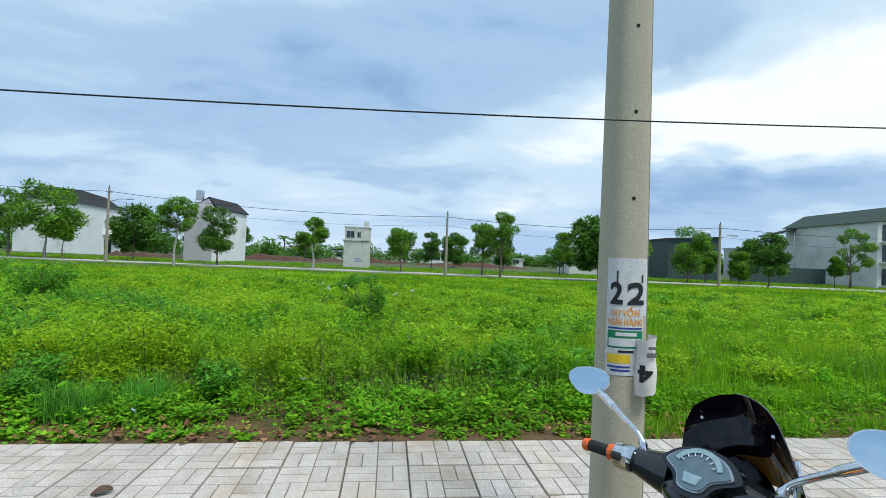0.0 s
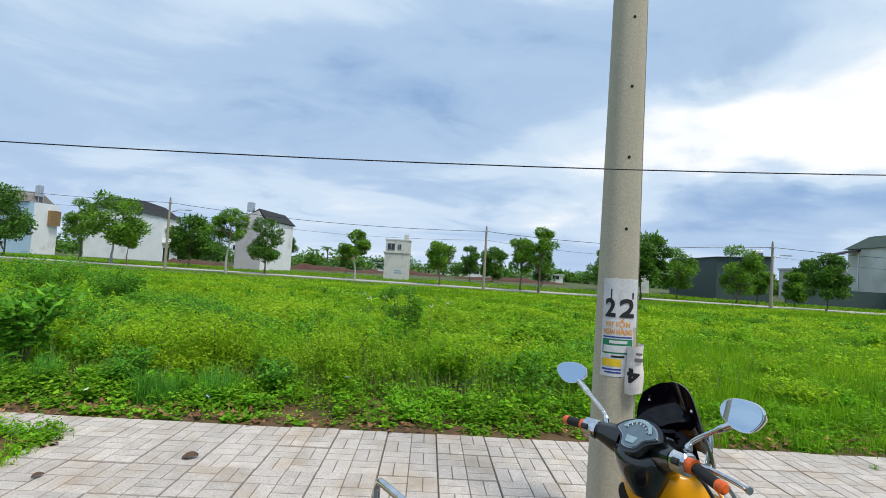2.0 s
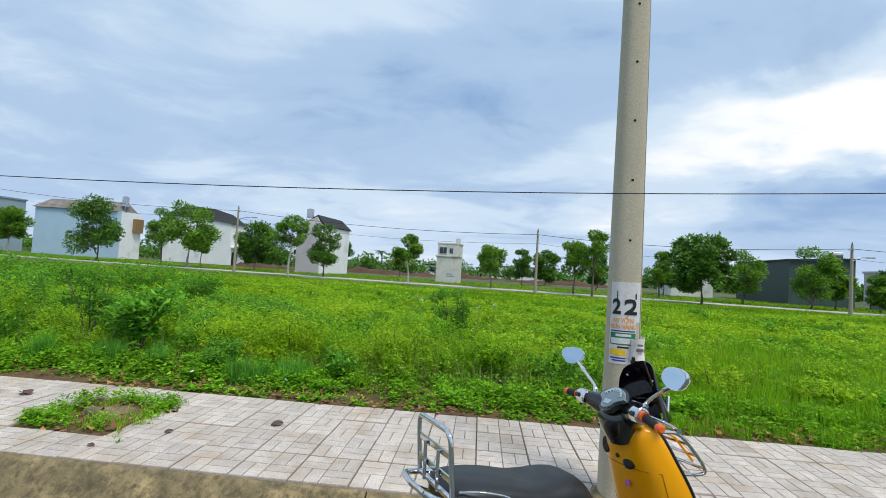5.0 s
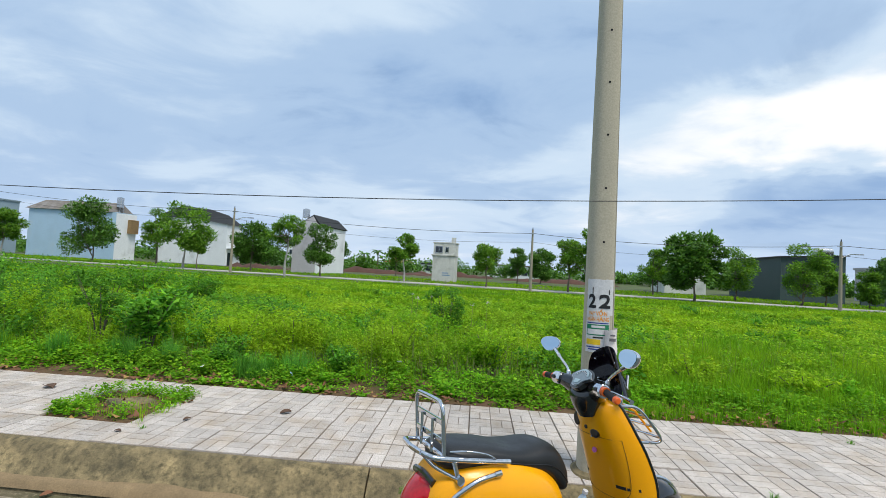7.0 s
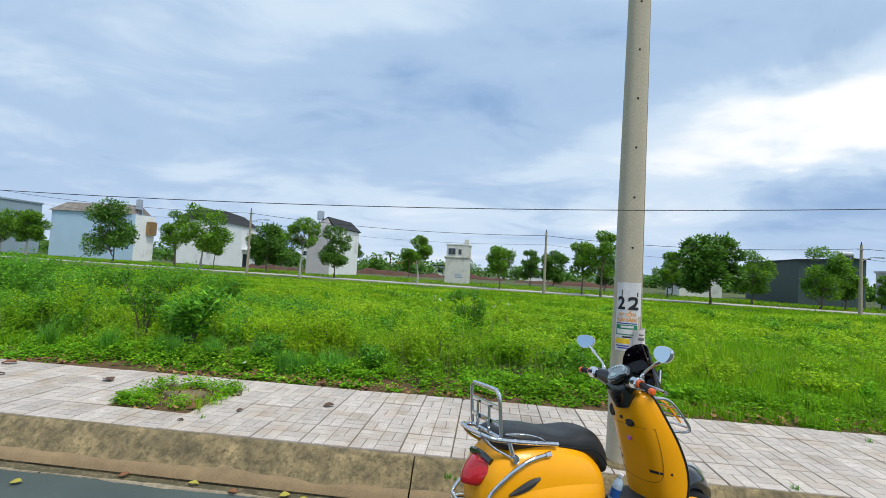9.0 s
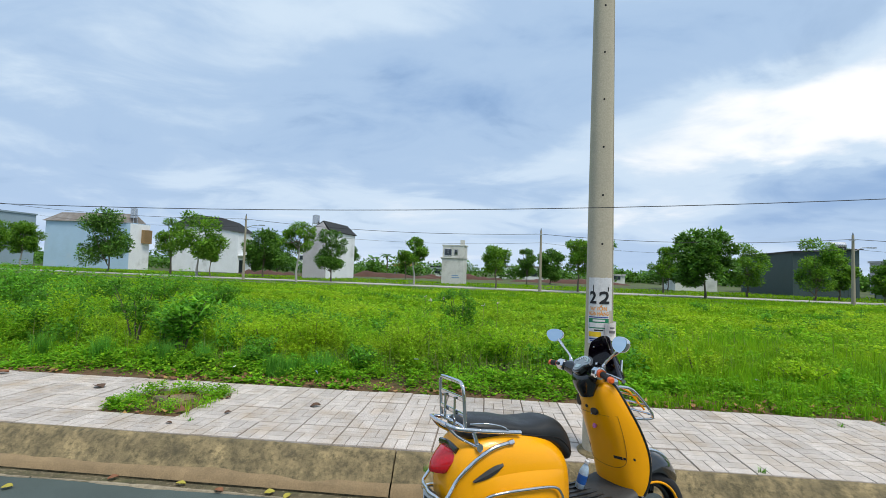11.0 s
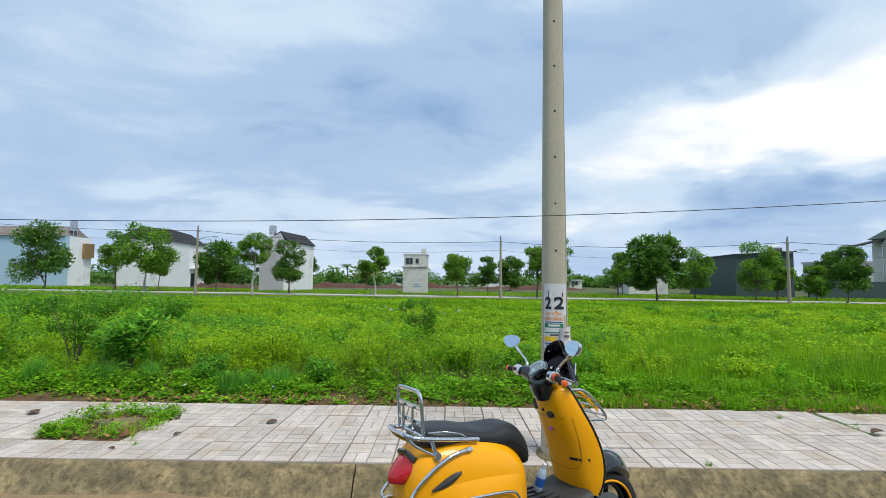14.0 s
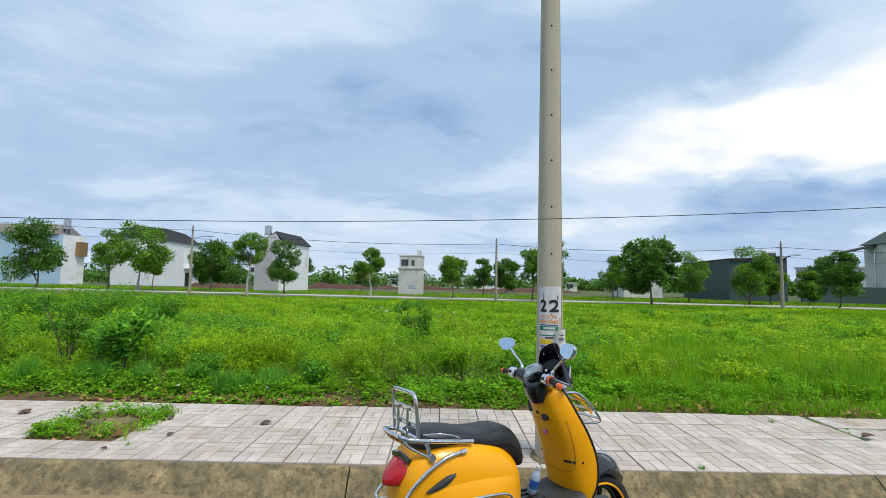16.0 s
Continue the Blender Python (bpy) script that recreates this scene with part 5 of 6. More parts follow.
M["leaf_blue"] = mat("fine_grass", (0.15, 0.44, 0.055), 0.7, var=0.25, scale=2, fine=6, bump=0, island=0.35, hue=(0.16, 0.42, 0.06), trans=0.35, spec=0.15, space="World")
# uneven growth, and soft shading of the field put into pale and dark patches
M["grass"] = mat("meadow_grass", (0.20, 0.47, 0.022), 0.75, var=0.3, scale=0.3, fine=2.5, bump=0, patch=(0.36, 0.57, 0.022), patch_scale=0.16, island=0.32, dirt=(0.12, 0.35, 0.03), dirt_amt=0.4, dirt_scale=0.22, hue=(0.34, 0.57, 0.022), trans=0.5, spec=0.12, space="World")
M["stalk"] = mat("dry_stalk", (0.26, 0.24, 0.09), 0.8, var=0.3, scale=3, bump=0, island=0.3, hue=(0.12, 0.24, 0.03))
M["dead_leaf"] = mat("dead_leaf", (0.24, 0.10, 0.045), 0.8, var=0.35, scale=8, bump=0, island=0.4, hue=(0.42, 0.25, 0.08))
M["petal"] = mat("pale_flower", (0.85, 0.72, 0.72), 0.7, var=0.1, bump=0)
RNG = np.random.default_rng(11)


def leaves(c, normal_up, size, aspect=0.55, fold=0.25, rng=RNG):
    """Many leaves of four corners, each folded along its rib. c: (n, 3) places; size: (n,); normal_up: how flat they lie, 0 to 1."""
    n = len(c)
    az = rng.uniform(0, 2 * np.pi, n)
    tilt = rng.normal(0, 1, n) * (1 - normal_up) * 1.0 + rng.uniform(-0.5, 0.35, n)
    d = np.stack([np.cos(az) * np.cos(tilt), np.sin(az) * np.cos(tilt), np.sin(tilt)], 1)
    s = np.stack([-np.sin(az), np.cos(az), np.zeros(n)], 1)
    rl = rng.normal(0, 1, n) * (1 - normal_up) * 0.8
    up = np.cross(d, s) * -1
    s2 = s * np.cos(rl)[:, None] + up * np.sin(rl)[:, None]
    u2 = np.cross(s2, d)
    L = size[:, None]
    v = np.empty((n, 4, 3))
    v[:, 0] = c
    v[:, 1] = c + d * L * 0.45 + s2 * L * aspect / 2 + u2 * L * fold * 0.3
    v[:, 2] = c + d * L - u2 * L * fold * 0.35
    v[:, 3] = c + d * L * 0.45 - s2 * L * aspect / 2 + u2 * L * fold * 0.3
    return v.reshape(-1, 3), np.arange(n * 4).reshape(n, 4)


def blades(base, height, width, lean, rng=RNG):
    """Many grass blades, each bent, of a quad and a triangle tip drawn as two quads' worth of corners."""
    n = len(base)
    az = rng.uniform(0, 2 * np.pi, n)
    out = np.stack([np.cos(az), np.sin(az), np.zeros(n)], 1)
    side = np.stack([-np.sin(az), np.cos(az), np.zeros(n)], 1)
    up = np.array([0, 0, 1.0])
    h, w, k = height[:, None], width[:, None], lean[:, None]
    m1 = base + up * h * 0.6 + out * h * k * 0.3
    tip = base + up * h * (1 - 0.25 * k) + out * h * k
    v = np.empty((n, 5, 3))
    v[:, 0], v[:, 1] = base - side * w, base + side * w
    v[:, 2], v[:, 3] = m1 + side * w * 0.8, m1 - side * w * 0.8
    v[:, 4] = tip
    i = np.arange(n)[:, None] * 5
    q = i + np.array([[0, 1, 2, 3]])
    t = i + np.array([[3, 2, 4]])
    return v.reshape(-1, 3), q, t


def raw_mesh(name, verts, quads=None, tris=None):
    quads = np.zeros((0, 4), int) if quads is None else np.asarray(quads)
    tris = np.zeros((0, 3), int) if tris is None else np.asarray(tris)
    me = bpy.data.meshes.new(name)
    me.vertices.add(len(verts))
    me.vertices.foreach_set("co", np.asarray(verts, np.float32).ravel())
    loops = np.concatenate([quads.ravel(), tris.ravel()]).astype(np.int32)
    me.loops.add(len(loops))
    me.loops.foreach_set("vertex_index", loops)
    starts = np.concatenate([np.arange(len(quads)) * 4, len(quads) * 4 + np.arange(len(tris)) * 3]).astype(np.int32)
    me.polygons.add(len(starts))
    me.polygons.foreach_set("loop_start", starts)
    me.update(calc_edges=True)
    me.validate()
    return me


def crown_points(rng, n, blobs):
    """Leaf places on and in several uneven clumps: blobs of (centre, radius)."""
    w = np.array([b[1] ** 2 for b in blobs])
    pick = rng.choice(len(blobs), n, p=w / w.sum())
    c = np.array([b[0] for b in blobs])[pick]
    r = np.array([b[1] for b in blobs])[pick]
    d = rng.normal(size=(n, 3))
    d /= np.linalg.norm(d, axis=1)[:, None]
    rad = r * rng.uniform(0.35, 1.08, n) ** 0.5
    return c + d * rad[:, None] * np.array([1, 1, 0.85])


def tree(x, y, width, z0, z1, seed, leaf, label, bark=None, n=1500, size=0.34, sparse=False, lean=0.0, base_z=-0.5, group="street trees"):
    """A young street tree: tapered trunk, limbs, a crown of clumps of leaves. z0, z1: the crown's foot and top."""
    rng = np.random.default_rng(seed)
    t = thing("tree", pose(x, y, base_z), label, "tree", group)
    H0, H1, R = z0 - base_z, z1 - base_z, width / 2
    cz, hz = (H0 + H1) / 2, (H1 - H0) / 2
    blobs = []
    k = 15 if sparse else 19
    for i in range(k):
        a = rng.uniform(0, 2 * np.pi)
        f = rng.uniform(-0.85, 0.9)
        rr = R * math.sqrt(max(0.05, 1 - f * f * 0.85)) * rng.uniform(0.45, 0.8)
        br = R * rng.uniform(0.22, 0.38) * (0.75 if sparse else 1)
        blobs.append((np.array([rr * math.cos(a) + lean * f, rr * math.sin(a), cz + f * hz * 0.86]), min(br, hz * 0.5)))
    blobs.append((np.array([lean, 0, H1 - R * 0.3]), R * 0.3))
    if not sparse:
        blobs.append((np.array([0, 0, cz]), min(R, hz) * 0.62))
    trunk_top = cz + hz * 0.35
    w = max(0.06, 0.022 * (H1))
    pts = [(0, 0, -0.1), (0.05 * rng.normal(), 0.05 * rng.normal(), H0 * 0.5), (0.1 * rng.normal(), 0.1 * rng.normal(), H0 + 0.2), (lean * 0.5, 0.1, trunk_top)]
    smooth(part("trunk", tube(curve_pts(pts, 4), [w * (1 - 0.75 * i / 12) for i in range(13)], 8), bark or M["bark"], t), 60)
    for c, br in blobs[:9]:
        s = Vector((0, 0, H0 + (trunk_top - H0) * rng.uniform(0, 0.6)))
        e = Vector(c)
        mid = s.lerp(e, 0.5) + Vector((0, 0, -0.1 * R))
        part("limb", tube([s, mid, e], [w * 0.42, w * 0.28, w * 0.1], 5), M["bark"], t)
    c = crown_points(rng, n, blobs)
    v, q = leaves(c, 0.45, size * rng.uniform(0.6, 1.25, n), 0.5, 0.3, rng)
    part("crown", raw_mesh("crown", v, q), leaf, t)
    return t


TREES = [
    (-83.9, 66.5, 6.4, 1.2, 7.3, 0, "t"), (-77.2, 65.0, 5.0, 1.9, 7.4, 1, "t"), (-94.0, 68.0, 7.0, 1.0, 8.2, 2, "d"), (-98.5, 66.0, 5.5, 0.6, 6.0, 3, "t"),
    (-56.0, 58.5, 7.6, 0.3, 8.4, 4, "d"), (-45.5, 57.5, 3.8, 1.6, 7.6, 5, "t"), (-39.5, 54.5, 6.9, 1.7, 8.0, 6, "t"),
    (-33.0, 60.0, 5.4, 0.9, 6.6, 7, "d"), (-21.6, 45.0, 4.4, 2.8, 6.3, 8, "s"), (-19.6, 50.5, 3.6, 0.6, 5.9, 9, "d"),
    (-15.0, 76.0, 3.4, 1.3, 4.6, 10, "t"), (-9.1, 48.5, 3.3, 2.0, 5.1, 11, "s"), (0.2, 47.0, 2.9, 1.3, 4.2, 12, "t"),
    (5.5, 70.0, 3.2, 0.4, 5.2, 13, "d"), (10.5, 80.0, 5.2, 0.0, 5.9, 14, "d"), (8.8, 46.0, 2.9, 1.4, 5.1, 15, "t"), (9.9, 42.6, 3.8, 1.5, 6.1, 16, "s"),
    (20.4, 54.0, 3.8, 1.3, 5.0, 17, "s"), (19.4, 41.2, 5.1, 0.7, 6.1, 18, "d"), (27.6, 49.5, 3.9, 0.4, 5.3, 19, "t"),
    (31.9, 45.6, 3.8, 0.1, 5.8, 20, "t"), (35.5, 47.5, 2.7, 0.4, 4.9, 21, "t"), (36.2, 39.4, 3.5, 0.1, 5.0, 22, "d"), (53.0, 46.3, 4.2, 0.9, 6.6, 23, "s"),
    (50.4, 45.8, 1.6, 0.6, 3.0, 24, "t"), (15.0, 62.0, 3.0, 0.4, 4.6, 25, "d"), (41.5, 49.5, 2.6, -0.2, 3.4, 26, "t"), (24.0, 62.0, 3.4, 0.3, 4.6, 27, "d"),
    (-27.5, 82.0, 4.0, 0.2, 5.6, 28, "d"), (-48.0, 96.0, 8.0, 0.0, 8.0, 29, "d"), (-58.0, 104.0, 7.0, 0.0, 7.0, 30, "d"), (46.5, 64.0, 5.0, 0.0, 6.2, 31, "d"), (-36.6, 53.0, 1.5, 1.4, 3.3, 32, "t"),
    (54.5, 62.5, 4.6, 0.2, 6.0, 33, "d"),
]
LABELS = {"t": "young green street tree with a rounded leafy crown", "d": "dense dark green tree with a full low crown", "s": "slender young tree with a sparse airy crown"}
for x, y, w_, a_, b_, sd_, kd in TREES:
    tree(x, y, w_ * 1.15, a_ - 0.1, b_ + 0.1, 100 + sd_, M["leaf_dark"] if kd == "d" else M["leaf_tree"], LABELS[kd], M["bark_white"] if sd_ in (0, 1, 6, 8, 11) else None,
         n={"t": 6200, "d": 8200, "s": 4600}[kd], size=0.25 if w_ < 4.5 else 0.40, sparse=kd == "s")


# trees on the other side of the near road, behind the walk
for x, y, w_, sd_ in ((-14, -19, 5.5, 61), (-6, -22, 6.5, 62), (3, -18, 5.0, 63), (9, -24, 7.0, 64), (-22, -24, 7.0, 65), (18, -20, 6.0, 66)):
    tree(x, y, w_, 1.2, 5.0 + w_ * 0.3, sd_, M["leaf_dark"], LABELS["d"], None, n=2600, size=0.4, base_z=-0.15, group="trees across the road")


def far_woods():
    rng = np.random.default_rng(77)
    vs, qs, k = [], [], 0
    for i in range(330):
        x = rng.uniform(-190, 170)
        y = rng.uniform(104, 165)
        h, r = rng.uniform(2.4, 4.7), rng.uniform(2.0, 4.4)
        blobs = [(np.array([x + rng.normal() * r * 0.6, y + rng.normal() * r * 0.4, -0.5 + h * rng.uniform(0.25, 0.8)]), r * rng.uniform(0.4, 0.65)) for _ in range(5)]
        c = crown_points(rng, 210, blobs)
        c[:, 2] = np.maximum(c[:, 2], -0.5)
        v, q = leaves(c, 0.4, rng.uniform(0.6, 1.2, len(c)), 0.6, 0.3, rng)
        vs.append(v)
        qs.append(q + k)
        k += len(v)
    o = part("far_woods", raw_mesh("far_woods", np.concatenate(vs), np.concatenate(qs)), M["leaf_dark"], None)
    tagged(o, "low dark belt of trees along the horizon", "woods", kind="stuff")


far_woods()


def palm(x, y, h, seed):
    rng = np.random.default_rng(seed)
    t = thing("palm_tree", pose(x, y, -0.5), "distant coconut palm with drooping fronds", "palm tree", "distant palms")
    part("trunk", tube([(0, 0, -0.2), (0.3, 0, h * 0.5), (0.2, 0, h)], [0.25, 0.18, 0.14], 7), M["bark"], t)
    for i in range(13):
        a = 2 * math.pi * i / 13 + rng.uniform(-0.2, 0.2)
        L = rng.uniform(2.2, 3.0)
        el = rng.uniform(-0.1, 0.7)
        ring_ = []
        for k in range(7):
            f = k / 6
            px = L * f * math.cos(el * (1 - 0.4 * f))
            pz = h + L * (f * math.sin(el) - 0.55 * f * f)
            w_ = 0.42 * math.sin(math.pi * min(0.98, f * 0.9 + 0.08))
            ring_.append([(0.2 + px * math.cos(a) - w_ * math.sin(a), px * math.sin(a) + w_ * math.cos(a), pz - 0.2 * w_), (0.2 + px * math.cos(a), px * math.sin(a), pz + 0.05), (0.2 + px * math.cos(a) + w_ * math.sin(a), px * math.sin(a) - w_ * math.cos(a), pz - 0.2 * w_)])
        part("frond", loft(ring_, close_ring=False), M["leaf_dark"], t)


palm(-30.0, 128, 5.6, 1)
palm(-24.5, 131, 5.2, 2)
palm(-36.0, 136, 5.0, 3)


# ---- the overgrown field ----
def field_ground(x, y):
    return field_z(x, y) + (0.04 * np.sin(x * 1.3 + y * 0.7) + 0.03 * np.sin(x * 3.1 - y * 2.3)) * np.clip((y - 1.9) / 1.2, 0, 1)


def scatter(rng, n, y0, y1, x_of, power=1.0):
    """Places in the wedge of field between two depths; x_of(y): left and right limits."""
    y = y0 + (y1 - y0) * rng.uniform(0, 1, n) ** power
    a, b = x_of(y)
    return a + (b - a) * rng.uniform(0, 1, n), y


def wedge(y):
    d = y + 3.7
    return -1.0 - 1.55 * d - 1.0, -1.0 + 1.12 * d + 1.0


def patchy(x, y, s, o):
    """Slow variation over the field, about 0 to 1."""
    return 0.5 + 0.5 * np.sin(x * s + 1.7 * np.sin(y * s * 0.8 + o) + o) * np.sin(y * s * 1.3 + 1.3 * np.sin(x * s * 0.6 + 2 * o))


def mounds(x, y, s):
    """Uneven heaps of growth, about 0 to 1, from three waves that never line up."""
    v = np.sin(x * 1.9 * s + 1.1 * np.sin(y * 1.3 * s)) + np.sin(y * 2.3 * s + 0.9 * np.sin(x * 1.1 * s + 2.0)) + 0.8 * np.sin((x + y) * 3.7 * s + 1.0) + 0.6 * np.sin((x - 0.7 * y) * 6.1 * s)
    return np.clip(0.5 + v / 5.2, 0, 1)


def weeds(name, material, label, rng, x, y, h, n_leaf, size, spread, up=0.5, stem=True, aspect=0.6, kind="stuff", category="weeds", base=None, skew=0.7):
    """Leafy plants joined into one sheet: each a stem with leaves round it."""
    z = field_ground(x, y) if base is None else base
    m_ = len(x)
    k = np.repeat(np.arange(m_), n_leaf)
    f = rng.uniform(0.05, 1.0, len(k)) ** skew
    az = rng.uniform(0, 2 * np.pi, len(k))
    r = spread[k] * rng.uniform(0.1, 1.0, len(k)) ** 0.6 * (1.0 - 0.45 * f)
    c = np.stack([x[k] + r * np.cos(az), y[k] + r * np.sin(az), z[k] + h[k] * f], 1)
    v, q = leaves(c, up, size[k] * rng.uniform(0.55, 1.25, len(k)), aspect, 0.3, rng)
    o = part(name, raw_mesh(name, v, q), material, None)
    return tagged(o, label, category, kind=kind)


def tufts(name, material, label, rng, x, y, h, n_blade, width, spread, base=None, lean=0.55, category="grass"):
    z = field_ground(x, y) if base is None else base
    k = np.repeat(np.arange(len(x)), n_blade)
    b = np.stack([x[k] + rng.normal(0, 1, len(k)) * spread[k], y[k] + rng.normal(0, 1, len(k)) * spread[k], z[k] - 0.02], 1)
    v, q, t = blades(b, h[k] * rng.uniform(0.45, 1.1, len(k)), width[k] * rng.uniform(0.6, 1.2, len(k)), rng.uniform(0.05, lean, len(k)), rng)
    o = part(name, raw_mesh(name, v, q, t), material, None)
    return tagged(o, label, category, kind="stuff")


def jittered(rng, step, y0, y1, j=0.45):
    """Evenly spread places over the wedge of field, none in rows."""
    a, b = wedge(y1)
    gx, gy = np.meshgrid(np.arange(a, b, step), np.arange(y0, y1, step * 0.9))
    x = (gx + rng.uniform(-j, j, gx.shape) * step).ravel()
    y = (gy + rng.uniform(-j, j, gx.shape) * step).ravel()
    lo, hi = wedge(y)
    k = (x > lo) & (x < hi)
    return x[k], y[k]


def sprays(name, material, label, rng, x, y, h, r, shoots, n_leaf, size, aspect=0.45, flare=0.9, up=0.55, low=0.25, category="weeds"):
    """Clumps of many leafy shoots that fan out of one root each."""
    z = field_ground(x, y)
    k = np.repeat(np.arange(len(x)), shoots)
    m_ = len(k)
    az, q_ = rng.uniform(0, 2 * np.pi, m_), np.sqrt(rng.uniform(0, 1, m_))
    top = h[k] * (1.0 - 0.42 * q_ ** 2) * rng.uniform(0.78, 1.12, m_)
    rad = r[k] * q_ * (1 + 0.25 * np.sin(3 * az + x[k] * 7))
    s = np.repeat(np.arange(m_), n_leaf)
    f = low + (1 - low) * rng.uniform(0, 1, len(s)) ** 0.75
    w_ = rad[s] * (0.35 + 0.65 * flare * f ** 1.4)
    c = np.stack([x[k][s] + w_ * np.cos(az[s]), y[k][s] + w_ * np.sin(az[s]), z[k][s] + top[s] * f], 1) + rng.normal(0, 0.016, (len(s), 3))
    c[:, 2] = np.maximum(c[:, 2], z[k][s] + 0.01)
    v, q = leaves(c, up, size * rng.uniform(0.6, 1.25, len(s)), aspect, 0.3, rng)
    return tagged(part(name, raw_mesh(name, v, q), material, None), label, category, kind="stuff")


def plant_field():
    rng = np.random.default_rng(21)
    U = rng.uniform
    # low creeping cover along the pavement
    x, y = scatter(rng, 3000, 1.70, 2.6, wedge, 0.9)
    keep = U(size=len(x)) < np.clip(0.22 + 1.25 * patchy(x, y, 2.1, 0.4), 0, 1) * np.where(y < 1.95, 0.55, 1.0)
    keep &= U(size=len(x)) < np.where(x > 1.3, 0.55, 1.0)
    x, y = x[keep], y[keep]
    weeds("ground_cover", M["leaf_cover"], "bright green creeping weeds along the pavement edge", rng, x, y, (0.03 + 0.20 * np.clip((y - 1.6) / 0.6, 0.15, 1)) * U(0.5, 1.2, len(x)), 30, U(0.028, 0.060, len(x)), U(0.08, 0.18, len(x)), 0.80, aspect=0.75)
    # front bank of leafy weeds and shrubs
    x, y = scatter(rng, 560, 2.35, 4.8, wedge)
    keep = U(size=len(x)) < np.where(x > 0.8, 0.3, 1.0)
    x, y = x[keep], y[keep]
    p = mounds(x, y, 0.95)
    h = 0.12 + 0.25 * p * U(0.7, 1.15, len(x))
    weeds("leafy_weeds", M["leaf_shrub"], "waist-high leafy green weeds at the front of the field", rng, x, y, h, 64, U(0.030, 0.056, len(x)), U(0.12, 0.26, len(x)), 0.5, aspect=0.55)
    # yellow-green bushier clumps
    x, y = jittered(rng, 0.46, 2.40, 5.2)
    p = mounds(x, y, 0.75)
    h = (0.28 + 0.62 * p) * U(0.8, 1.2, len(x)) * np.where(x > 0.9, 0.7, 1.0) * (0.72 + 0.62 * np.exp(-(((y - 2.95 - 0.12 * np.sin(x * 1.4)) / 0.36) ** 2)))
    keep = (U(size=len(x)) < 0.9) & ((x < 0.9) | (U(size=len(x)) < 0.45)) & (y > 2.40 + 0.3 * patchy(x, y, 1.7, 0.2))
    sel = patchy(x, y, 0.9, 1.2) > 0.40
    a = keep & sel
    sprays("feathery_weeds", M["leaf_weed"], "yellow-green feathery weeds in thick clumps along the front of the field", rng, x[a], y[a], h[a], 0.17 + 0.20 * p[a], 34, 26, 0.048, 0.42)
    a = keep & ~sel
    sprays("shrubby_weeds", M["leaf_shrub"], "mid-green shrubby weeds in clumps at the front of the field", rng, x[a], y[a], h[a] * 0.9, 0.19 + 0.2 * p[a], 26, 20, 0.062, 0.55)
    # clumps over the nearer middle of the field
    x, y = jittered(rng, 0.72, 5.0, 13.5)
    p = mounds(x, y, 0.45)
    keep = U(size=len(x)) < np.where(x > 0.25 * y, 0.3, 0.95) * np.clip(0.08 + 4.5 * (p - 0.36), 0, 1)
    x, y, p = x[keep], y[keep], p[keep]
    sprays("clumped_weeds", M["leaf_weed"], "knee-high clumps of yellow-green weeds in the field", rng, x, y, (0.24 + 0.52 * p) * U(0.8, 1.15, len(x)), 0.28 + 0.24 * p, 24, 13, 0.105, 0.5, up=0.8, low=0.45)
    x = U(-4.6, 0.4, 260)
    y = 2.62 + 0.1 * np.sin(x * 1.9) + U(-0.06, 0.12, 260)
    tufts("bare_stalks", M["stalk"], "pale bare stalks under the front shrubs", rng, x, y, U(0.25, 0.48, len(x)), 4, np.full(len(x), 0.0035), np.full(len(x), 0.04), lean=0.35)
    # upright stalky weeds on the front bank
    x, y = scatter(rng, 420, 2.5, 4.4, wedge)
    keep = (x < 1.0) & (patchy(x, y, 1.3, 5.1) > 0.35)
    x, y = x[keep], y[keep]
    weeds("upright_weeds", M["leaf_weed"], "slender upright weeds with small leaves", rng, x, y, U(0.42, 0.78, len(x)), 46, U(0.026, 0.045, len(x)), U(0.04, 0.09, len(x)), 0.2, aspect=0.35, skew=0.9)
    tufts("weed_stalks", M["stalk"], "thin greenish stalks of upright weeds", rng, x, y, U(0.45, 0.75, len(x)), 4, np.full(len(x), 0.003), np.full(len(x), 0.03), lean=0.2)
    # darker shrubs in the hollows
    x, y = scatter(rng, 300, 2.3, 8.5, wedge)
    keep = (patchy(x, y, 1.1, 4.0) > 0.50) & (x < 2.5)
    x, y = x[keep], y[keep]
    weeds("dark_shrubs", M["leaf_deep"], "darker green low shrubs among the weeds", rng, x, y, U(0.35, 0.7, len(x)), 120, U(0.05, 0.085, len(x)), U(0.18, 0.36, len(x)), 0.5, aspect=0.55)
    x, y = jittered(rng, 0.62, 2.9, 10.5)
    keep = (U(size=len(x)) < np.clip((-4.6 - x) / 3.0, 0, 1) * np.clip(1.6 * patchy(x, y, 0.8, 2.2), 0, 1))
    x, y = x[keep], y[keep]
    sprays("dark_weeds", M["leaf_deep"], "dense dark green weeds over one side of the field", rng, x, y, U(0.45, 0.80, len(x)), U(0.25, 0.42, len(x)), 22, 16, 0.075, 0.4)
    # uneven bands of taller weeds, pale and dark, across the meadow
    x, y = jittered(rng, 0.85, 5.0, 27.0)
    p = mounds(x * 0.35, y * 1.5, 0.55)
    pick = U(size=len(x))
    a = (p > 0.60) & (pick < 0.75) & (y > 9)
    sprays("pale_weed_bands", M["leaf_weed"], "uneven bands of pale yellow-green weeds across the field", rng, x[a], y[a], U(0.22, 0.46, a.sum()), U(0.40, 0.75, a.sum()), 16, 11, 0.14, 0.5, up=0.8)
    a = (p < 0.36) & (pick < np.where(y < 7.5, 0.15, 0.42))
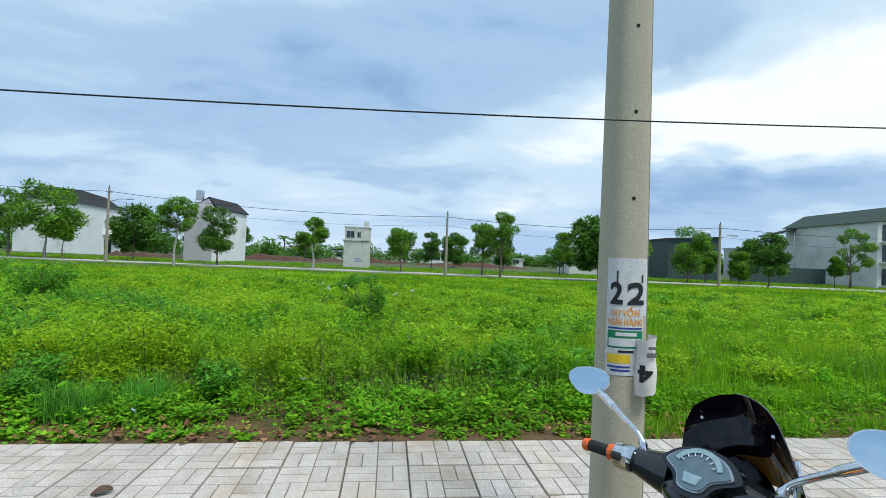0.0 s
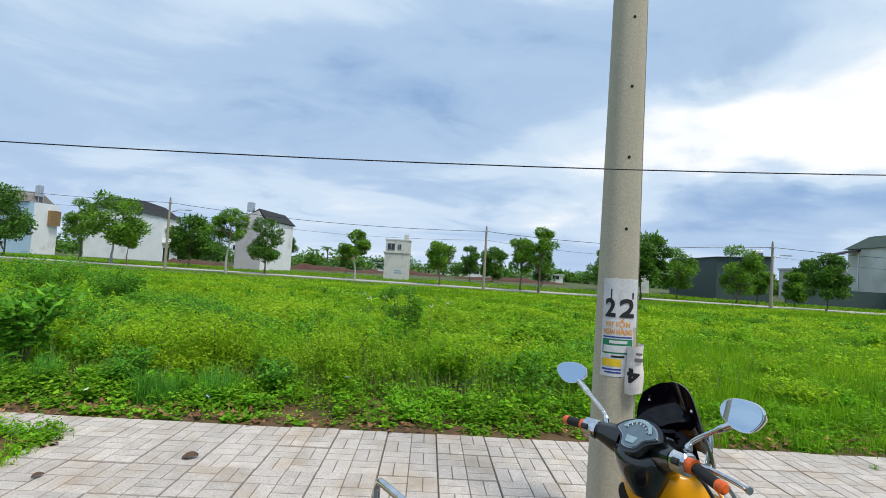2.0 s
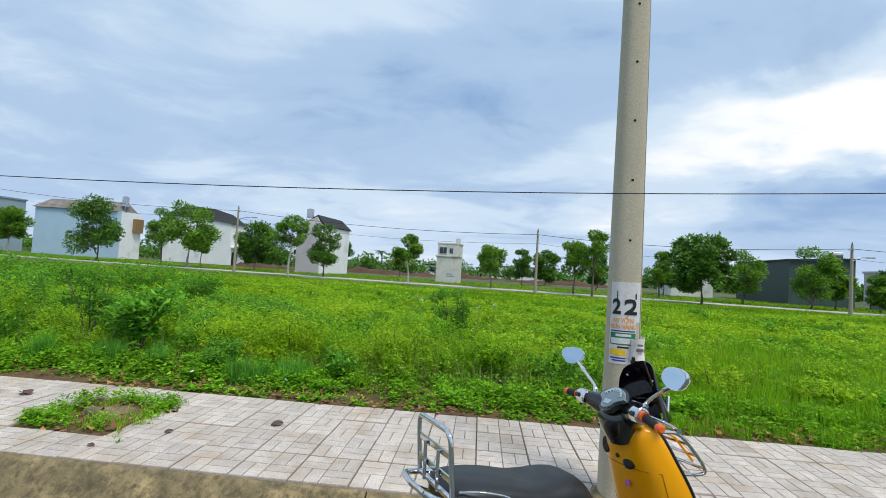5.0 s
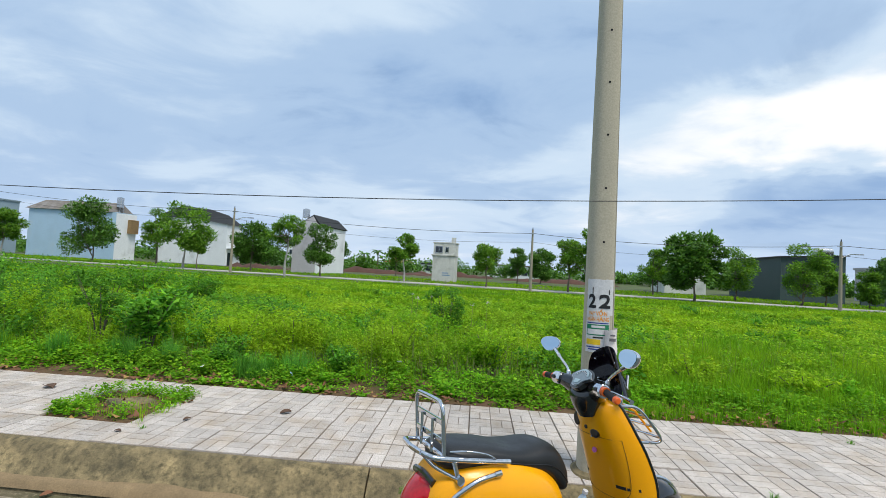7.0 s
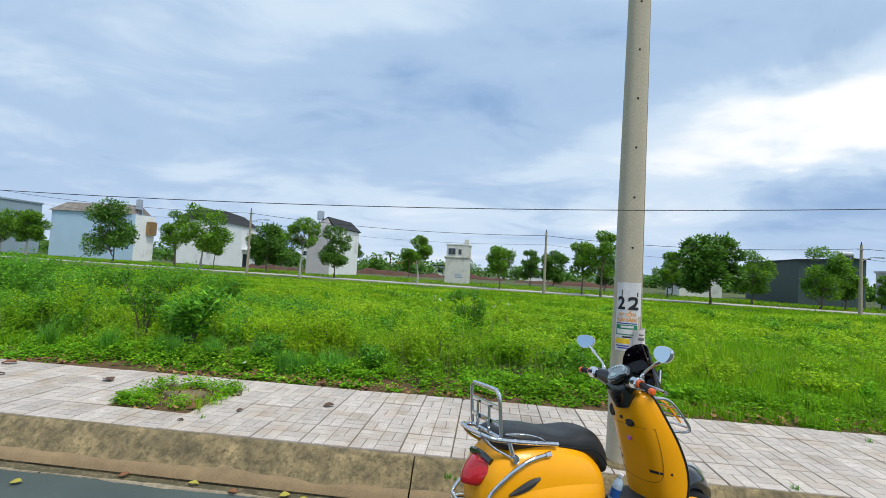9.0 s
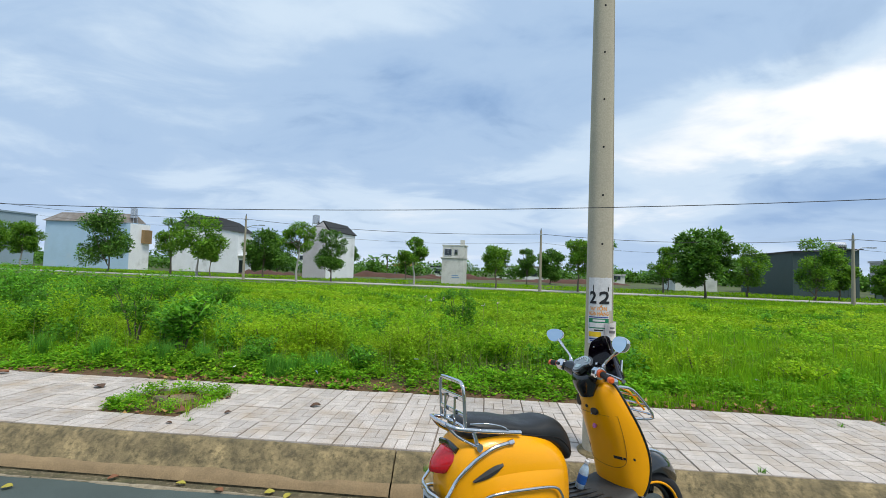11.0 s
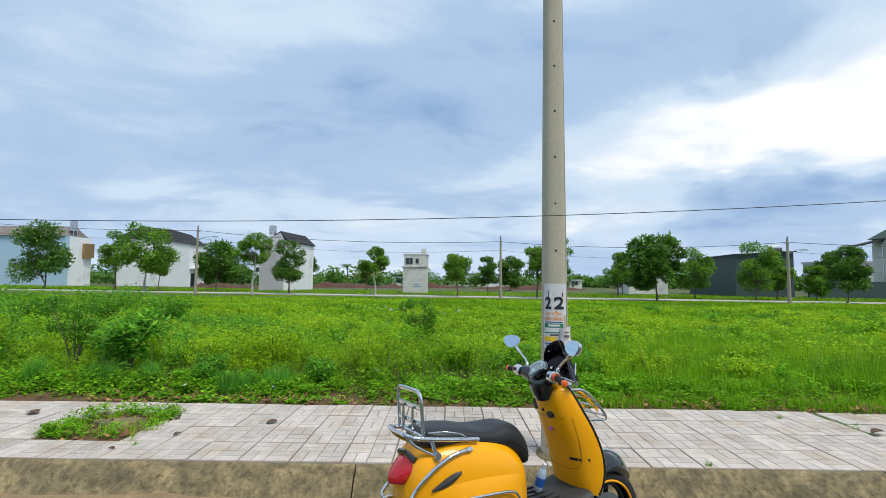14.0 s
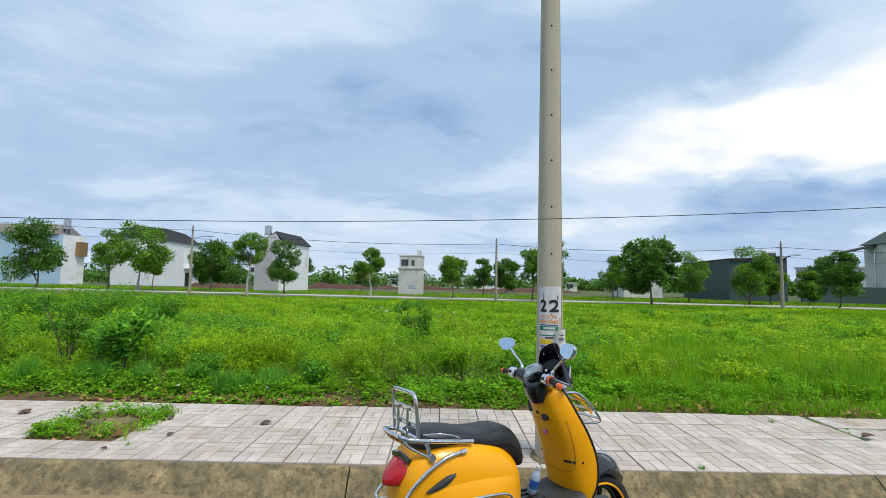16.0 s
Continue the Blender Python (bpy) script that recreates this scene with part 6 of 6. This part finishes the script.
    sprays("dark_weed_bands", M["leaf_deep"], "uneven patches of darker green weeds across the field", rng, x[a], y[a], U(0.25, 0.50, a.sum()), U(0.30, 0.60, a.sum()), 16, 12, 0.12, 0.42)
    # broad-leaved middle field
    x, y = scatter(rng, 3600, 4.8, 18, wedge, 1.2)
    p = mounds(x * 0.6, y * 1.25, 0.8)
    keep = U(size=len(x)) < np.where(x > 0.2 * y, 0.28, 1.0) * np.clip(0.10 + 3.6 * (p - 0.30), 0, 1)
    x, y, p = x[keep], y[keep], p[keep]
    weeds("broad_weeds", M["leaf_weed"], "knee-high broad-leaved weeds over the middle of the field", rng, x, y, 0.10 + 0.44 * p + U(-0.05, 0.1, len(x)), 60, 0.045 + 0.0036 * y + U(0, 0.02, len(x)), 0.20 + 0.012 * y, 0.78, aspect=0.65)
    # grass everywhere, longer to the one side
    x, y = scatter(rng, 6600, 2.2, 10, wedge, 1.0)
    keep = U(size=len(x)) < np.where(x > 0.8, 1.0, np.where(y < 5, 0.15, 0.35))
    x, y = x[keep], y[keep]
    tufts("long_grass", M["grass"], "long bright green grass in the field", rng, x, y, np.where(x > 0.8, 0.34 + 0.22 * mounds(x, y, 0.8), 0.40) * U(0.6, 1.15, len(x)), 24, 0.0035 + 0.0006 * y, U(0.05, 0.13, len(x)))
    x, y = scatter(rng, 19500, 8, 40.5, wedge, 1.3)
    keep = (x > 0.2 * y) | (y > 17) | (U(size=len(x)) < 0.45)
    x, y = x[keep], y[keep]
    tufts("meadow", M["grass"], "sunlit meadow grass over the back of the field", rng, x, y, np.clip(0.36 - 0.005 * y, 0.16, 0.4) * U(0.7, 1.1, len(x)) * (0.5 + 1.0 * mounds(x, y, 0.3)), 14, 0.006 + 0.0011 * y, 0.10 + 0.018 * y)
    x, y = scatter(rng, 2600, 14, 38, wedge, 1.1)
    p = patchy(x, y, 0.22, 3.0)
    keep = p > 0.45
    x, y = x[keep], y[keep]
    weeds("far_weeds", M["leaf_weed"], "low yellow-green weeds towards the far street", rng, x, y, np.clip(0.55 - 0.011 * y, 0.12, 0.5) * (0.5 + 0.6 * p[keep]), 34, 0.05 + 0.0036 * y, 0.35 + 0.022 * y, 0.7, aspect=0.6)
    # verge beyond the far street
    x = U(-120, 85, 5200)
    y = far_y(x) + U(6.8, 26, 5200)
    tufts("far_verge", M["grass"], "green verge beyond the far street", rng, x, y, U(0.1, 0.3, len(x)), 8, np.full(len(x), 0.06), np.full(len(x), 0.9), base=np.full(len(x), -0.5))
    x = U(-110, 80, 2600)
    y = far_y(x) + U(-1.5, 1.0, 2600)
    tufts("roadside_grass", M["grass"], "rough grass along the near side of the far street", rng, x, y, U(0.08, 0.2, len(x)), 9, np.full(len(x), 0.05), np.full(len(x), 0.45), base=np.full(len(x), -0.5))
    # dry stalks and seed heads
    x, y = scatter(rng, 420, 2.5, 8, wedge)
    tufts("dry_stalks", M["stalk"], "thin dry grass stalks among the weeds", rng, x, y, U(0.5, 0.85, len(x)), 5, np.full(len(x), 0.0022), np.full(len(x), 0.06), lean=0.35)
    # spiky grass clumps at the pavement edge
    gx = np.array([-3.5, -3.2, -2.85, -5.3, -4.6, -2.5, -6.0, -6.9, -7.8, -3.35, -5.1])
    gy = np.array([2.15, 2.3, 2.2, 2.35, 2.3, 2.6, 2.15, 2.25, 2.1, 2.1, 2.2])
    tufts("spiky_grass", M["leaf_blue"], "upright clumps of fine green grass by the pavement", rng, np.repeat(gx, 3) + rng.normal(0, 0.05, 33), np.repeat(gy, 3) + rng.normal(0, 0.05, 33), np.repeat(U(0.36, 0.54, 11), 3), 120, np.full(33, 0.0026), np.full(33, 0.05), lean=0.6)
    # dead leaves on the bare edge
    n = 2600
    x, y = scatter(rng, n, 1.60, 2.5, wedge)
    keep = patchy(x, y, 2.4, 2.7) > 0.42
    x, y = x[keep], y[keep]
    c = np.stack([x, y, field_ground(x, y) + U(0.03, 0.08, len(x))], 1)
    v, q = leaves(c, 0.85, U(0.03, 0.09, len(x)), 0.6, 0.5, rng)
    tagged(part("leaf_litter", raw_mesh("leaf_litter", v, q), M["dead_leaf"], None), "brown dead leaves under the weeds", "leaf litter", kind="stuff")
    strip_ = loft([[(xx, 1.61, -0.02), (xx, 2.6, 0.012 + 0.02 * noise.noise((xx, 0, 0)))] for xx in np.linspace(-14, 12, 80)], close_ring=False)
    tagged(part("bare_edge", strip_, M["litter"], None), "strip of bare brown earth beside the pavement", "soil", kind="structure")


plant_field()


def bush(name, x, y, h, r, seed, leaf, size, label, n=1400, aspect=0.5, stems=7, airy=False):
    """A single bush: several stems and clumps of leaves."""
    rng = np.random.default_rng(seed)
    z = float(field_ground(np.array([x]), np.array([y]))[0])
    t = thing(name, pose(x, y, z), label, "bush", "bushes in the field")
    blobs = []
    for i in range(stems):
        a = 2 * math.pi * i / stems + rng.uniform(-0.4, 0.4)
        e = Vector((r * 0.75 * math.cos(a) * rng.uniform(0.4, 1), r * 0.75 * math.sin(a) * rng.uniform(0.4, 1), h * rng.uniform(0.6, 0.95)))
        part("stem", tube([(0, 0, -0.05), (e.x * 0.4, e.y * 0.4, e.z * 0.55), e], [0.012, 0.009, 0.004], 5), M["bark"], t)
        for f in ((0.55, 0.8, 1.0) if not airy else (0.7, 1.0)):
            blobs.append((np.array([e.x * f, e.y * f, max(0.1, e.z * f)]), r * (0.30 if not airy else 0.2) * rng.uniform(0.7, 1.2)))
    c = crown_points(rng, n, blobs)
    c[:, 2] = np.maximum(c[:, 2], 0.03)
    v, q = leaves(c, 0.6, size * rng.uniform(0.6, 1.2, n), aspect, 0.3, rng)
    part("foliage", raw_mesh("foliage", v, q), leaf, t)


bush("bush", -5.2, 2.72, 0.92, 0.46, 1, M["leaf_deep"], 0.12, "leafy bright green bush with pointed leaves", 1100, 0.38)
bush("bush", -6.35, 3.25, 1.22, 0.55, 2, M["leaf_deep"], 0.085, "tall feathery green sapling in the field", 1300, 0.3, airy=True)
bush("bush", -1.35, 5.6, 1.12, 0.60, 3, M["leaf_deep"], 0.06, "airy dark green sapling with fine leaves", 2600, 0.38, stems=9, airy=True)
bush("bush", -1.7, 5.2, 0.62, 0.75, 33, M["leaf_shrub"], 0.07, "low dark green shrub round a sapling", 2400, 0.45)
bush("bush", -1.9, 3.2, 0.66, 0.45, 4, M["leaf_weed"], 0.05, "rounded bright green bush", 2000, 0.6)
bush("bush", -0.55, 3.1, 0.66, 0.40, 5, M["leaf_weed"], 0.05, "rounded bright green bush", 1800, 0.6)
bush("bush", -3.3, 3.0, 0.74, 0.55, 6, M["leaf_weed"], 0.05, "rounded yellow-green bush at the front of the field", 2600, 0.5)
bush("bush", -4.05, 2.95, 0.70, 0.45, 34, M["leaf_weed"], 0.05, "rounded yellow-green bush at the front of the field", 2000, 0.5)
bush("bush", -3.9, 2.45, 0.40, 0.36, 35, M["leaf_deep"], 0.055, "low dark green shrub near the pavement", 1500, 0.5)
bush("bush", -2.5, 2.6, 0.42, 0.34, 36, M["leaf_deep"], 0.055, "low dark green shrub near the pavement", 1400, 0.5)
for bx_, by_, bh_, br_, bs_ in ((-16.4, 11.0, 1.60, 1.5, 7), (-18.4, 11.2, 1.50, 1.3, 41), (-14.2, 11.4, 1.45, 1.2, 8), (-11.6, 11.0, 1.50, 1.2, 9), (-10.0, 11.3, 1.25, 1.0, 42), (-12.8, 7.2, 1.20, 1.1, 43), (-14.6, 7.4, 1.25, 1.2, 44), (-10.6, 6.0, 1.05, 0.8, 45), (-9.2, 4.6, 0.95, 0.7, 46), (-8.1, 3.6, 0.85, 0.55, 47)):
    bush("bush", bx_, by_, bh_, br_, bs_, M["leaf_deep"], 0.10 if by_ > 7 else 0.07, "wide dark green shrub", 3200, 0.42)
bush("bush", -7.2, 5.6, 0.8, 0.7, 10, M["leaf_shrub"], 0.08, "green bush in the field", 1500, 0.45)
for bx_, by_, bh_, br_, bs_ in ((-7.0, 4.4, 0.85, 0.6, 21), (-8.4, 5.6, 0.90, 0.7, 22), (-5.0, 6.6, 0.75, 0.7, 23), (-3.4, 7.4, 0.7, 0.6, 24), (-3.9, 5.2, 0.65, 0.55, 27), (-1.0, 7.6, 0.65, 0.6, 28), (-6.0, 8.2, 0.75, 0.7, 29), (-7.6, 9.6, 0.9, 0.8, 31), (1.6, 5.4, 0.42, 0.6, 37), (4.4, 4.6, 0.40, 0.6, 38), (3.0, 7.5, 0.45, 0.8, 39)):
    bush("bush", bx_, by_, bh_, br_, bs_, M["leaf_deep"] if bs_ % 2 else M["leaf_shrub"], 0.075, "leafy green bush among tall weeds", 1700, 0.42)
bush("bush", 3.4, 3.0, 0.40, 0.5, 11, M["leaf_weed"], 0.06, "low bright green bush beside the pavement", 1200, 0.6)
bush("bush", 2.2, 3.4, 0.55, 0.4, 12, M["leaf_weed"], 0.06, "low bright green bush", 1000, 0.6)


def flowers():
    rng = np.random.default_rng(5)
    for i, (x, y, z) in enumerate(((-2.05, 6.3, 0.98), (-1.75, 6.2, 1.02), (-0.6, 6.5, 0.95), (-2.2, 6.6, 1.05), (-0.9, 5.9, 0.9))):
        t = thing("wild_flower", pose(x, y, field_z(0, y)), "small pale wild flower on a thin stalk", "flower", "wild flowers")
        part("stalk", tube([(0, 0, 0), (0.02, 0, z * 0.6), (0.03, 0, z)], 0.004, 5), M["stalk"], t)
        c = np.array([[0.03, 0, z]] * 9) + rng.normal(0, 0.016, (9, 3))
        v, q = leaves(c, 0.4, np.full(9, 0.03), 0.8, 0.2, rng)
        part("petals", raw_mesh("petals", v, q), M["petal"], t)


flowers()


# ---- the planting pit and small things on the pavement ----
def pit():
    rng = np.random.default_rng(9)
    t = tagged(part("planting_pit", boxed(-4.42, -3.6, 0.42, 1.22, -0.3, -0.016), M["litter"], None), "open earth pit in the pavement, full of weeds", "planting pit", kind="structure")
    n = 260
    x, y = rng.uniform(-4.46, -3.55, n), rng.uniform(0.46, 1.30, n)
    r = np.hypot((x + 3.98) / 0.5, (y - 0.85) / 0.5)
    keep = ((r > 0.62) & ((x < -3.75) | (y > 0.75))) | (rng.uniform(size=n) < 0.07)
    x, y = x[keep], y[keep]
    weeds("pit_weeds", M["leaf_cover"], "small green weeds growing in a pavement pit", rng, x, y, rng.uniform(0.03, 0.13, len(x)), 22, rng.uniform(0.022, 0.045, len(x)), rng.uniform(0.05, 0.11, len(x)), 0.7, base=np.full(len(x), -0.01), aspect=0.6)
    b = np.full(40, -0.01)
    tufts("pit_grass", M["grass"], "short grass in a pavement pit", rng, rng.uniform(-4.5, -3.5, 40), rng.uniform(0.44, 1.25, 40), np.full(40, 0.12), 14, np.full(40, 0.0025), np.full(40, 0.03), base=b)
    c = np.stack([rng.uniform(-4.4, -3.5, 70), rng.uniform(0.42, 1.2, 70), rng.uniform(0.0, 0.03, 70)], 1)
    v, q = leaves(c, 0.85, rng.uniform(0.04, 0.09, 70), 0.6, 0.5, rng)
    tagged(part("pit_leaves", raw_mesh("pit_leaves", v, q), M["dead_leaf"], None), "dead leaves lying in a pavement pit", "leaf litter", kind="stuff")
    bm = bmesh.new()
    rings = [[(-3.98 + r_ * 0.24 * math.cos(a) * (1 + 0.2 * math.sin(3 * a)), 0.87 + r_ * 0.13 * math.sin(a), -0.02 + z_ + 0.01 * math.sin(2 * a)) for a in [2 * math.pi * k / 18 for k in range(18)]] for r_, z_ in ((1, 0), (0.9, 0.045), (0.4, 0.055))]
    tagged(part("flat_stone", loft(rings, bm=bm), M["kerb"], None), "flat brown stone in a pavement pit", "stone")


pit()


def dead_leaf(x, y, z, s, rot, seed, mat_=None, label="curled brown dead leaf on the pavement"):
    rng = random.Random(seed)
    rings = []
    for i in range(7):
        f = i / 6
        w = s * 0.42 * math.sin(math.pi * (0.06 + 0.88 * f)) * rng.uniform(0.85, 1.1)
        rings.append([(s * (f - 0.5), w * k, 0.006 + s * 0.12 * abs(k) ** 2 + s * 0.12 * math.sin(f * 3)) for k in (-1, -0.5, 0, 0.5, 1)])
    bm = loft(rings, close_ring=False)
    o = part("dead_leaf", bm, mat_ or M["dead_leaf"], None)
    o.matrix_world = pose(x, y, z, rng.uniform(-8, 8), rng.uniform(-8, 8), rot)
    smooth(o, 80)
    tagged(o, label, "leaf", "fallen leaves")


M["leaf_brown"] = mat("dark_dead_leaf", (0.11, 0.06, 0.035), 0.8, var=0.3, scale=20, bump=0)
M["leaf_yellow"] = mat("yellow_dead_leaf", (0.42, 0.36, 0.05), 0.7, var=0.2, scale=20, bump=0)
dead_leaf(-2.50, 0.93, 0.002, 0.10, 20, 1, M["leaf_brown"])
dead_leaf(-5.03, 1.12, 0.002, 0.14, -20, 2, M["leaf_brown"])
dead_leaf(-3.22, 0.58, 0.0, 0.06, 50, 3, M["leaf_brown"])
dead_leaf(-3.55, 0.22, 0.0, 0.05, 10, 4, M["leaf_brown"])
dead_leaf(-6.2, 1.0, 0.0, 0.10, 80, 5, M["leaf_brown"])
dead_leaf(-6.6, 1.45, 0.0, 0.14, 30, 6)
dead_leaf(3.3, 0.9, 0.0, 0.12, 0, 7, M["leaf_brown"])
for i, (x, y, r_, m_) in enumerate(((-2.35, -0.33, 30, M["leaf_yellow"]), (-2.72, -0.36, 170, None), (-3.05, -0.31, 15, M["leaf_yellow"]), (-2.2, -0.36, 80, M["leaf_yellow"]), (-3.6, -0.30, 40, None), (-4.2, -0.55, 20, M["leaf_yellow"]))):
    dead_leaf(x, y, ROAD_Z + 0.005, 0.07, r_, 20 + i, m_, "fallen leaf in the gutter")


def crack_weed(x, y, seed, s=0.1):
    rng = np.random.default_rng(seed)
    tufts("pavement_weed", M["leaf_deep"], "small weed growing from a pavement joint", rng, np.full(5, x) + rng.normal(0, s * 0.3, 5), np.full(5, y) + rng.normal(0, s * 0.12, 5), np.full(5, s), 9, np.full(5, 0.002), np.full(5, s * 0.15), base=np.full(5, 0.0), lean=0.9, category="weed")


for i, (x, y, s) in enumerate(((1.24, 0.06, 0.07), (-6.9, 0.6, 0.12), (-7.1, 0.95, 0.1), (2.70, 1.35, 0.07), (-3.42, 0.33, 0.05), (-6.3, 0.35, 0.1), (-1.2, -0.3, 0.05))):
    crack_weed(x, y, 300 + i, s)


def joint_moss():
    rng = np.random.default_rng(77)
    x = np.concatenate([3.225 + rng.normal(0, 0.014, 60), rng.uniform(3.3, 4.6, 50), rng.uniform(1.2, 4.6, 70)])
    y = np.concatenate([1.58 - 0.75 * rng.uniform(0, 1, 60) ** 1.4, 1.21 + rng.normal(0, 0.01, 50), 1.63 + rng.normal(0, 0.02, 70)])
    n = len(x)
    tufts("joint_moss", M["leaf_deep"], "low moss and grass filling a sunken pavement joint", rng, x, y, rng.uniform(0.015, 0.045, n), 10, np.full(n, 0.003), np.full(n, 0.012), base=np.full(n, -0.012), lean=0.9)
    # short grass creeping over the pavement's back edge
    x = rng.uniform(0.9, 7.5, 420)
    y = 1.68 + np.abs(rng.normal(0, 0.22, 420))
    tufts("edge_grass", M["grass"], "short green grass at the back edge of the pavement", rng, x, y, rng.uniform(0.08, 0.24, 420), 22, np.full(420, 0.0032), np.full(420, 0.05), lean=0.8)


joint_moss()


def scrap(x, y, z, seed, label, mat_, s):
    rng = random.Random(seed)
    g = [[(s * (i / 4 - 0.5), s * 0.6 * (j / 3 - 0.5), 0.3 * s * rng.random()) for j in range(4)] for i in range(5)]
    o = part("litter_scrap", loft(g, close_ring=False), mat_, None)
    o.matrix_world = pose(x, y, z, rng.uniform(20, 60), rng.uniform(-30, 30), rng.uniform(0, 180))
    tagged(o, label, "litter", "litter in the weeds")


stake = thing("marker_stake", pose(-8.02, 1.9, -0.03, 2, 3, 0), "short pale plastic pipe stake at the field's edge", "stake")
part("pipe", disc((0, 0, 0), (0, 0, 1), [(-0.1, 0.019), (0.285, 0.019), (0.287, 0.015), (0.26, 0.014)], 14), M["cap"], stake)

scrap(-1.72, 2.45, 0.22, 1, "torn white plastic scrap caught in the weeds", M["paper"], 0.055)
scrap(-3.95, 1.95, 0.12, 2, "torn pale plastic scrap caught in the weeds", M["paper"], 0.04)
scrap(-2.9, 2.0, 0.08, 3, "pale blue plastic scrap lying in the weeds", M["bottle"], 0.07)
scrap(2.6, 2.6, 0.15, 4, "torn white plastic scrap caught in the weeds", M["cap"], 0.06)

lay_tiles()
